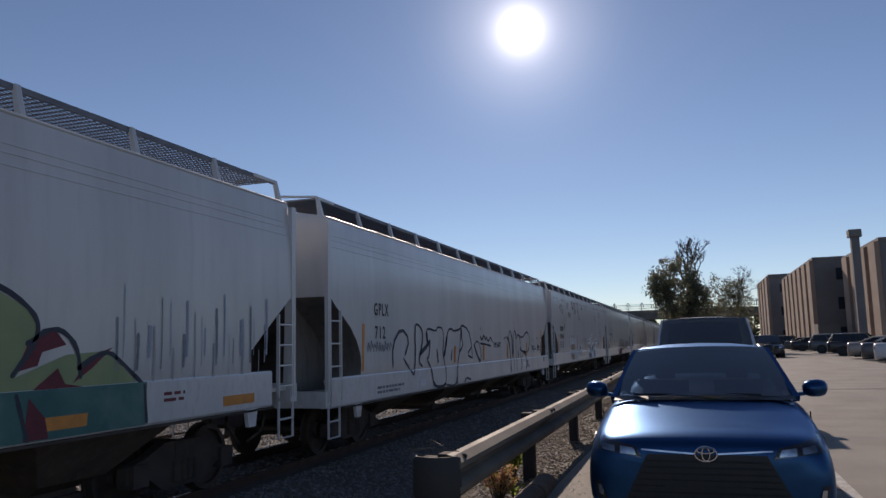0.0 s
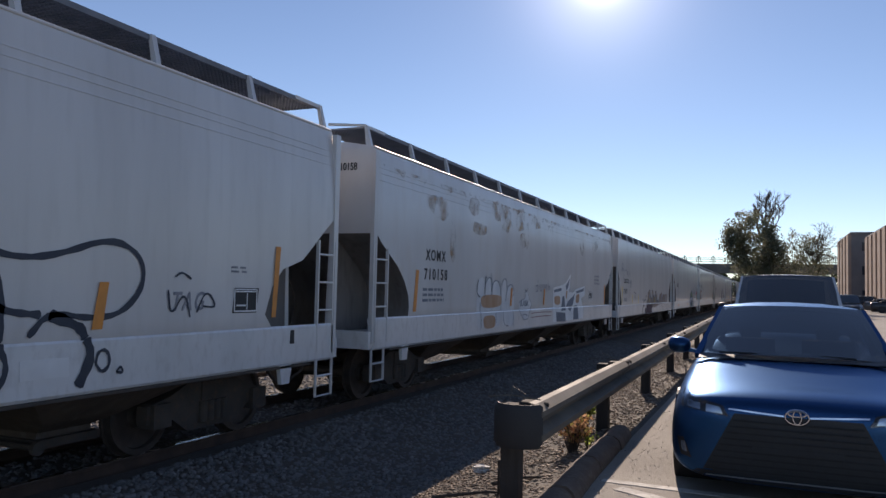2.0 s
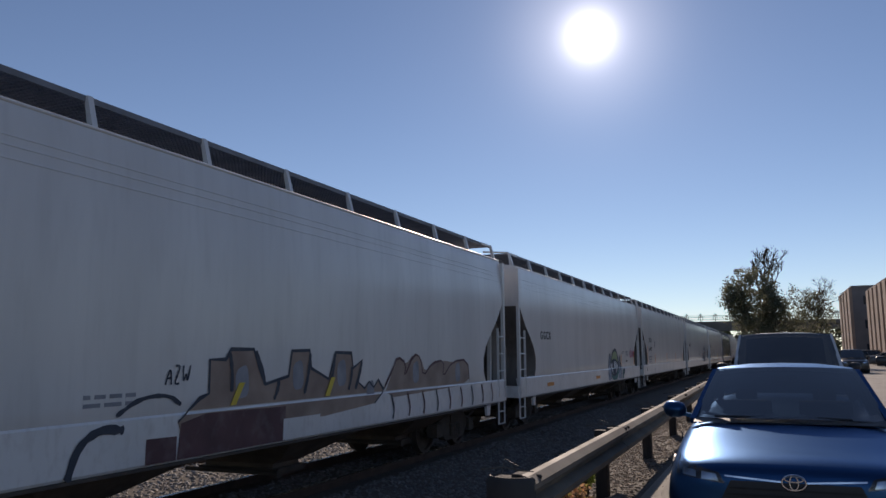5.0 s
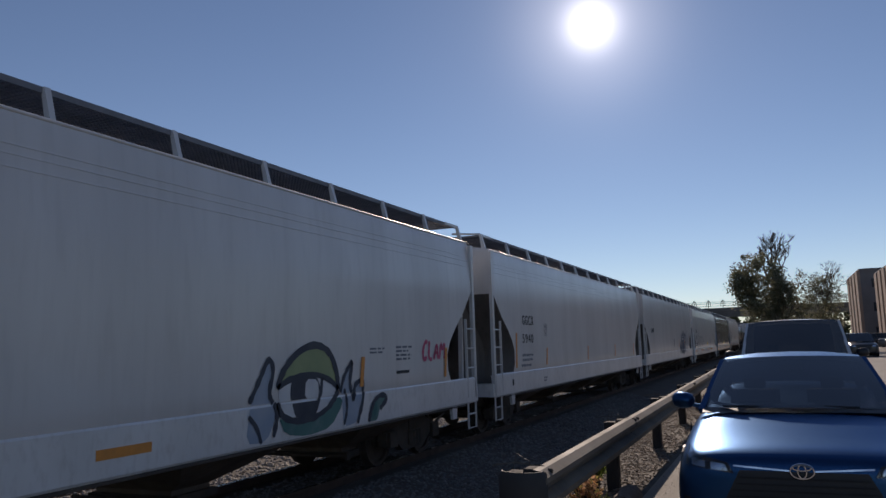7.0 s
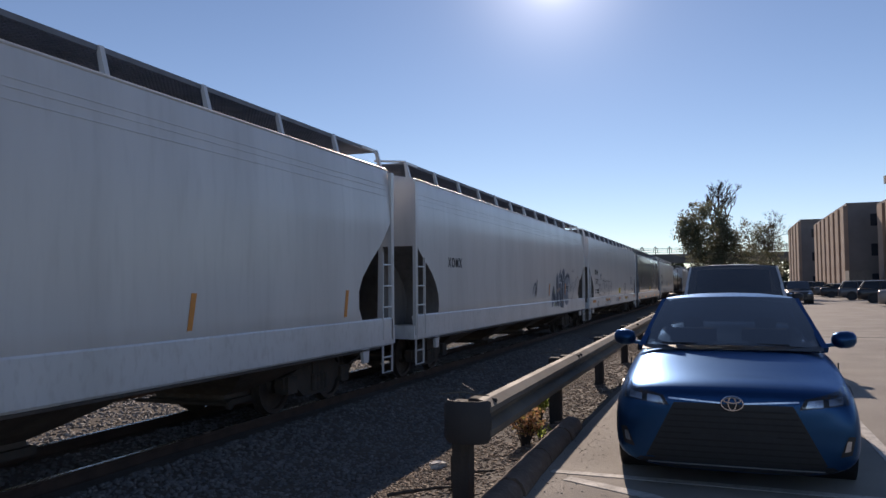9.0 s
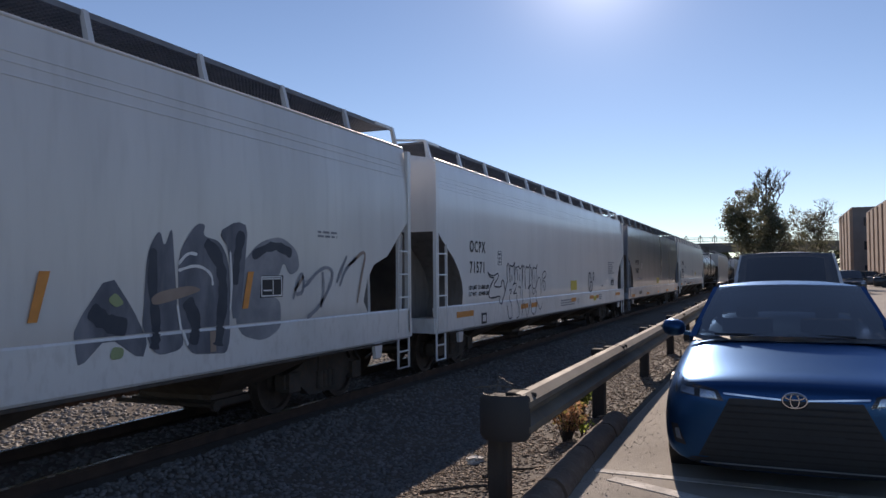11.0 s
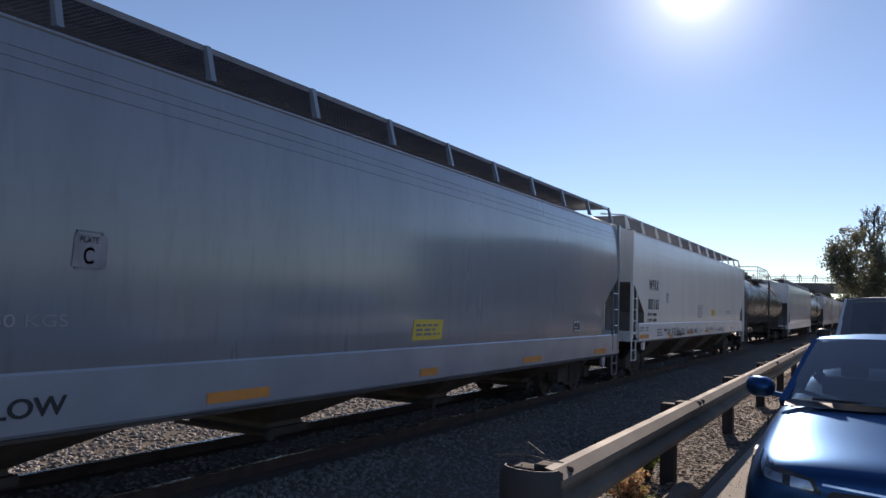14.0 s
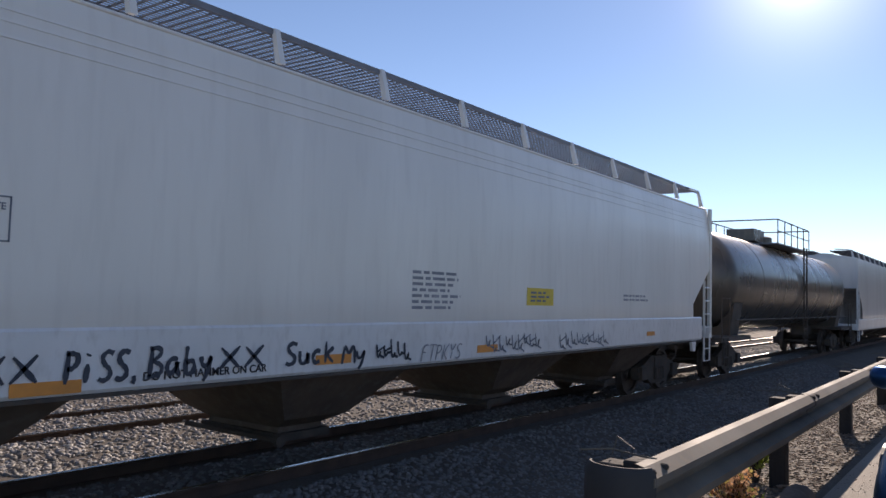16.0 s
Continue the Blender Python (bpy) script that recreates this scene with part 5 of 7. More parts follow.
    line(d, word[:25], T, width=0.045, turns=0)
    fill(d, [(12.95, 1.3), (13.3, 1.8), (13.45, 1.98), (13.8, 1.85), (14.1, 2.02), (14.4, 1.98), (14.6, 1.7), (14.9, 1.85), (15.5, 1.9), (15.9, 1.86), (16.75, 1.9), (16.85, 1.4), (14.7, 1.34)], TAN, T, 0.004, 1)
    line(d, [(12.95, 1.46), (13.3, 1.8), (13.45, 1.99), (13.8, 1.87), (13.7, 1.6), (14.1, 2.03), (14.4, 1.98), (14.5, 1.6), (14.9, 1.86), (15.5, 1.91), (15.4, 1.55), (15.9, 1.88), (16.75, 1.91), (16.85, 1.46)], T, DULLMAROON, 0.04, 1)
    for y0, z0, y1, z1 in ((9.0, 2.06, 9.05, 1.6), (9.5, 2.08, 9.7, 1.66), (10.0, 1.7, 9.9, 1.46), (10.74, 2.05, 10.6, 1.5), (11.4, 2.04, 11.25, 1.55), (11.9, 1.84, 11.8, 1.5), (12.2, 1.92, 12.0, 1.5)):
        line(d, [(y0, z0), ((y0 + y1) / 2 + 0.03, (z0 + z1) / 2), (y1, z1)], T, width=0.06, depth=0.011)
    for y, z in ((9.25, 1.75), (10.45, 1.8), (11.6, 1.8), (12.5, 1.46), (14.2, 1.75), (16.2, 1.7)):
        blob(d, soften([(y - 0.12, z - 0.25), (y - 0.14, z + 0.1), (y + 0.1, z + 0.18), (y + 0.14, z - 0.22)]), GREYSPRAY, depth=0.008)
    blob(d, [(8.15, 0.92), (8.2, 1.3), (8.6, 1.38), (10.15, 1.36), (10.15, 0.92)], DULLMAROON, 1.6)
    plate(d, 10.1, 10.98, 0.93, 1.2, PALE_SILL, 1.607, name="painted_patch")
    blob(d, [(7.7, 0.92), (7.7, 1.18), (8.14, 1.17), (8.14, 0.92)], DULLMAROON, 1.6)
    for i in range(9):
        y = 13.2 + 0.62 * i
        line(d, [(y, 1.36), (y + 0.12, 1.1), (y + 0.05, 0.96)], T, DULLMAROON if i % 3 else NAVY, 0.05)
    for y in (3.72, 5.5):
        plate(d, y, y + 0.1, 1.46, 1.86, YELLOW, lean=0.06, name="reflector")
    for y in (9.02, 11.13):
        plate(d, y, y + 0.11, 1.44, 1.7, YELLOW, lean=0.16, x=SIDE + 0.012, name="reflector")
    stack_lines(d, [[(6.75, 0.9), (6.85, 1.2), (7.1, 1.34), (7.4, 1.3)]], NAVY, 0.08, 1.6)
    stack_lines(d, [[(7.3, 1.44), (7.6, 1.6), (8.0, 1.62), (8.2, 1.5)]], NAVY, 0.05)
    handwritten(d, "AZW", 7.95, 1.72, 0.2, 0.36, NAVY, 0.022, SIDE, 0.15)
    bars(d, 6.9, 7.8, 1.52, 1.68, 2, material=GREYSPRAY)
    # fifth car: seen before and after the gap
    f5 = hopper(75.47, 18.81, WHITE_STEEL, PALE_SILL, "dirty white covered hopper car with a blue eye mural", 0.9, ends=("tall", "tall"))
    e = 19.09
    T = 1.42
    fill(f5, [(11.85, 1.6), (12.0, 1.83), (12.35, 2.05), (12.75, 2.13), (13.1, 2.03), (13.28, 1.75), (13.28, 1.52), (12.7, 1.75), (12.2, 1.72)], GREEN, T, 0.004, 1)
    fill(f5, [(11.85, 1.6), (12.15, 1.72), (12.7, 1.76), (13.15, 1.65), (13.3, 1.48), (13.0, 1.25), (12.5, 1.15), (12.0, 1.2)], PALESPRAY, T, 0.005, 1)
    fill(f5, [(12.16, 1.7), (12.13, 1.46), (12.24, 1.16), (12.7, 1.15), (12.9, 1.5), (12.75, 1.74), (12.45, 1.76)], NAVY, T, 0.007)
    fill(f5, [(12.5, 1.69), (12.8, 1.67), (12.83, 1.38), (12.47, 1.42)], PALESPRAY, T, 0.0085, 1)
    fill(f5, [(11.85, 1.25), (12.0, 1.0), (12.5, 0.93), (13.1, 0.98), (13.45, 1.3), (13.3, 1.45), (12.98, 1.24), (12.4, 1.14)], TEAL, T, 0.006, 1)
    fill(f5, [(11.3, 1.45), (11.5, 1.72), (11.68, 2.0), (11.8, 1.85), (11.66, 1.55), (11.85, 1.3), (11.6, 0.95), (11.2, 0.98)], PALEBLUE, T, 0.004, 1)
    fill(f5, [(13.4, 1.45), (13.52, 1.7), (13.74, 1.9), (13.66, 1.58), (13.75, 1.35), (13.84, 1.56), (14.08, 1.6), (14.04, 1.28), (13.85, 0.98), (13.45, 0.95)], PALEBLUE, T, 0.004, 1)
    fill(f5, [(14.2, 0.95), (14.32, 1.2), (14.55, 1.34), (14.85, 1.28), (14.55, 1.12), (14.48, 0.95)], TEAL, T, 0.005, 1)
    for pts, w in (([(11.85, 1.6), (11.98, 1.83), (12.32, 2.07), (12.75, 2.17), (13.12, 2.05), (13.3, 1.75), (13.33, 1.5)], 0.1), ([(11.85, 1.6), (12.15, 1.72), (12.7, 1.76), (13.15, 1.64), (13.33, 1.5)], 0.08), ([(11.83, 1.42), (11.95, 1.2), (12.47, 1.12), (13.0, 1.23), (13.33, 1.48)], 0.09), ([(12.9, 1.7), (12.88, 1.5), (12.72, 1.3)], 0.07),
                   ([(11.28, 1.45), (11.48, 1.72), (11.68, 2.02), (11.79, 1.84), (11.66, 1.55), (11.85, 1.3), (11.75, 1.0)], 0.08), ([(11.25, 1.3), (11.42, 1.15), (11.5, 0.95)], 0.06), ([(13.38, 1.45), (13.5, 1.7), (13.74, 1.9)], 0.07), ([(13.74, 1.88), (13.65, 1.6), (13.74, 1.3), (13.82, 1.56), (14.07, 1.62), (14.02, 1.28), (13.85, 0.96)], 0.08), ([(13.5, 1.5), (13.56, 1.2), (13.46, 0.98)], 0.06), ([(14.2, 0.95), (14.3, 1.2), (14.54, 1.35), (14.86, 1.29), (14.56, 1.12)], 0.08)):
        line(f5, pts, T, NAVY, w, 2, 0.0095)
    handwritten(f5, "CLAM", 16.2, 1.84, 0.34, 1.02, PINK, 0.075, SIDE, 0.2)
    for y, z in ((17.16, 2.05), (13.95, 1.95)):
        plate(f5, y, y + 0.1, 1.5, z, ORANGE, lean=0.07, x=SIDE + 0.011, name="reflector")
    bars(f5, 15.2, 15.85, 1.85, 2.12, 4)
    bars(f5, 14.3, 14.8, 1.98, 2.1, 2)
    plate(f5, 15.2, 15.68, 1.64, 1.69, BLACK)
    lettering(f5, "GGCX", 1.95, 2.42, 0.22, 1.1)
    sill_strips(f5, e, 1.1, (2.5, 9.0), 0.1, 0.7)
    # sixth car
    f = hopper(95.49, 19.51, WHITE_STEEL, PALE_SILL, "clean-sided white covered hopper car with slanted orange strips", 0.9, ends=("tall", "tall"))
    lettering(f, "GGCX", 2.12, 2.56, 0.23, 0.95)
    lettering(f, "5940", 2.1, 2.1, 0.23, 0.9)
    bars(f, 2.05, 3.0, 1.62, 1.85, 2)
    bars(f, 1.95, 2.9, 1.48, 1.6, 1)
    plate_c(f, 4.03, 2.28)
    for y in (1.5, 4.12, 9.0, 13.5, 17.5):
        plate(f, y, y + 0.1, 1.5, 1.95 if y > 2 else 2.35, ORANGE, lean=0.08, name="reflector", label="slanted orange strip")
    bars(f, 3.8, 4.2, 1.05, 1.2, 2, 1.6)
    plate(f, 1.15, 1.25, 1.1, 1.25, BLACK, 1.6)
    # seventh car: heavy dark lettering
    g = hopper(116.21, 20.23, WHITE_STEEL, PALE_SILL, "white covered hopper car with smudged dark graffiti", 0.9, ends=("small", "wide"))
    T = 1.42
    fill(g, [(13.12, 1.54), (13.53, 2.05), (13.83, 1.68), (14.02, 1.36), (13.94, 1.15), (13.5, 1.43), (13.16, 1.15), (13.12, 1.34)], SMUDGE, T, 0.004, 1)
    fill(g, [(13.97, 1.68), (14.01, 2.25), (14.19, 2.52), (14.26, 2.3), (14.37, 2.56), (14.4, 2.26), (14.47, 1.52), (14.56, 1.22), (14.11, 1.17), (13.95, 1.49)], SMUDGE, T, 0.005)
    fill(g, [(14.46, 2.26), (14.75, 2.6), (14.9, 2.6), (14.86, 2.46), (15.14, 2.42), (15.3, 2.21), (15.34, 1.76), (15.3, 1.1), (15.02, 1.12), (14.61, 1.15), (14.47, 1.59)], SMUDGE, T, 0.0055)
    fill(g, [(15.12, 2.52), (15.46, 2.67), (15.67, 2.62), (15.61, 2.14), (15.52, 1.5), (15.35, 1.5), (15.32, 2.32)], SMUDGE, T, 0.006, 1)
    fill(g, [(15.52, 2.13), (15.89, 2.43), (16.35, 2.53), (16.73, 2.36), (16.8, 2.1), (16.56, 2.0), (16.42, 2.2), (16.3, 1.98), (15.95, 1.95), (15.9, 1.75), (16.35, 1.72), (16.36, 1.33), (15.95, 1.18), (15.46, 1.31), (15.42, 1.76)], GREYSPRAY, T, 0.005)
    for pts, w in (([(14.1, 2.3), (14.08, 1.9), (14.15, 1.5), (14.1, 1.25)], 0.12), ([(14.9, 2.4), (15.15, 2.2), (15.22, 1.8), (15.1, 1.2)], 0.16), ([(14.6, 1.75), (14.75, 1.5), (14.68, 1.25)], 0.16), ([(15.55, 2.55), (15.45, 2.2), (15.42, 1.9)], 0.14), ([(15.75, 2.25), (16.2, 2.42), (16.6, 2.3)], 0.12), ([(13.3, 1.7), (13.5, 1.55), (13.75, 1.5)], 0.16)):
        line(g, pts, T, NAVY, w, 2, 0.008)
    for pts in ([(14.46, 2.14), (14.61, 2.27), (14.76, 2.25)], [(14.46, 2.07), (14.76, 2.14), (15.0, 2.04), (15.02, 1.9)], [(14.45, 1.7), (14.5, 1.45), (14.6, 1.25)], [(15.33, 2.3), (15.36, 1.9), (15.33, 1.6)]):
        line(g, pts, T, WHITE, 0.035, 2, 0.011)
    blob(g, soften([(14.06, 1.78), (14.19, 1.85), (14.66, 1.91), (14.86, 1.85), (14.46, 1.76), (14.1, 1.7)]), TAN, depth=0.01)
    blob(g, soften([(13.5, 1.78), (13.6, 1.86), (13.72, 1.74), (13.6, 1.7)]), GREEN, depth=0.01)
    blob(g, soften([(13.52, 1.2), (13.55, 1.33), (13.7, 1.3), (13.68, 1.2)]), GREEN, 1.6, 0.01)
    plate(g, 14.96, 15.06, 1.14, 1.38, TAN, 1.6, name="painted_patch")
    stack_lines(g, [[(16.63, 1.69), (16.85, 2.12), (16.9, 1.78), (16.7, 1.75)], [(16.9, 1.85), (17.4, 2.16), (17.72, 2.05), (17.35, 1.6), (16.97, 1.42)], [(17.37, 2.06), (17.4, 1.8), (17.32, 1.55)], [(17.84, 1.85), (18.0, 2.1), (18.35, 2.28)], [(17.75, 1.9), (18.05, 2.3)]], GREYSPRAY, 0.055)
    stack_lines(g, [[(18.1, 2.15), (18.68, 2.45), (18.5, 2.0), (18.36, 1.58)], [(16.66, 1.8), (16.88, 2.0)]], TAN, 0.05)
    stack_lines(g, [[(10.2, 1.7), (10.5, 2.1), (10.7, 2.0), (10.5, 1.6)], [(10.9, 2.2), (10.7, 1.65)]], NAVY, 0.06)
    for y in (12.62, 15.54):
        plate(g, y, y + 0.11, 1.61, 2.06, ORANGE, lean=0.12, x=SIDE + 0.012, name="reflector", label="slanted orange strip")
    consolidated(g, 15.92, 1.73, 0.46, 0.28)
    bars(g, 17.25, 17.85, 2.54, 2.66, 2, material=GREYSPRAY)
    lettering(g, "XOMX", 1.95, 2.45, 0.22, 1.0)
    # eighth car
    h = hopper(137.66, 20.02, BRIGHT_STEEL, PALE_SILL, "bright white covered hopper car with thin outlined graffiti", 0.87, seams=(3.72, 3.79, 3.86, 3.95))
    lettering(h, "OCPX", 1.75, 2.5, 0.24, 0.96)
    lettering(h, "71571", 1.75, 2.05, 0.24, 0.88)
    lettering(h, "LD LMT  211800 LBS", 1.68, 1.69, 0.085, 1.25)
    lettering(h, "LT WT   67400 LBS", 1.68, 1.55, 0.085, 1.25)
    plate_c(h, 3.57, 2.23)
    for pts, w in (
            ([(2.83, 2.06), (3.03, 1.99), (3.28, 1.98), (3.52, 2.04), (3.61, 2.0), (3.52, 1.9), (3.3, 1.81), (3.26, 1.75), (3.38, 1.72), (3.77, 1.71), (3.78, 1.8), (3.87, 1.89), (3.97, 1.84), (4.03, 1.65), (4.09, 1.63)], 0.032),
            ([(2.89, 2.01), (3.02, 1.94), (3.31, 1.94), (3.21, 1.87), (2.99, 1.72), (2.9, 1.57), (2.93, 1.48), (3.28, 1.47), (3.72, 1.51), (3.6, 1.41), (3.62, 1.34), (3.76, 1.31), (3.86, 1.4), (4.09, 1.63), (4.19, 1.8), (4.26, 1.84), (4.21, 1.99), (4.22, 2.2), (4.3, 2.29), (4.38, 2.23), (4.44, 1.99), (4.44, 1.8)], 0.035),
            ([(4.43, 2.08), (4.45, 2.23), (4.56, 2.22), (4.67, 2.19), (4.86, 2.34), (4.79, 2.18), (4.78, 2.02), (4.86, 1.91), (4.79, 1.8), (4.65, 1.73)], 0.035),
            ([(4.83, 1.99), (4.86, 2.14), (4.95, 2.21), (5.03, 2.11), (5.06, 1.84)], 0.035),
            ([(5.05, 2.18), (5.12, 2.23), (5.3, 2.12), (5.49, 2.3), (5.44, 1.98), (5.44, 1.65)], 0.035),
            ([(5.47, 1.82), (5.49, 2.15), (5.59, 2.25), (5.69, 2.15), (5.7, 1.64), (5.79, 1.66)], 0.03),
            ([(5.73, 2.12), (5.82, 2.22), (5.99, 2.16), (6.18, 2.3), (6.11, 2.16), (6.09, 1.77), (6.08, 1.63), (5.87, 1.65), (6.26, 1.73)], 0.03),
            ([(6.11, 2.12), (6.2, 2.21), (6.29, 2.12), (6.32, 1.69), (6.51, 1.6), (6.7, 1.68), (6.74, 2.14), (6.86, 2.33), (6.71, 2.14), (6.48, 2.21), (6.35, 2.09), (6.36, 1.87)], 0.03),
            ([(4.59, 1.99), (4.59, 1.84)], 0.03),
            ([(5.2, 2.02), (5.24, 1.82)], 0.03),
            ([(6.52, 2.03), (6.52, 1.79)], 0.03),
            ([(4.36, 1.62), (4.63, 1.65), (4.41, 1.5), (4.38, 1.37), (4.51, 1.27), (4.54, 0.95)], 0.03),
            ([(4.54, 0.95), (4.26, 0.92), (4.17, 1.26)], 0.03),
            ([(4.65, 1.73), (4.83, 1.8), (4.97, 1.77), (4.88, 1.64), (4.65, 1.51), (5.0, 1.56), (4.93, 1.36), (5.1, 1.19), (5.12, 0.95), (4.88, 0.92)], 0.03),
            ([(5.1, 1.69), (5.3, 1.69), (5.25, 1.66), (5.29, 1.43)], 0.025),
            ([(5.44, 1.65), (5.43, 1.37), (5.4, 1.13), (5.33, 0.92)], 0.025),
            ([(5.51, 1.28), (5.65, 1.14), (5.76, 0.91)], 0.025),
            ([(6.08, 1.63), (6.09, 1.35), (6.04, 1.21), (5.81, 0.91)], 0.025),
            ([(6.09, 1.35), (6.16, 1.1), (6.28, 0.95), (6.53, 0.93), (6.7, 1.24), (6.64, 1.35), (6.74, 1.57)], 0.025),
            ([(6.32, 1.69), (6.35, 1.49), (6.44, 1.47), (6.64, 1.57), (6.8, 1.83), (7.01, 1.96), (7.19, 1.82), (7.16, 1.42)], 0.025),
            ([(6.63, 1.33), (6.8, 1.19), (7.0, 1.03), (7.14, 1.09), (7.24, 1.24)], 0.025),
            ([(7.3, 1.86), (7.33, 2.01), (7.56, 2.12), (7.74, 2.03), (7.6, 1.91), (7.3, 1.86), (7.44, 1.62), (7.55, 1.53), (7.63, 1.69), (7.56, 1.82), (7.37, 1.82)], 0.028)):
        line(h, pts, 1.39, NAVY, w, 1)
    sill_strips(h, 20, 1.13, (0.95, 18.1), 0.12, 0.95)
    sill_strips(h, 20, 1.13, (5.28, 10.6, 13.3), 0.12, 0.62)
    sill_strips(h, 20, 1.13, (6.2,), 0.12, 0.55)
    sill_strips(h, 20, 1.13, (14.3,), 0.12, 0.5)
    plate(h, 13.9, 14.32, 1.06, 1.22, YELLOW, 1.606, lean=0.02, name="placard")
    plate(h, 10.62, 11.42, 1.49, 1.8, YELLOW, name="placard", label="plain yellow placard")
    plate(h, 2.4, 2.72, 0.92, 1.16, BLACK, 1.6)
    plate(h, 2.46, 2.66, 0.97, 1.11, PALE_SILL, 1.604)
    stack_lines(h, [[(13.3, 1.4), (13.15, 1.75), (13.25, 2.08), (13.55, 2.0), (13.6, 1.75), (13.4, 1.7), (13.75, 1.75), (13.8, 1.5), (13.5, 1.36), (13.3, 1.42), (13.55, 1.65)], [(13.4, 1.98), (13.42, 1.85)], [(13.85, 2.0), (14.05, 2.08), (14.1, 1.9), (13.95, 1.78), (13.85, 1.85), (14.0, 1.92)]], NAVY, 0.06)
    bars(h, 16.7, 17.9, 2.0, 2.5, 6)
    consolidated(h, 17.25, 1.53, 0.55, 0.3)
    bars(h, 15.4, 15.8, 1.5, 1.6, 2)
    bars(h, 9.3, 11.1, 1.02, 1.24, 3, 1.6)
    stroke(h, [(11.4, 1.14), (11.5, 1.23), (11.6, 1.14), (11.5, 1.04), (11.4, 1.14)], BLACK, 0.015, 1.6)
    bars(h, 14.9, 15.4, 1.05, 1.28, 3, 1.6)
    plate(h, 6.2, 6.55, 1.0, 1.12, WHITE, 1.6)
    # ninth car: dark blue grey
    i9 = hopper(158.89, 19.22, BLUE_STEEL, BLUE_SILL, "shaded blue-grey covered hopper car with a yellow placard", 0.87, eave=0.1)
    lettering(i9, "OCPX", 2.06, 2.45, 0.22, 0.95, BLACK)
    lettering(i9, "71067", 2.06, 2.05, 0.22, 0.9, BLACK)
    plate(i9, 3.72, 4.04, 2.24, 2.52, GREYSPRAY, lean=0.01)
    plate_c(i9, 3.74, 2.22)
    lettering(i9, "98150 KGS", 2.75, 1.74, 0.1, 0.97, GREYSPRAY)
    lettering(i9, "FLOW", 3.0, 1.03, 0.15, 0.75, BLACK, 1.6)
    plate(i9, 9.15, 10.0, 1.48, 1.78, YELLOW, lean=0.05, name="placard", label="yellow warning placard")
    bars(i9, 9.25, 9.95, 1.53, 1.73, 3, SIDE + 0.006)
    sill_strips(i9, 19, 0.95, (0.8, 5.28, 13.15, 17.3), 0.11, 0.9)
    sill_strips(i9, 19, 0.95, (9.4,), 0.11, 0.5)
    consolidated(i9, 15.9, 1.5, 0.4, 0.24)
    # tenth car: straight-cut ends
    j = hopper(179.44, 19.96, CREAM_STEEL, PALE_SILL, "off-white covered hopper car with black handwriting on its sill", 1.13, True, True, eave=0.08)
    lettering(j, "WFRX", 1.72, 2.62, 0.3, 1.1)
    lettering(j, "885165", 1.65, 2.05, 0.3, 1.2)
    lettering(j, "LD LMT  219800", 1.6, 1.85, 0.09, 1.0)
    lettering(j, "LT WT   66400", 1.6, 1.68, 0.09, 1.0)
    plate_c(j, 3.84, 2.26)
    plate(j, 0.72, 1.69, 1.21, 1.32, ORANGE, 1.6, name="reflector", label="orange reflector strip")
    bars(j, 0.75, 1.2, 1.4, 1.55, 2, 1.6)
    bars(j, 1.4, 1.7, 1.4, 1.55, 2, 1.6)
    bars(j, 2.7, 3.4, 1.22, 1.48, 3, 1.6)
    bars(j, 8.7, 9.75, 1.78, 2.28, 7, material=GREYSPRAY)
    plate(j, 11.4, 12.2, 1.86, 2.12, YELLOW, name="placard", label="yellow placard")
    bars(j, 11.5, 12.1, 1.9, 2.08, 3, SIDE + 0.006)
    bars(j, 14.9, 16.3, 1.95, 2.1, 2, material=GREYSPRAY)
    plate(j, 4.15, 4.68, 1.15, 1.25, ORANGE, 1.6, name="reflector")
    plate(j, 7.14, 7.67, 1.22, 1.32, ORANGE, 1.6, name="reflector")
    plate(j, 10.1, 10.6, 1.22, 1.32, ORANGE, 1.6, name="reflector")
    plate(j, 16.0, 16.4, 1.3, 1.38, ORANGE, 1.6, name="reflector")
    bars(j, 3.55, 3.85, 1.33, 1.5, 1, 1.6, NAVY, 0.0)
    handwritten(j, "XX", 3.92, 1.25, 0.2, 0.46, NAVY, 0.04)
    handwritten(j, "PiSS.", 4.53, 1.22, 0.24, 0.7, NAVY, 0.04)
    handwritten(j, "Baby", 5.23, 1.23, 0.24, 0.68, NAVY, 0.04)
    handwritten(j, "XX", 5.95, 1.25, 0.2, 0.55, NAVY, 0.04)
    lettering(j, "DO NOT HAMMER ON CAR", 5.2, 1.2, 0.07, 1.3, BLACK, 1.6)
    handwritten(j, "Suck", 6.73, 1.24, 0.22, 0.7, NAVY, 0.042)
    handwritten(j, "My", 7.52, 1.21, 0.22, 0.42, NAVY, 0.038)
    handwritten(j, "FTPKYS", 8.86, 1.17, 0.19, 0.86, GREYSPRAY, 0.018, lean=0.3)
    rng = random.Random(3)                                # tags that cannot be read
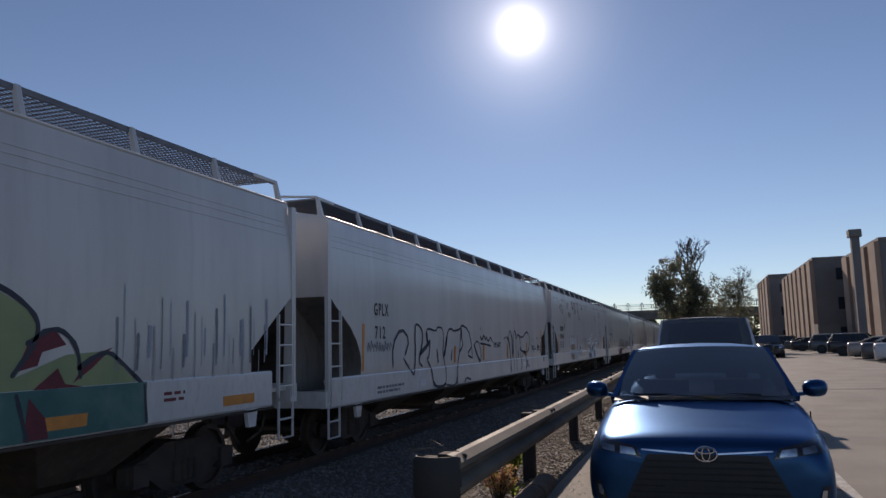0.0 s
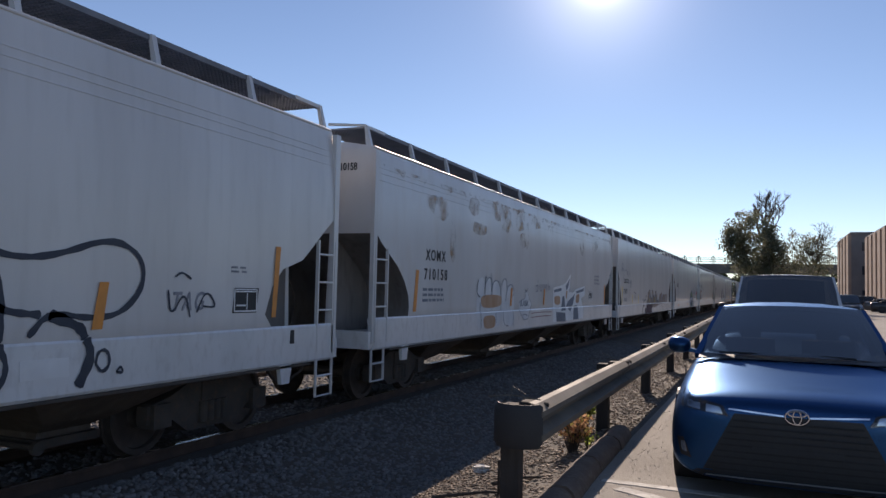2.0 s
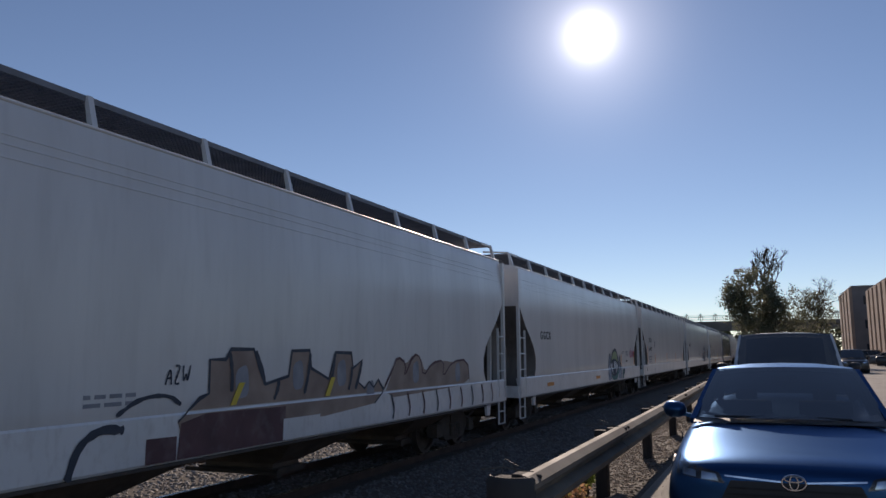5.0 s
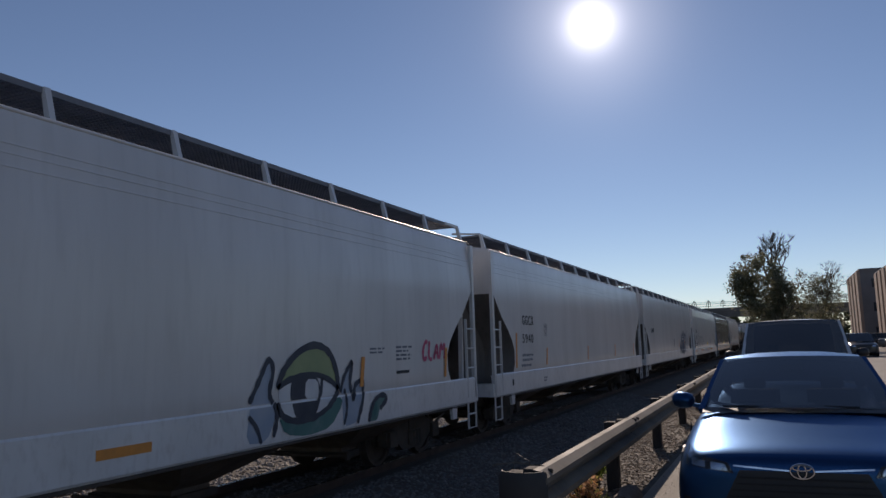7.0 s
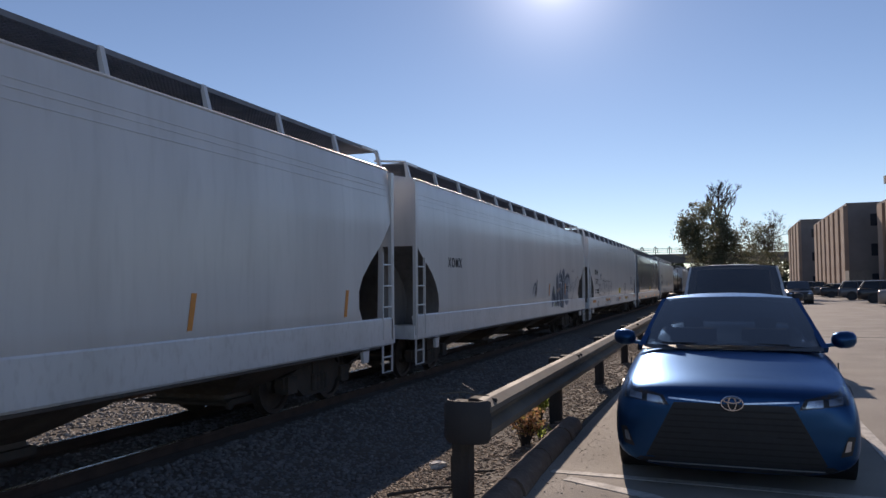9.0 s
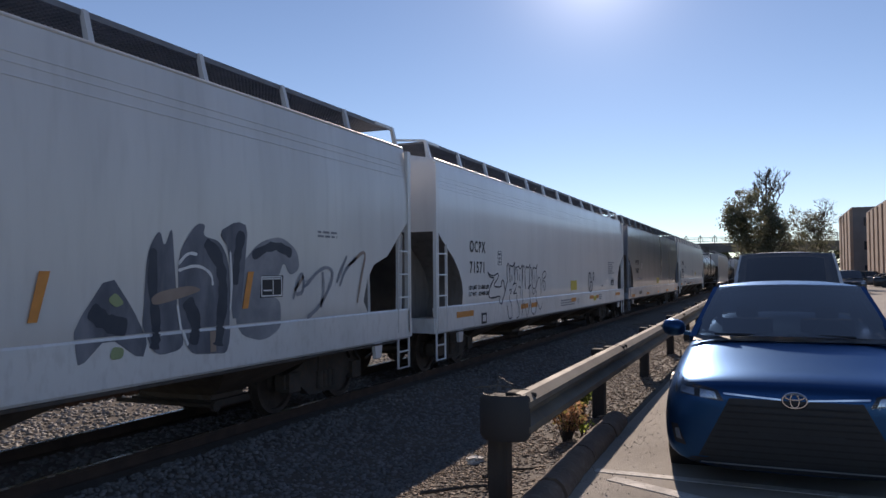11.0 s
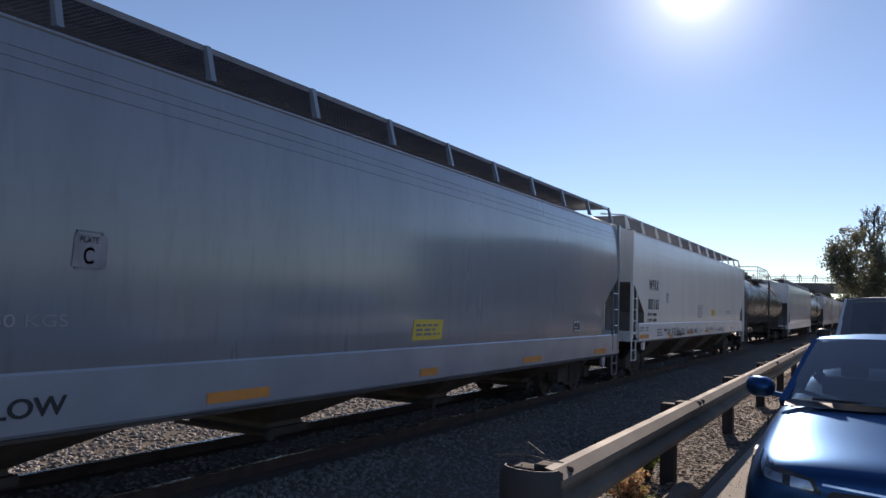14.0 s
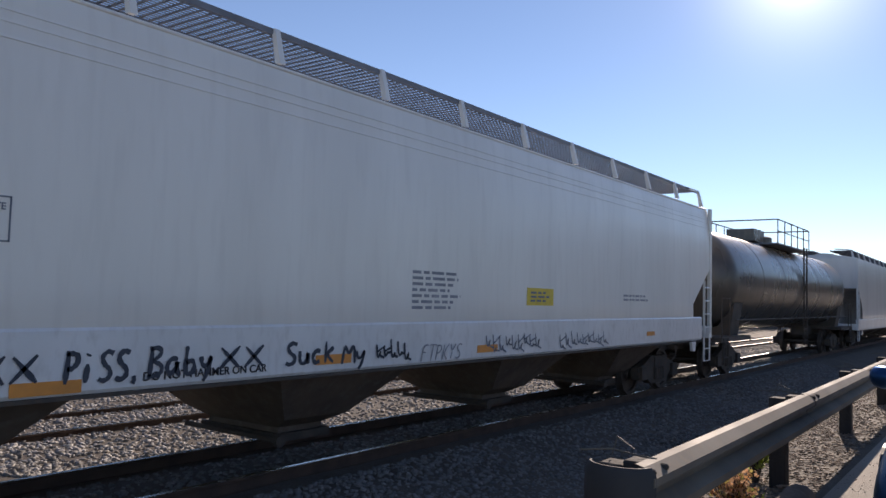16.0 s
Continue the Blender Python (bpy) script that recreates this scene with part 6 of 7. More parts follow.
    for y0, y1, n, m, w in ((8.07, 8.68, 5, NAVY, 0.03), (10.3, 11.8, 9, SLATE, 0.024), (12.4, 14.2, 9, SLATE, 0.024)):
        step = (y1 - y0) / n
        for i in range(n):
            y = y0 + i * step
            up, lo = 1.43 + rng.uniform(-0.05, 0.04), 1.22 + rng.uniform(-0.05, 0.05)
            stroke(j, [(y, up), (y + step * 0.2, lo), (y + step * rng.uniform(0.5, 0.9), (up + lo) / 2 + rng.uniform(-0.05, 0.08)), (y + step * 0.4, lo + 0.05), (y + step * 1.1, lo + rng.uniform(-0.02, 0.05))], m, w, 1.6, name="pen_stroke")
            if rng.random() < 0.5:
                stroke(j, [(y, (up + lo) / 2), (y + step * 1.2, up - 0.02)], m, w * 0.8, 1.6, name="pen_stroke")
    # end lettering on the face toward the camera
    for words, z, hh, w in (("WFRX", 4.0, 0.11, 0.4), ("885165", 3.8, 0.11, 0.46)):
        me = text_mesh(words, hh / 0.7, BLACK)
        xs = [v.co.x for v in me.vertices]
        for v in me.vertices:
            p, q, r = v.co
            v.co = (0.35 + (p - min(xs)) * w / (max(xs) - min(xs)), 0.042 + r, z + q)
        letters(j, me, BLACK, "lettering")
    g = Geo()
    for k in range(6):
        g.box(0.38, 0.75 + 0.05 * (k % 3), 0.038, 0.045, 3.3 + 0.06 * k, 3.325 + 0.06 * k)
    tagged(part("lettering_bar", g, GREYSPRAY, j), kind="stuff")
    for words, z, hh, w in (("OCPX", 3.85, 0.13, 0.5), ("71571", 3.6, 0.13, 0.5)):
        me = text_mesh(words, hh / 0.7, BLACK)
        xs = [v.co.x for v in me.vertices]
        for v in me.vertices:
            p, q, r = v.co
            v.co = (0.3 + (p - min(xs)) * w / (max(xs) - min(xs)), 0.042 + r, z + q)
        letters(h, me, BLACK, "lettering")
    for car, words, z, hh, w in ((i9, "OCPX", 3.85, 0.12, 0.45), (i9, "71067", 3.65, 0.12, 0.45), (c, "XOMX 710158", 3.9, 0.12, 0.85)):
        me = text_mesh(words, hh / 0.7, BLACK)
        xs = [v.co.x for v in me.vertices]
        for v in me.vertices:
            p, q, r = v.co
            v.co = (0.35 + (p - min(xs)) * w / (max(xs) - min(xs)), 0.042 + r, z + q)
        letters(car, me, BLACK, "lettering")
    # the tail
    tank_car(200.6, 19.2, "glossy black tank car with a painted dusty, sunlit top and railed platform")
    hopper(221.0, 21.8, WHITE_STEEL, PALE_SILL, "pale white covered hopper car behind the tank car", 0.9)
    tank_car(244.0, 18.0, "dark tank car with a dusty top painted pale as if sunlit")
    for k in range(5):
        hopper(263.3 + 21.3 * k, 20.0, CREAM_STEEL if k % 2 else WHITE_STEEL, PALE_SILL, "white covered hopper car far down the train", 0.9)


def motions():
    for car, s0 in CARS:
        walk(car, [(t, pose(TRACK_X, s0 - run(t), RAIL_Z)) for t in range(17)])
    turn = [run(k / FPS) / 0.457 for k in range(0, 16 * FPS + 1)]
    for w in WHEELSETS:
        x, y, z = w.location
        walk(w, [(k / FPS, pose(x, y, z, math.degrees(a) % 360)) for k, a in enumerate(turn)])


build_train()


# ---- guardrail and verge ----
POST_Y = [5.62, 9.3, 13.08, 16.9, 20.7, 24.5, 28.3, 32.1, 35.9, 39.7]


def build_guardrail():
    rail = thing("guardrail", "weathered steel W-beam guardrail on dark timber posts", "guardrail")
    sec = [(-0.01, 0.725), (0.03, 0.715), (0.085, 0.665), (0.085, 0.625), (0.01, 0.575), (0.01, 0.545), (0.085, 0.495), (0.085, 0.455), (0.03, 0.405), (-0.01, 0.395)]
    back = [(a - 0.006, b) for a, b in reversed(sec)]
    ends = [5.42] + [y + 0.12 for y in POST_Y[1:]] + [43.0]
    for i, (a, b) in enumerate(zip(ends, ends[1:])):
        push = 0.004 if i % 2 else 0.0
        ring = lambda y: [(RAIL_LINE(y) + x + push, y, z) for x, z in sec + back]
        beam = part("beam", Geo().loft([ring(a), ring((a + b) / 2), ring(b + 0.12)]), GALV, rail, "corrugated galvanized beam, sunlit on its top edge")
        for dy in (0.03, 0.2):
            for z in (0.7, 0.48):
                g = Geo().lathe([(0.045, 0.018), (0.078, 0.016), (0.084, 0.007)], 8, "x", (RAIL_LINE(a) + push - 0.005, a + dy, z - 0.01))
                part("bolt", g, POST, beam, "dark splice bolt")
    # rounded end shoe turned toward the tracks
    rings = []
    flat = [(0.06, 0.715), (0.085, 0.68), (0.085, 0.44), (0.06, 0.4), (0.05, 0.4), (0.07, 0.44), (0.07, 0.68), (0.05, 0.715)]
    for k in range(9):
        t = math.pi * k / 8
        cx, cy = RAIL_LINE(5.4) - 0.1, 5.44
        rings.append([(cx + (0.1 + x) * math.cos(t), cy - (0.1 + x) * 0.7 * math.sin(t), z) for x, z in flat])
    part("end_shoe", Geo().loft(rings), SHOE, rail, "dark rounded end shoe", 40)
    for y in POST_Y:
        x = RAIL_LINE(y)
        p = bevelled(part("post", Geo().box(x - 0.27, x - 0.13, y - 0.075, y + 0.075, -0.6, 0.68), POST, rail, "dark square timber post"), 0.012)
        bevelled(part("spacer_block", Geo().box(x - 0.13, x - 0.006, y - 0.08, y + 0.08, 0.38, 0.71), POST, rail), 0.01)
        rng = random.Random(int(y * 10))
        w = Geo().tube([(x - 0.36, y - 0.1, 0.735), (x - 0.2, y - 0.04, 0.75), (x - 0.04, y - 0.05, 0.735), (x + 0.01, y + 0.02, 0.72)], 0.005, 5)
        w.tube([(x - 0.24, y + 0.03, 0.69), (x - 0.22, y + 0.06, 0.77 + rng.uniform(0, 0.03)), (x - 0.1, y + 0.0, 0.755)], 0.004, 5)
        part("wire", w, GALV, p, "loose bent wire stapled on the post")


def build_stops():
    # worn half-round stops in a crooked line under the guardrail
    row = [((-1.655, 8.36), (-1.63, 7.68)), ((-1.64, 7.66), (-1.62, 6.66)), ((-1.625, 6.63), (-1.585, 5.55)), ((-1.59, 5.5), (-1.55, 3.9)), ((-1.56, 3.86), (-1.5, 2.3))]
    for (x0, y0), (x1, y1) in row:
        a, b = Vector((x0, y0, 0)), Vector((x1, y1, 0))
        d = (b - a).normalized()
        s = Vector((d.y, -d.x, 0))
        prof = [(-0.12, -0.1), (-0.125, 0.03), (-0.1, 0.09), (-0.05, 0.125), (0.02, 0.13), (0.08, 0.1), (0.115, 0.04), (0.12, -0.1)]
        g = Geo()
        n = 9
        g.loft([[tuple(a + (b - a) * (k / n) + s * (u * (1 + 0.06 * noise.noise((k * 1.3, u * 9, y0)))) + Vector((0, 0, w * (1 + 0.07 * noise.noise((k * 0.9, w * 8, x0 * 7)))))) for u, w in prof] for k in range(n + 1)])
        solid("wheel_stop", g, STOPM, "chipped brown half-round wheel stop by the guardrail", "wheel stop", smooth=50, group="wheel stops along the guardrail")


def weed(name, x, y, n, h, spread, material, label, size=0.05):
    plant = thing(name, label, "weed", pose(x, y, ground_z(x)))
    rng = random.Random(int(x * 100 + y * 7))
    st, lv = Geo(), Geo()
    for k in range(n):
        a, r = rng.uniform(0, 6.28), spread * math.sqrt(rng.uniform(0, 1))
        top = Vector((r * math.cos(a), r * math.sin(a), h * rng.uniform(0.55, 1.05)))
        mid = Vector((top.x * 0.4, top.y * 0.4, top.z * 0.55))
        st.tube([(top.x * 0.1, top.y * 0.1, -0.05), mid, top], 0.005, 4, 0.002)
        for j in range(9):
            p = mid.lerp(top, rng.uniform(-0.3, 1.0))
            u = Vector((rng.uniform(-1, 1), rng.uniform(-1, 1), rng.uniform(-0.5, 0.9))).normalized() * size * rng.uniform(0.6, 1.3)
            w = u.cross((rng.uniform(-1, 1), rng.uniform(-1, 1), rng.uniform(-1, 1))).normalized() * size * 0.36
            lv.add([p, p + u * 0.5 + w, p + u, p + u * 0.5 - w], [(0, 1, 2, 3)])
    tagged(part("stem", st, BARK, plant), kind="stuff")
    tagged(part("leaves", quick_mesh("leaves", lv.v, lv.f, material), material, plant), kind="stuff")


def build_verge():
    weed("green_weed", -2.3, 9.6, 50, 0.55, 0.17, WEEDG, "bright green leafy weed behind the guardrail", 0.06)
    weed("dry_weed", -2.04, 7.85, 60, 0.42, 0.24, WEEDO, "dry orange-brown weed under the guardrail", 0.045)
    weed("green_weed", -1.9, 7.95, 9, 0.2, 0.1, WEEDG, "small green weed beside the dry one", 0.045)
    g = Geo()
    rng = random.Random(5)
    for k in range(3):
        g.loft([[(0.075 * c * rng.uniform(0.5, 1.2) + k * 0.03, 0.06 * s * rng.uniform(0.7, 1.2), z + rng.uniform(-0.01, 0.015)) for c, s in ((math.cos(t), math.sin(t)) for t in (2 * math.pi * j / 9 for j in range(9)))] for z in (0.0, 0.035, 0.06)])
    t = solid("crumpled_paper", g, PAPER, "crumpled white paper litter on the gravel", "litter")
    t.matrix_world = pose(-3.09, 7.97, ground_z(-3.09) + 0.03, 0, 0, 20)
    for x, y, a, L in ((-2.35, 6.1, 35, 0.9), (-2.15, 6.5, 50, 0.6), (-2.5, 5.7, 20, 0.7), (-2.2, 5.5, 65, 0.5)):
        s = solid("dry_stick", Geo().tube([(-L / 2, 0, 0), (0, 0.03, 0.02), (L / 2, -0.02, 0.01)], 0.018, 6, 0.008), BARK, "dry fallen stick on the gravel verge", "stick")
        s.matrix_world = pose(x, y, ground_z(x) + 0.03, 0, 0, a)
    s = solid("marker_stake", Geo().tube([(0, 0, -0.2), (0.0, 0.0, 0.3)], 0.012, 6), POST, "thin dark stake in the gravel verge", "stake")
    s.location = (-2.24, 6.12, ground_z(-2.24))


def build_lines():
    z0, z1 = 0.001, 0.005
    for k, pts in enumerate(([(-1.44, 6.33), (-0.1, 6.28), (1.3, 6.2), (1.3, 6.31), (-0.1, 6.39), (-1.44, 6.43)], [(-1.3, 6.12), (-0.62, 5.78), (-0.2, 5.4), (-0.12, 5.48), (-0.56, 5.9), (-1.25, 6.24)], [(1.26, 4.2), (1.38, 4.2), (1.36, 12.2), (1.25, 12.2)], [(1.26, 18.0), (1.37, 18.0), (1.37, 24.2), (1.26, 24.2)], [(-1.45, 12.9), (1.3, 12.75), (1.3, 12.85), (-1.45, 13.0)])):
        solid("bay_line", Geo().prism(pts, "z", z0, z1), LINEPAINT, "worn white painted bay line on the asphalt", "road marking", "structure")
    solid("tar_seam", Geo().prism([(1.5, 24.35), (6, 24.6), (14, 24.5), (30, 24.9), (30, 25.02), (14, 24.62), (6, 24.72), (1.5, 24.47)], "z", z0, z1), TAR, "dark tar seam across the asphalt", "road marking", "structure")
    for y in range(30, 100, 3):
        solid("bay_line", Geo().box(7.2, 11.8, y - 0.05, y + 0.05, z0, z1), LINEPAINT, "worn white painted bay line on the asphalt", "road marking", "structure")


# ---- vehicles ----
def wheel(parent, x, y, r, s):
    w = part("wheel", Geo().lathe([(x - s * 0.2, 0.1), (x - s * 0.2, r * 0.9), (x - s * 0.17, r), (x - s * 0.04, r), (x, r * 0.93), (x - s * 0.005, r * 0.68), (x - s * 0.04, r * 0.66)], 28, "x", (0, y, r)), RUBBER, parent, "black tyre", 40)
    g = Geo().lathe([(x - s * 0.06, 0.02), (x - s * 0.06, r * 0.66), (x - s * 0.012, r * 0.68), (x - s * 0.03, r * 0.6), (x - s * 0.05, r * 0.58)], 24, "x", (0, y, r))
    for k in range(10):
        a = 2 * math.pi * k / 10
        g.beam((x - s * 0.03, y + 0.04 * math.cos(a), r + 0.04 * math.sin(a)), (x - s * 0.03, y + r * 0.62 * math.cos(a), r + r * 0.62 * math.sin(a)), 0.03, 0.03)
    part("rim", g, ALLOY, w)


def vehicle(name, label, category, paint, d, detail=True, group=""):
    """A car: nose at y 0, tail at y L, resting on z 0. d: main sizes."""
    car = thing(name, label, category, group=group)
    L, W, hood, cowl, belt, deck = d["L"], d["W"] / 2, d["hood"], d["cowl"], d["belt"], d["deck"]
    nose, zb = d.get("nose", 0.72), d.get("clear", 0.15)
    cy, ry0, ry1, ty, rz = d["cowl_y"], d["roof_y0"], d["roof_y1"], d["tail_y"], d["roof"]
    st = [  # y, half widths low / mid / shoulder, shoulder z, top side z, top z
        (0.0, 0.76, 0.83, 0.7, nose - 0.06, nose - 0.02, nose), (0.06, 0.9, 0.93, 0.86, nose - 0.03, nose + 0.03, nose + 0.045),
        (0.2, 0.96, 0.98, 0.93, nose + 0.01, nose + 0.08, nose + 0.1), (0.5, 0.95, 0.995, 0.955, nose + 0.06, hood - 0.05, hood - 0.02),
        (cy * 0.7, 0.955, 1.0, 0.975, nose + 0.1, hood + (cowl - hood) * 0.5, hood + (cowl - hood) * 0.55), (cy, 0.955, 0.995, 0.97, belt - 0.06, cowl - 0.02, cowl),
        (cy + 0.35, 0.955, 1.0, 0.965, belt - 0.02, belt + 0.0, belt + 0.02), ((cy + ty) / 2, 0.955, 1.0, 0.965, belt, belt + 0.01, belt + 0.02), (ty - 0.3, 0.955, 1.0, 0.965, belt + 0.02, belt + 0.03, belt + 0.04),
        (ty, 0.95, 1.0, 0.96, belt + 0.02, deck - 0.02, deck), (L - 0.25, 0.92, 0.97, 0.93, belt - 0.02, deck - 0.03, deck), (L - 0.06, 0.85, 0.9, 0.85, belt - 0.06, deck - 0.06, deck - 0.03), (L, 0.7, 0.78, 0.7, belt - 0.14, deck - 0.14, deck - 0.12)]
    rings = []
    for y, a, b, c, zs, z1, z2 in st:
        zm = 0.5 * (zb + zs) + 0.04
        half = [(0.6 * a * W, zb), (a * W, zb + 0.05), (b * W, zm - 0.1), (b * W, zm + 0.08), (c * W, zs), (c * W * 0.86, z1), (c * W * 0.45, z2 - 0.004)]
        rings.append([(x, y, z) for x, z in half] + [(0, y, z2)] + [(-x, y, z) for x, z in reversed(half)] + [(0, y, zb)])
    raw = new("body_raw", mesh_of("body", Geo().loft(rings), paint, 60))
    sub = raw.modifiers.new("round", "SUBSURF")
    sub.levels = sub.render_levels = 2 if detail else 1
    bpy.context.view_layer.update()
    me = bpy.data.meshes.new_from_object(raw.evaluated_get(bpy.context.evaluated_depsgraph_get()))
    bpy.data.objects.remove(raw)
    body = part("body", me, paint, car)
    me.polygons.foreach_set("use_smooth", [True] * len(me.polygons))
    # cabin
    hw0, hw1 = W * 0.85, W * d.get("tumble", 0.63)
    wb, wt = (hw0, cy - 0.02, cowl + 0.0), (hw1, ry0, rz - 0.05)
    rt, rb = (hw1, ry1, rz - 0.06), (hw0 * 0.93, ty + 0.02, deck + 0.0)
    roof = []
    for i in range(7):
        u = i / 6
        y = ry0 - 0.03 + (ry1 + 0.06 - ry0) * u
        z = rz - 0.05 + 0.05 * math.sin(math.pi * min(1, max(0, 0.12 + u * 0.8)))
        roof.append([(hw1 * 1.03 * k, y + 0.06 * abs(k) ** 2 * (1 - 2 * u), z - 0.05 * abs(k) ** 2.5) for k in (-1, -0.85, -0.5, 0, 0.5, 0.85, 1)])
    rg = Geo().loft(roof, False, False)
    n = len(rg.v)
    rg.v += [(x, y, z - 0.035) for x, y, z in rg.v]
    rg.f += [tuple(i + n for i in reversed(f)) for f in rg.f[:36]]
    ro = part("roof", rg, paint, car, smooth=60)
    def sheet(a, b, nx, bow_y, bow_z):
        """A bowed pane between a lower and an upper edge."""
        rows = []
        for j in range(5):
            v = j / 4
            w = a[0] + (b[0] - a[0]) * v
            rows.append([(w * k, a[1] + (b[1] - a[1]) * v + bow_y * (1 - k * k), a[2] + (b[2] - a[2]) * v + bow_z * math.sin(math.pi * v) * 0.6 + 0.02 * (1 - k * k)) for k in (2 * i / nx - 1 for i in range(nx + 1))])
        return Geo().loft(rows, False, False)
    ws = part("windscreen", sheet(wb, (wt[0], wt[1], wt[2]), 8, -0.12, 0.03), GLASS, car, "tinted windscreen", 60)
    ws.visible_shadow = False
    rw = part("rear_window", sheet(rb, rt, 6, 0.06, 0.03), PRIVACY, car, smooth=60)
    rw.visible_shadow = False
    for s in (1, -1):
        def side(p):
            return (s * p[0], p[1], p[2])
        mid_b, mid_t = (W * 0.9, (cy + ty) / 2 + 0.15, belt + 0.02), (hw1 * 1.03, (ry0 + ry1) / 2 + 0.1, rz - 0.1)
        sg = Geo().add([side((W * 0.88, cy + 0.12, belt + 0.0)), side(mid_b), side(mid_t), side((hw1 * 1.03, ry0 + 0.05, rz - 0.1))], [(0, 1, 2, 3)])
        sg.add([side((W * 0.9, mid_b[1] + 0.06, belt + 0.02)), side((W * 0.87, ty - 0.2, belt + 0.04)), side((hw1 * 1.03, ry1 - 0.02, rz - 0.1)), side((hw1 * 1.03, mid_t[1] + 0.06, rz - 0.1))], [(0, 1, 2, 3)])
        w = part("side_window", sg, PRIVACY, car)
        w.visible_shadow = False
        pil = Geo().beam(side((wb[0] + 0.015, wb[1] - 0.02, wb[2] - 0.02)), side((hw1 * 1.02, wt[1] + 0.02, rz - 0.075)), 0.055, 0.05)
        pil.beam(side((rb[0] + 0.03, rb[1] + 0.02, rb[2] - 0.03)), side((hw1 * 1.02, rt[1] - 0.02, rz - 0.085)), 0.11, 0.07)
        pil.beam(side(mid_b), side(mid_t), 0.05, 0.09)
        pil.beam(side((hw1 * 1.03, ry0, rz - 0.085)), side((hw1 * 1.03, ry1, rz - 0.095)), 0.05, 0.05)
        part("pillar", pil, paint, car)
        if detail or s > -2:
            my = cy + 0.42
            mz = belt + 0.1
            oval = lambda dx, k, dy: [(s * (W * 0.95 + dx), my + dy + 0.075 * k * math.cos(t) * (1.25 if math.cos(t) < 0 else 0.6), mz + 0.075 * k * math.sin(t) + 0.03 * dx) for t in (2 * math.pi * j / 14 for j in range(14))]
            mir = Geo().loft([oval(0.03, 0.35, 0.02), oval(0.05, 0.8, 0.015), oval(0.1, 1.05, 0.02), oval(0.17, 1.08, 0.035), oval(0.22, 0.9, 0.05), oval(0.245, 0.45, 0.06)])
            mir.beam((s * W * 0.88, my + 0.03, mz - 0.06), (s * (W * 0.95 + 0.09), my + 0.02, mz - 0.035), 0.06, 0.035)
            part("door_mirror", mir, d.get("mirror", paint), car, smooth=50)
        r = d.get("wheel", 0.33)
        for y in (d.get("axle0", 0.95), d.get("axle1", L - 1.1)):
            arch = Geo().lathe([(s * W * 0.6, r + 0.06), (s * (W * 1.0 + 0.004), r + 0.06), (s * (W * 1.0 + 0.004), r * 0.5)], 28, "x", (0, y, r))
            part("wheel_arch", arch, PLASTIC, car)
            wheel(car, s * (W + 0.012), y, r, s)
        if detail:
            for y in (cy + 0.1, (cy + ty) / 2 + 0.15, ty - 0.25):
                part("door_seam", Geo().box(min(s * W * 0.99, s * (W + 0.002)), max(s * W * 0.99, s * (W + 0.002)), y, y + 0.008, zb + 0.14, belt - 0.08), PLASTIC, car)
    # cabin inside
    part("dashboard", Geo().prism([(cy - 0.1, belt - 0.05), (cy + 0.1, cowl - 0.01), (cy + 0.5, cowl - 0.03), (cy + 0.55, belt - 0.3)], "x", -hw0 * 0.97, hw0 * 0.97), PLASTIC, car)
    for x in (-0.37, 0.37):
        y = (ry0 + cy) / 2 + 0.75
        seat = Geo().loft([[(x + a * 0.25, y + 0.12 * k + b, z) for a, b in ((-1, 0), (-0.7, -0.05), (0.7, -0.05), (1, 0), (0.8, 0.1), (-0.8, 0.1))] for k, z in enumerate((belt - 0.35, belt - 0.05, belt + 0.15))])
        seat.loft([[(x + a * 0.11, y + 0.24 + b, z) for a, b in ((-1, 0), (-0.7, -0.05), (0.7, -0.05), (1, 0), (0.8, 0.07), (-0.8, 0.07))] for z in (belt + 0.16, belt + 0.27)])
        bevelled(part("seat", seat, SEAT, car), 0.02)
    st_wheel = Geo().lathe([(cy + 0.72, 0.19), (cy + 0.745, 0.2), (cy + 0.745, 0.165), (cy + 0.72, 0.165)], 18, "y", (0.37, 0, belt - 0.02))
    part("steering_wheel", st_wheel, PLASTIC, car)
    part("floor_pan", Geo().box(-W * 0.85, W * 0.85, 0.4, L - 0.4, zb - 0.02, zb + 0.1), PLASTIC, car)
    # patches laid on the nose
    from_front = body.data
    bm = bmesh.new()
    bm.from_mesh(from_front)
    from mathutils.bvhtree import BVHTree
    tree = BVHTree.FromBMesh(bm)
    bm.free()

    def patch(c, material, nm, lift=0.008, nx=8, nz=4, lab="", parent=car, tail=False):
        g = Geo()
        rows = []
        for j in range(nz + 1):
            v = j / nz
            row = []
            for i in range(nx + 1):
                u = i / nx
                x = (c[0][0] * (1 - u) + c[1][0] * u) * (1 - v) + (c[3][0] * (1 - u) + c[2][0] * u) * v
                z = (c[0][1] * (1 - u) + c[1][1] * u) * (1 - v) + (c[3][1] * (1 - u) + c[2][1] * u) * v
                hit = tree.ray_cast(Vector((x, L + 3 if tail else -3, z)), Vector((0, -1 if tail else 1, 0)))
                y = hit[0].y if hit[0] else (L - 0.3 if tail else 0.3)
                row.append((x, y + (lift if tail else -lift), z))
            rows.append(row)
        g.loft(rows, False, False)
        return part(nm, g, material, parent, lab, 50)

    k = W / 0.91
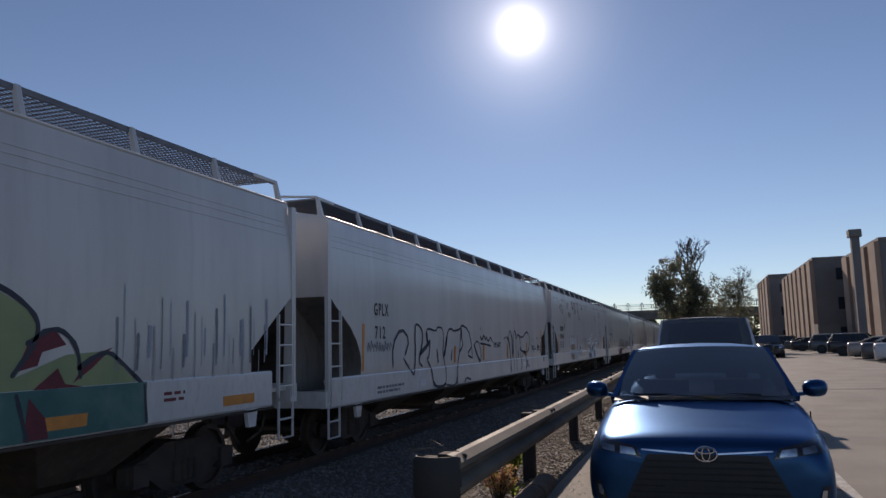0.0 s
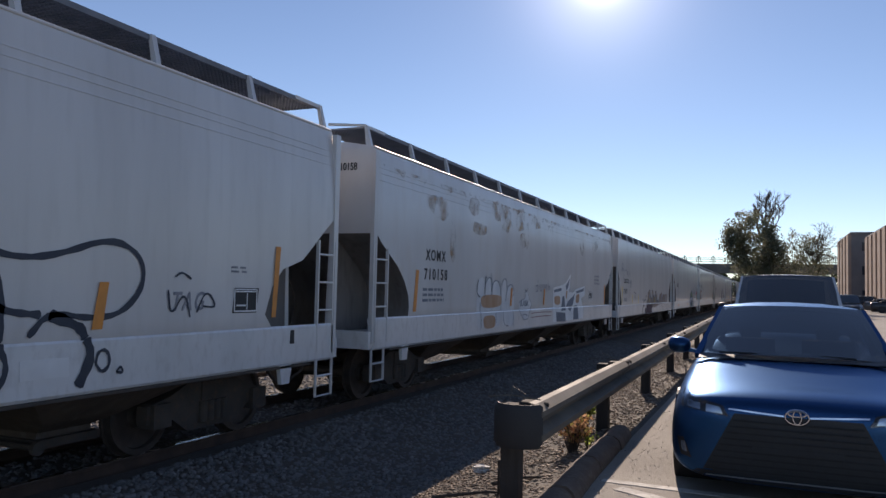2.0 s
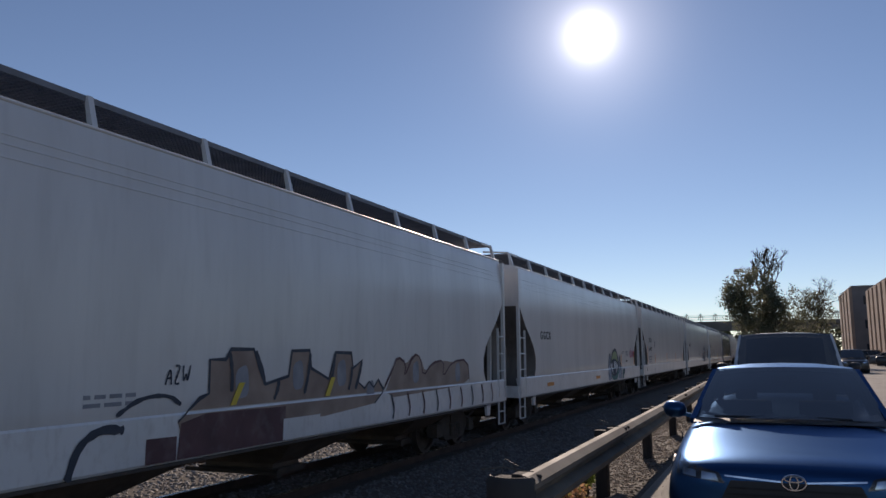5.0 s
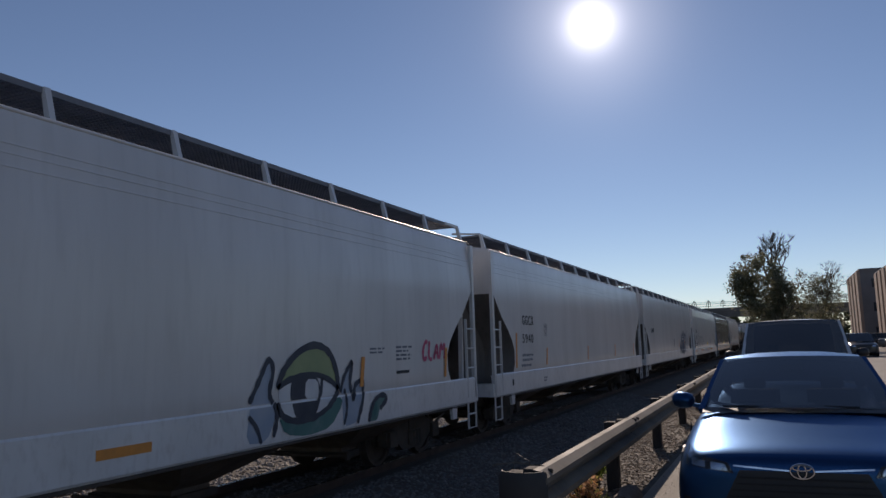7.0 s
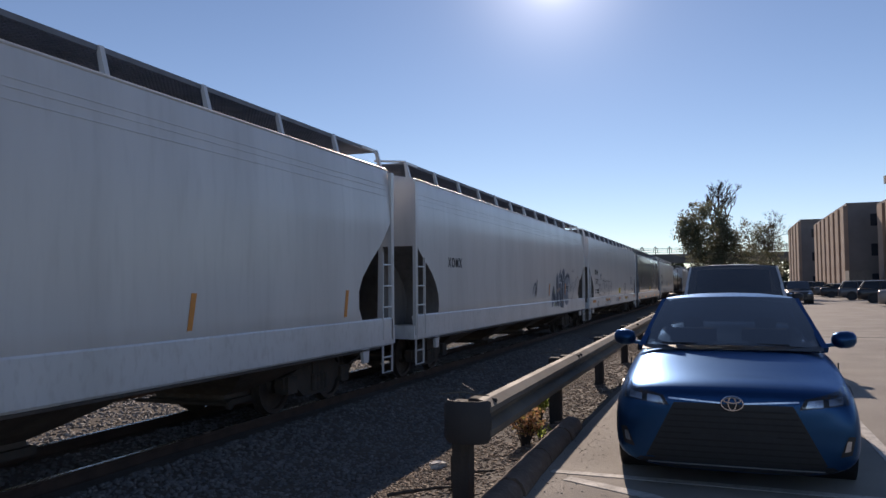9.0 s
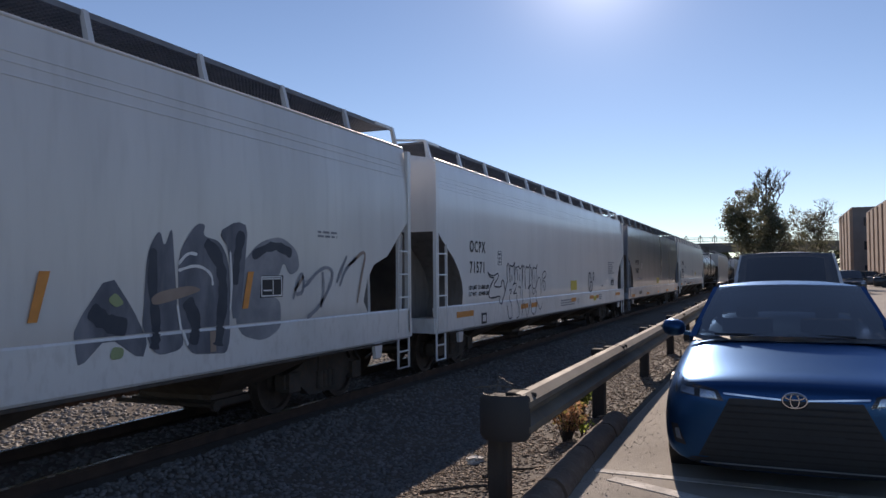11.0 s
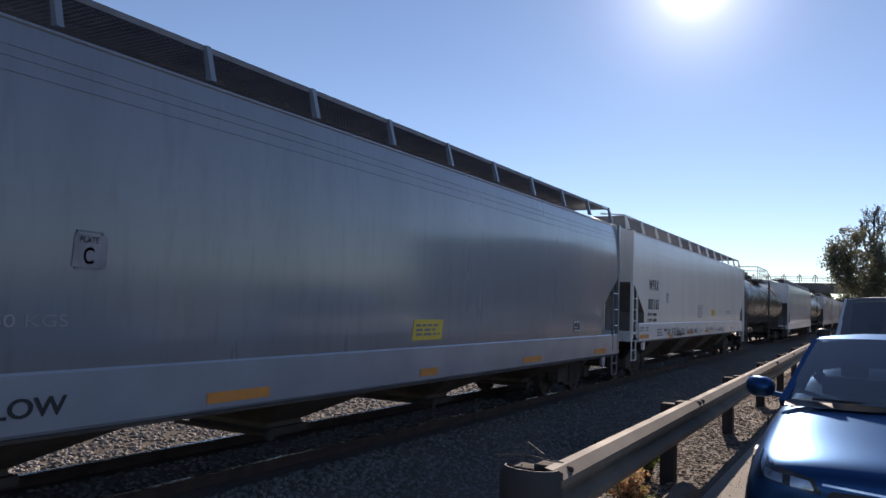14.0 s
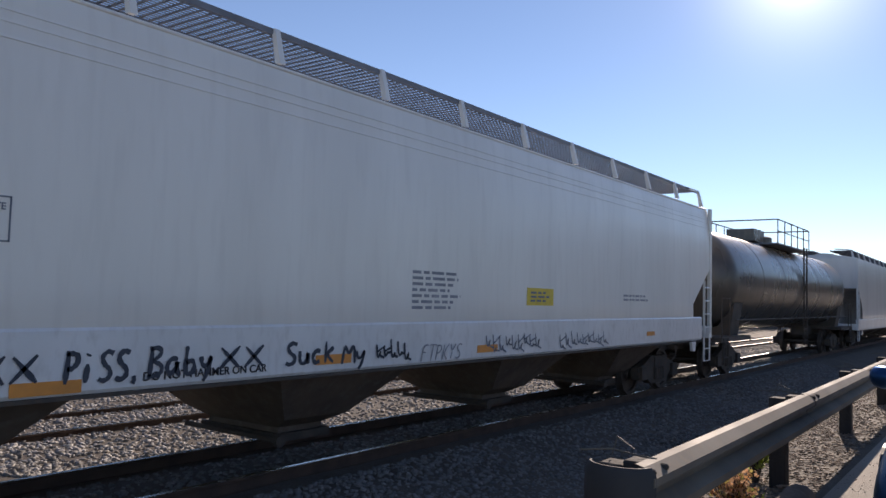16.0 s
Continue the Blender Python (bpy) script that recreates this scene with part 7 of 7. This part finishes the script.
    if detail:
        gr = patch([(-0.66 * k, 0.2), (0.66 * k, 0.2), (0.42 * k, 0.665), (-0.42 * k, 0.665)], PLASTIC, "grille", 0.004, 14, 8, "large black trapezoid grille")
        for i in range(9):
            z = 0.25 + i * 0.045
            h = (0.66 - 0.24 * (z - 0.2) / 0.465 - 0.02) * k
            patch([(-h, z), (h, z), (h, z + 0.012), (-h, z + 0.012)], RUBBER, "grille_slat", 0.018, 14, 1, parent=gr)
        patch([(-0.78 * k, 0.165), (0.78 * k, 0.165), (0.68 * k, 0.235), (-0.68 * k, 0.235)], PLASTIC, "lower_valance", 0.006, 16, 3, "black lower valance")
        patch([(-0.3 * k, 0.4), (0.3 * k, 0.4), (0.3 * k, 0.44), (-0.3 * k, 0.44)], PLASTIC, "plate_holder", 0.022, 8, 1)
        patch([(-0.62 * k, 0.195), (0.62 * k, 0.195), (0.62 * k, 0.207), (-0.62 * k, 0.207)], CHROME, "lower_trim", 0.01, 14, 1)
        for s in (1, -1):
            f = lambda *q: [(s * x * k, z) for x, z in q]
            hl = patch(f((0.46, 0.64), (0.84, 0.69), (0.845, 0.79), (0.5, 0.715)), PLASTIC, "headlamp", 0.004, 8, 4, "swept-back headlamp")
            patch(f((0.5, 0.655), (0.62, 0.665), (0.62, 0.72), (0.52, 0.705)), LENSM, "lamp_reflector", 0.012, 4, 3, "", hl)
            patch(f((0.66, 0.675), (0.76, 0.69), (0.76, 0.735), (0.66, 0.72)), LENSM, "lamp_reflector", 0.012, 4, 3, "", hl)
            patch(f((0.455, 0.635), (0.85, 0.685), (0.85, 0.795), (0.49, 0.72)), CLEAR, "lamp_cover", 0.02, 8, 4, "", hl)
            patch(f((0.08, 0.665), (0.46, 0.69), (0.46, 0.702), (0.08, 0.677)), CHROME, "grille_bar", 0.012, 8, 1, "thin chrome bar")
            patch(f((0.72, 0.31), (0.8, 0.33), (0.83, 0.46), (0.78, 0.46)), PLASTIC, "fog_recess", 0.006, 4, 4)
            patch(f((0.75, 0.35), (0.79, 0.36), (0.8, 0.43), (0.77, 0.43)), LENSM, "fog_lamp", 0.012, 3, 3, "small lit fog lamp")
        y0 = tree.ray_cast(Vector((0, -3, 0.672)), Vector((0, 1, 0)))[0].y - 0.022
        em = Geo()
        for a, b, ox, oz in ((0.078, 0.052, 0, 0), (0.028, 0.048, 0, 0.0), (0.06, 0.019, 0, 0.024)):
            em.tube([(ox + a * math.cos(t), y0 - 0.004, 0.672 + oz + b * math.sin(t)) for t in (2 * math.pi * j / 28 for j in range(29))], 0.007, 6)
        part("emblem", em, CHROME, car, "chrome oval emblem", 60)
        wp = Geo()
        for x0, x1 in ((-0.6, -0.12), (-0.02, 0.5)):
            wp.tube([(x0, cy - 0.04, cowl + 0.025), ((x0 + x1) / 2, cy - 0.1, cowl + 0.03), (x1, cy - 0.09, cowl + 0.02)], 0.009, 5)
        part("wiper", wp, PLASTIC, car)
        part("cowl_panel", Geo().prism([(cy - 0.16, cowl - 0.02), (cy - 0.02, cowl + 0.012), (cy + 0.02, cowl - 0.02)], "x", -hw0, hw0), PLASTIC, car)
        part("inner_mirror", Geo().box(-0.11, 0.11, ry0 - 0.12, ry0 - 0.1, rz - 0.17, rz - 0.11), PLASTIC, car)
    else:
        zz = nose - 0.05
        patch([(-0.4 * k, zz - 0.3), (0.4 * k, zz - 0.3), (0.45 * k, zz), (-0.45 * k, zz)], PLASTIC, "grille", 0.006)
        for s in (1, -1):
            patch([(s * 0.5 * k, zz - 0.06), (s * 0.8 * k, zz - 0.04), (s * 0.8 * k, zz + 0.08), (s * 0.52 * k, zz + 0.03)], LENSM, "headlamp", 0.008, 4, 3)
            patch([(s * 0.5 * k, deck - 0.35), (s * 0.75 * k, deck - 0.35), (s * 0.75 * k, deck - 0.2), (s * 0.5 * k, deck - 0.2)], MAROON, "tail_lamp", 0.008, 4, 3, tail=True)
        patch([(-0.6 * k, 0.3), (0.6 * k, 0.3), (0.6 * k, 0.42), (-0.6 * k, 0.42)], PLASTIC, "rear_bumper", 0.008, 6, 2, tail=True)
    return car


SEDAN = dict(L=4.85, W=1.82, hood=0.86, cowl=0.99, belt=0.93, deck=1.08, cowl_y=1.42, roof_y0=2.15, roof_y1=3.35, tail_y=4.1, roof=1.47, tumble=0.67)
PICKUP = dict(L=5.9, W=2.08, hood=1.16, cowl=1.24, belt=1.2, deck=1.28, nose=1.02, clear=0.32, cowl_y=1.65, roof_y0=2.3, roof_y1=3.9, tail_y=4.2, roof=1.96, wheel=0.4, axle0=1.0, tumble=0.74, mirror=PLASTIC)
SUV = dict(L=4.7, W=1.9, hood=0.98, cowl=1.08, belt=1.05, deck=1.1, nose=0.84, clear=0.24, cowl_y=1.35, roof_y0=2.0, roof_y1=4.2, tail_y=4.5, roof=1.72, wheel=0.36, tumble=0.68)


def build_vehicles():
    v = vehicle("sedan", "metallic blue sedan parked by the guardrail", "car", BLUEPAINT, SEDAN)
    v.matrix_world = pose(0.0, 6.1, 0)
    p = vehicle("pickup_truck", "white pickup truck parked behind the blue sedan", "truck", WHITEPAINT, PICKUP, False)
    p.matrix_world = pose(0.12, 13.8, 0)
    row = [("sedan", "white sedan parked across the lot", WHITEPAINT, SEDAN, 47.6), ("sedan", "dark grey sedan parked across the lot", GREYPAINT, SEDAN, 51.2), ("sedan", "champagne sedan parked across the lot", TANPAINT, SEDAN, 55.6), ("suv", "black utility vehicle parked across the lot", BLACKPAINT, SUV, 65.0),
           ("suv", "dark grey utility vehicle parked across the lot", GREYPAINT, SUV, 75.5), ("sedan", "black sedan parked across the lot", BLACKPAINT, SEDAN, 88.0), ("sedan", "grey sedan parked across the lot", GREYPAINT, SEDAN, 94.5), ("suv", "black utility vehicle far across the lot", BLACKPAINT, SUV, 112.0)]
    for nm, lab, paint, d, y in row:
        c = vehicle(nm, lab, "car", paint, d, False, "cars parked across the lot")
        c.matrix_world = pose(14.0, y, 0, 0, 0, 80)
    for nm, lab, paint, d, x, y in (("suv", "black utility vehicle beyond the white pickup", BLACKPAINT, SUV, 5.1, 62.0), ("suv", "dark utility vehicle beyond the white pickup", GREYPAINT, SUV, 5.4, 78.0)):
        c = vehicle(nm, lab, "car", paint, d, False, "cars parked across the lot")
        c.matrix_world = pose(x, y, 0)


# ---- buildings, bridge, trees ----
def block(name, label, x0, x1, y0, y1, h, wall, piers, storeys=3, pier_mat=PIER_BRICK):
    """A brick block; the face toward -x has piers with windows between."""
    b = thing(name, label, "building")
    part("wall", Geo().box(x0, x1, y0, y1, -0.1, h), wall, b)
    part("parapet", Geo().box(x0 - 0.15, x1 + 0.15, y0 - 0.15, y1 + 0.15, h, h + 0.35), wall, b)
    step = (y1 - y0) / piers
    wide = mesh_of("pier", Geo().box(-0.5, 0.0, -step * 0.3, step * 0.3, 0, h - 0.003), pier_mat)
    pane = mesh_of("window", Geo().box(-0.08, 0.02, -step * 0.15, step * 0.15, 0, h / storeys * 0.55), WINDOW)
    sill = mesh_of("sill", Geo().box(-0.14, 0.0, -step * 0.17, step * 0.17, -0.12, 0.0), CONCRETE)
    for i in range(piers):
        p = part("pier", wide, pier_mat, b)
        p.location = (x0, y0 + step * (i + 0.32), 0)
        for s in range(storeys):
            w = part("window", pane, WINDOW, b)
            w.location = (x0, y0 + step * (i + 0.81), h / storeys * (s + 0.25))
            q = part("sill", sill, CONCRETE, w)
    for s in range(storeys):
        for k in range(3):
            x = x0 + (x1 - x0) * (k + 0.7) / 4
            part("window", Geo().box(x - 0.6, x + 0.6, y0 - 0.06, y0 + 0.02, h / storeys * (s + 0.3), h / storeys * (s + 0.3) + 1.5), WINDOW, b)
    return b


def build_buildings():
    block("brick_building", "brick building with tan piers along the lot", 14.5, 32, 107, 143, 11.1, DARKBRICK, 7)
    block("brick_building", "far brick building with tan piers", 13.0, 26, 152, 178, 12.6, DARKBRICK, 4)
    b = block("brick_building", "dark brick building beside the tall chimney", 17.4, 40, 84, 104, 10.6, DARKBRICK, 4)
    part("rooftop_plant", Geo().box(20, 24, 88, 94, 10.9, 12.0), DARKBRICK, b)
    c = thing("chimney", "tall square brick chimney with a wider cap", "chimney")
    part("stack", Geo().box(14.32, 15.02, 80.5, 81.2, -0.1, 10.75), DARKBRICK, c)
    part("cap", Geo().box(14.12, 15.22, 80.3, 81.4, 10.75, 11.45), CONCRETE, c)
    s = solid("storage_box", Geo().box(13.2, 15.5, 98, 101, 0, 2.9), CONCRETE, "pale grey storage box by the brick wall", "storage box")


def build_bridge():
    b = thing("road_bridge", "concrete road bridge with a curved-top fence over the tracks", "bridge")
    y0, y1, top = 190.0, 200.0, 8.3
    part("deck", Geo().box(-90, 60, y0, y1, top - 0.5, top), CONCRETE, b)
    part("girder", Geo().box(-90, 60, y0 + 0.4, y0 + 0.9, top - 1.7, top - 0.5).box(-90, 60, y1 - 0.9, y1 - 0.4, top - 1.7, top - 0.5), CONCRETE, b)
    part("parapet", Geo().box(-90, 60, y0 - 0.1, y0 + 0.2, top, top + 0.35), CONCRETE, b)
    for x in (-30, -16, 4, 22):
        part("pier", Geo().box(x - 0.6, x + 0.6, y0 + 1, y1 - 1, -1, top - 1.7), CONCRETE, b)
    post = Geo()
    post.tube([(0, 0, 0), (0, 0, 1.1), (0, 0.1, 1.5), (0, 0.45, 1.85)], 0.09, 6)
    post.tube([(-0.45, 0, 0.35), (-0.45, 0, 1.0), (-0.3, 0.1, 1.55), (0, 0.2, 1.95), (0.3, 0.1, 1.55), (0.45, 0, 1.0), (0.45, 0, 0.35)], 0.07, 6)
    pm = mesh_of("fence_post", post, FENCE)
    for i in range(40):
        p = part("fence_post", pm, FENCE, b)
        p.location = (-70 + i * 3.2, y0, top + 0.3)
    rails = Geo()
    for z in (0.5, 1.05, 1.4):
        rails.tube([(-75, y0, top + 0.3 + z), (55, y0, top + 0.3 + z)], 0.05, 6)
    part("fence_rail", rails, FENCE, b)


def leaf_cloud(spots, size, seed):
    """Small leaf quads round each (centre, radius, count)."""
    rng = np.random.default_rng(seed)
    vs = []
    for (x, y, z), r, k in spots:
        p = rng.normal(size=(k, 3))
        p = p / np.linalg.norm(p, axis=1)[:, None] * (r * rng.uniform(0.25, 1.0, (k, 1)) ** 0.6) + (x, y, z)
        u = rng.normal(size=(k, 3))
        u /= np.linalg.norm(u, axis=1)[:, None]
        w = np.cross(u, rng.normal(size=(k, 3)))
        w /= np.linalg.norm(w, axis=1)[:, None]
        s = size * rng.uniform(0.5, 1.3, (k, 1))
        vs.append(np.stack([p - u * s, p + w * s * 0.5, p + u * s, p - w * s * 0.5], 1))
    v = np.concatenate(vs).reshape(-1, 3)
    n = len(v) // 4
    return v.tolist(), np.arange(4 * n).reshape(n, 4).tolist()


def branches(g, p, d, length, r, depth, rng, tips, spread=0.55):
    q = p + d * length * 0.5 + Vector((rng.uniform(-1, 1), rng.uniform(-1, 1), rng.uniform(-0.3, 0.6))) * length * 0.07
    e = p + d * length
    g.tube([p, q, e], r, 6 if r > 0.08 else 4, r * 0.65)
    tips.append((e, depth))
    if depth:
        for _ in range(3 if depth > 1 else 4):
            n = (d + Vector((rng.uniform(-1, 1), rng.uniform(-1, 1), rng.uniform(-0.35, 0.75))) * spread).normalized()
            branches(g, p + d * length * rng.uniform(0.6, 1.0), n, length * rng.uniform(0.55, 0.8), max(r * 0.64, 0.012), depth - 1, rng, tips, spread)


def tree(label, x, y, h, seed, leafy, lean=0.0, spread=0.6, leaf=0.28, material=LEAF, depth=4, thin=1.0, count=26):
    t = thing("tree", label, "tree", pose(x, y, -0.1))
    rng, g, tips = random.Random(seed), Geo(), []
    branches(g, Vector((0, 0, 0)), Vector((lean, 0, 1)).normalized(), h * 0.3, 0.028 * h * thin, depth, rng, tips, spread)
    part("trunk", quick_mesh("trunk", g.v, g.f, BARK), BARK, t, "forked trunk and limbs")
    if leafy:
        spots = [(tuple(e), h * 0.065 * rng.uniform(0.6, 1.3), int(count * rng.uniform(0.5, 1.4))) for e, k in tips if k <= 2 and rng.random() < leafy]
        v, f = leaf_cloud(spots, leaf, seed)
        part("crown", quick_mesh("crown", v, f, material), material, t, "uneven dark green crown")
    return t


def crown(t, c, r, clumps, per, leaf, seed, low=0.0):
    """An uneven crown of leaf clumps filling an egg of radii r round c."""
    rng, spots = random.Random(seed), []
    for _ in range(clumps):
        d = Vector((rng.gauss(0, 1), rng.gauss(0, 1), rng.gauss(0, 1))).normalized() * rng.uniform(0.3, 1.0) ** 0.5
        bulge = 0.8 + 0.35 * noise.noise(d * 2.2 + Vector((seed, 0, 0)))
        p = (c[0] + d.x * r[0] * bulge, c[1] + d.y * r[1] * bulge, max(low, c[2] + d.z * r[2] * bulge))
        spots.append((p, rng.uniform(0.35, 0.85), int(per * rng.uniform(0.5, 1.3))))
    v, f = leaf_cloud(spots, leaf, seed)
    part("crown", quick_mesh("crown", v, f, LEAF), LEAF, t, "uneven dull green crown with gaps")


def build_trees():
    t = tree("dense evergreen tree before the road bridge", -0.9, 86, 8.6, 3, 0, 0.0, 0.6, thin=0.6)
    crown(t, (-0.7, 0, 6.6), (3.3, 3.0, 4.6), 185, 75, 0.13, 31, 1.2)
    crown(t, (-2.6, 0, 6.8), (1.8, 1.8, 2.6), 60, 70, 0.13, 32, 1.2)
    crown(t, (1.3, 0.5, 4.6), (2.2, 1.8, 3.2), 80, 60, 0.13, 33, 0.8)
    t = thing("tree", "bare tree rising behind the evergreen", "tree", pose(-0.6, 92, -0.1))
    rng, g, tips = random.Random(5), Geo(), []
    g.tube([(0, 0, 0), (0.1, 0, 4.5), (0.0, 0, 9.0)], 0.22, 8, 0.13)
    for lift, lean in ((7.4, -0.6), (7.8, 0.6), (8.4, -0.25), (8.8, 0.25), (9.0, 0.0)):
        branches(g, Vector((0.02, 0, lift)), Vector((lean, rng.uniform(-0.3, 0.3), 1)).normalized(), 1.75, 0.12, 5, rng, tips, 0.75)
    part("trunk", quick_mesh("trunk", g.v, g.f, BARK), BARK, t, "slender trunk with a round head of bare twigs")
    t = tree("nearly bare tree beside the evergreen", 3.5, 88, 11.5, 11, 0.0, 0.03, 0.85, 0.2, thin=0.35, depth=6)
    crown(t, (-0.2, 0, 4.8), (3.2, 2.2, 4.4), 240, 40, 0.1, 35, 0.8)
    for i, (x, y, h) in enumerate(((-21, 10, 8.5), (-23, 19, 9), (-20.5, 28, 8), (-22, 38, 9), (-24, 50, 10), (-21, 62, 9), (-23, 76, 10), (-22, 92, 10))):
        tree("shaggy evergreen tree beyond the tracks", x, y, h, 40 + i, 1.0, 0, 0.8, 0.42, HEDGE, 3, count=110)
    tree("bare tree beyond the tracks", -17, 46, 9.2, 21, 0, 0, 0.5, thin=0.6, depth=5)
    rng = random.Random(4)
    spots = []
    for i in range(800):                                  # low growth beyond the second track
        y = rng.uniform(-8, 130)
        spots.append(((rng.uniform(-27, -18), y, rng.uniform(0.0, 3.6)), rng.uniform(0.7, 1.6), 80))
    v, f = leaf_cloud(spots, 0.2, 71)
    solid("undergrowth", quick_mesh("undergrowth", v, f, HEDGE), HEDGE, "tangled green undergrowth beyond the tracks", "bushes", "stuff")
    spots = []
    for i in range(520):                                  # growth behind and beside the bridge
        x = rng.uniform(-70, 14)
        near = -13.5 < x < -2.5
        spots.append(((x, rng.uniform(330, 370) if near else rng.uniform(205, 230), rng.uniform(0.0, 9.5 if near else 6.2)), rng.uniform(1.6, 2.6), 60))
    v, f = leaf_cloud(spots, 0.45, 72)
    solid("hedge", quick_mesh("hedge", v, f, HEDGE), HEDGE, "dull green hedge before the road bridge", "bushes", "stuff")
    spots = []
    for i in range(500):                                  # far woods closing the horizon
        a = rng.uniform(-1.2, 1.2)
        spots.append(((420 * math.sin(a), 420 * math.cos(a), rng.uniform(0, 9)), rng.uniform(5, 9), 30))
    v, f = leaf_cloud(spots, 2.2, 73)
    solid("far_woods", quick_mesh("far_woods", v, f, HEDGE), HEDGE, "hazy far woods along the horizon", "woods", "stuff")


build_guardrail()
build_vehicles()
build_buildings()
build_bridge()
build_trees()
build_stops()
build_verge()
build_lines()
build_stones()

motions()
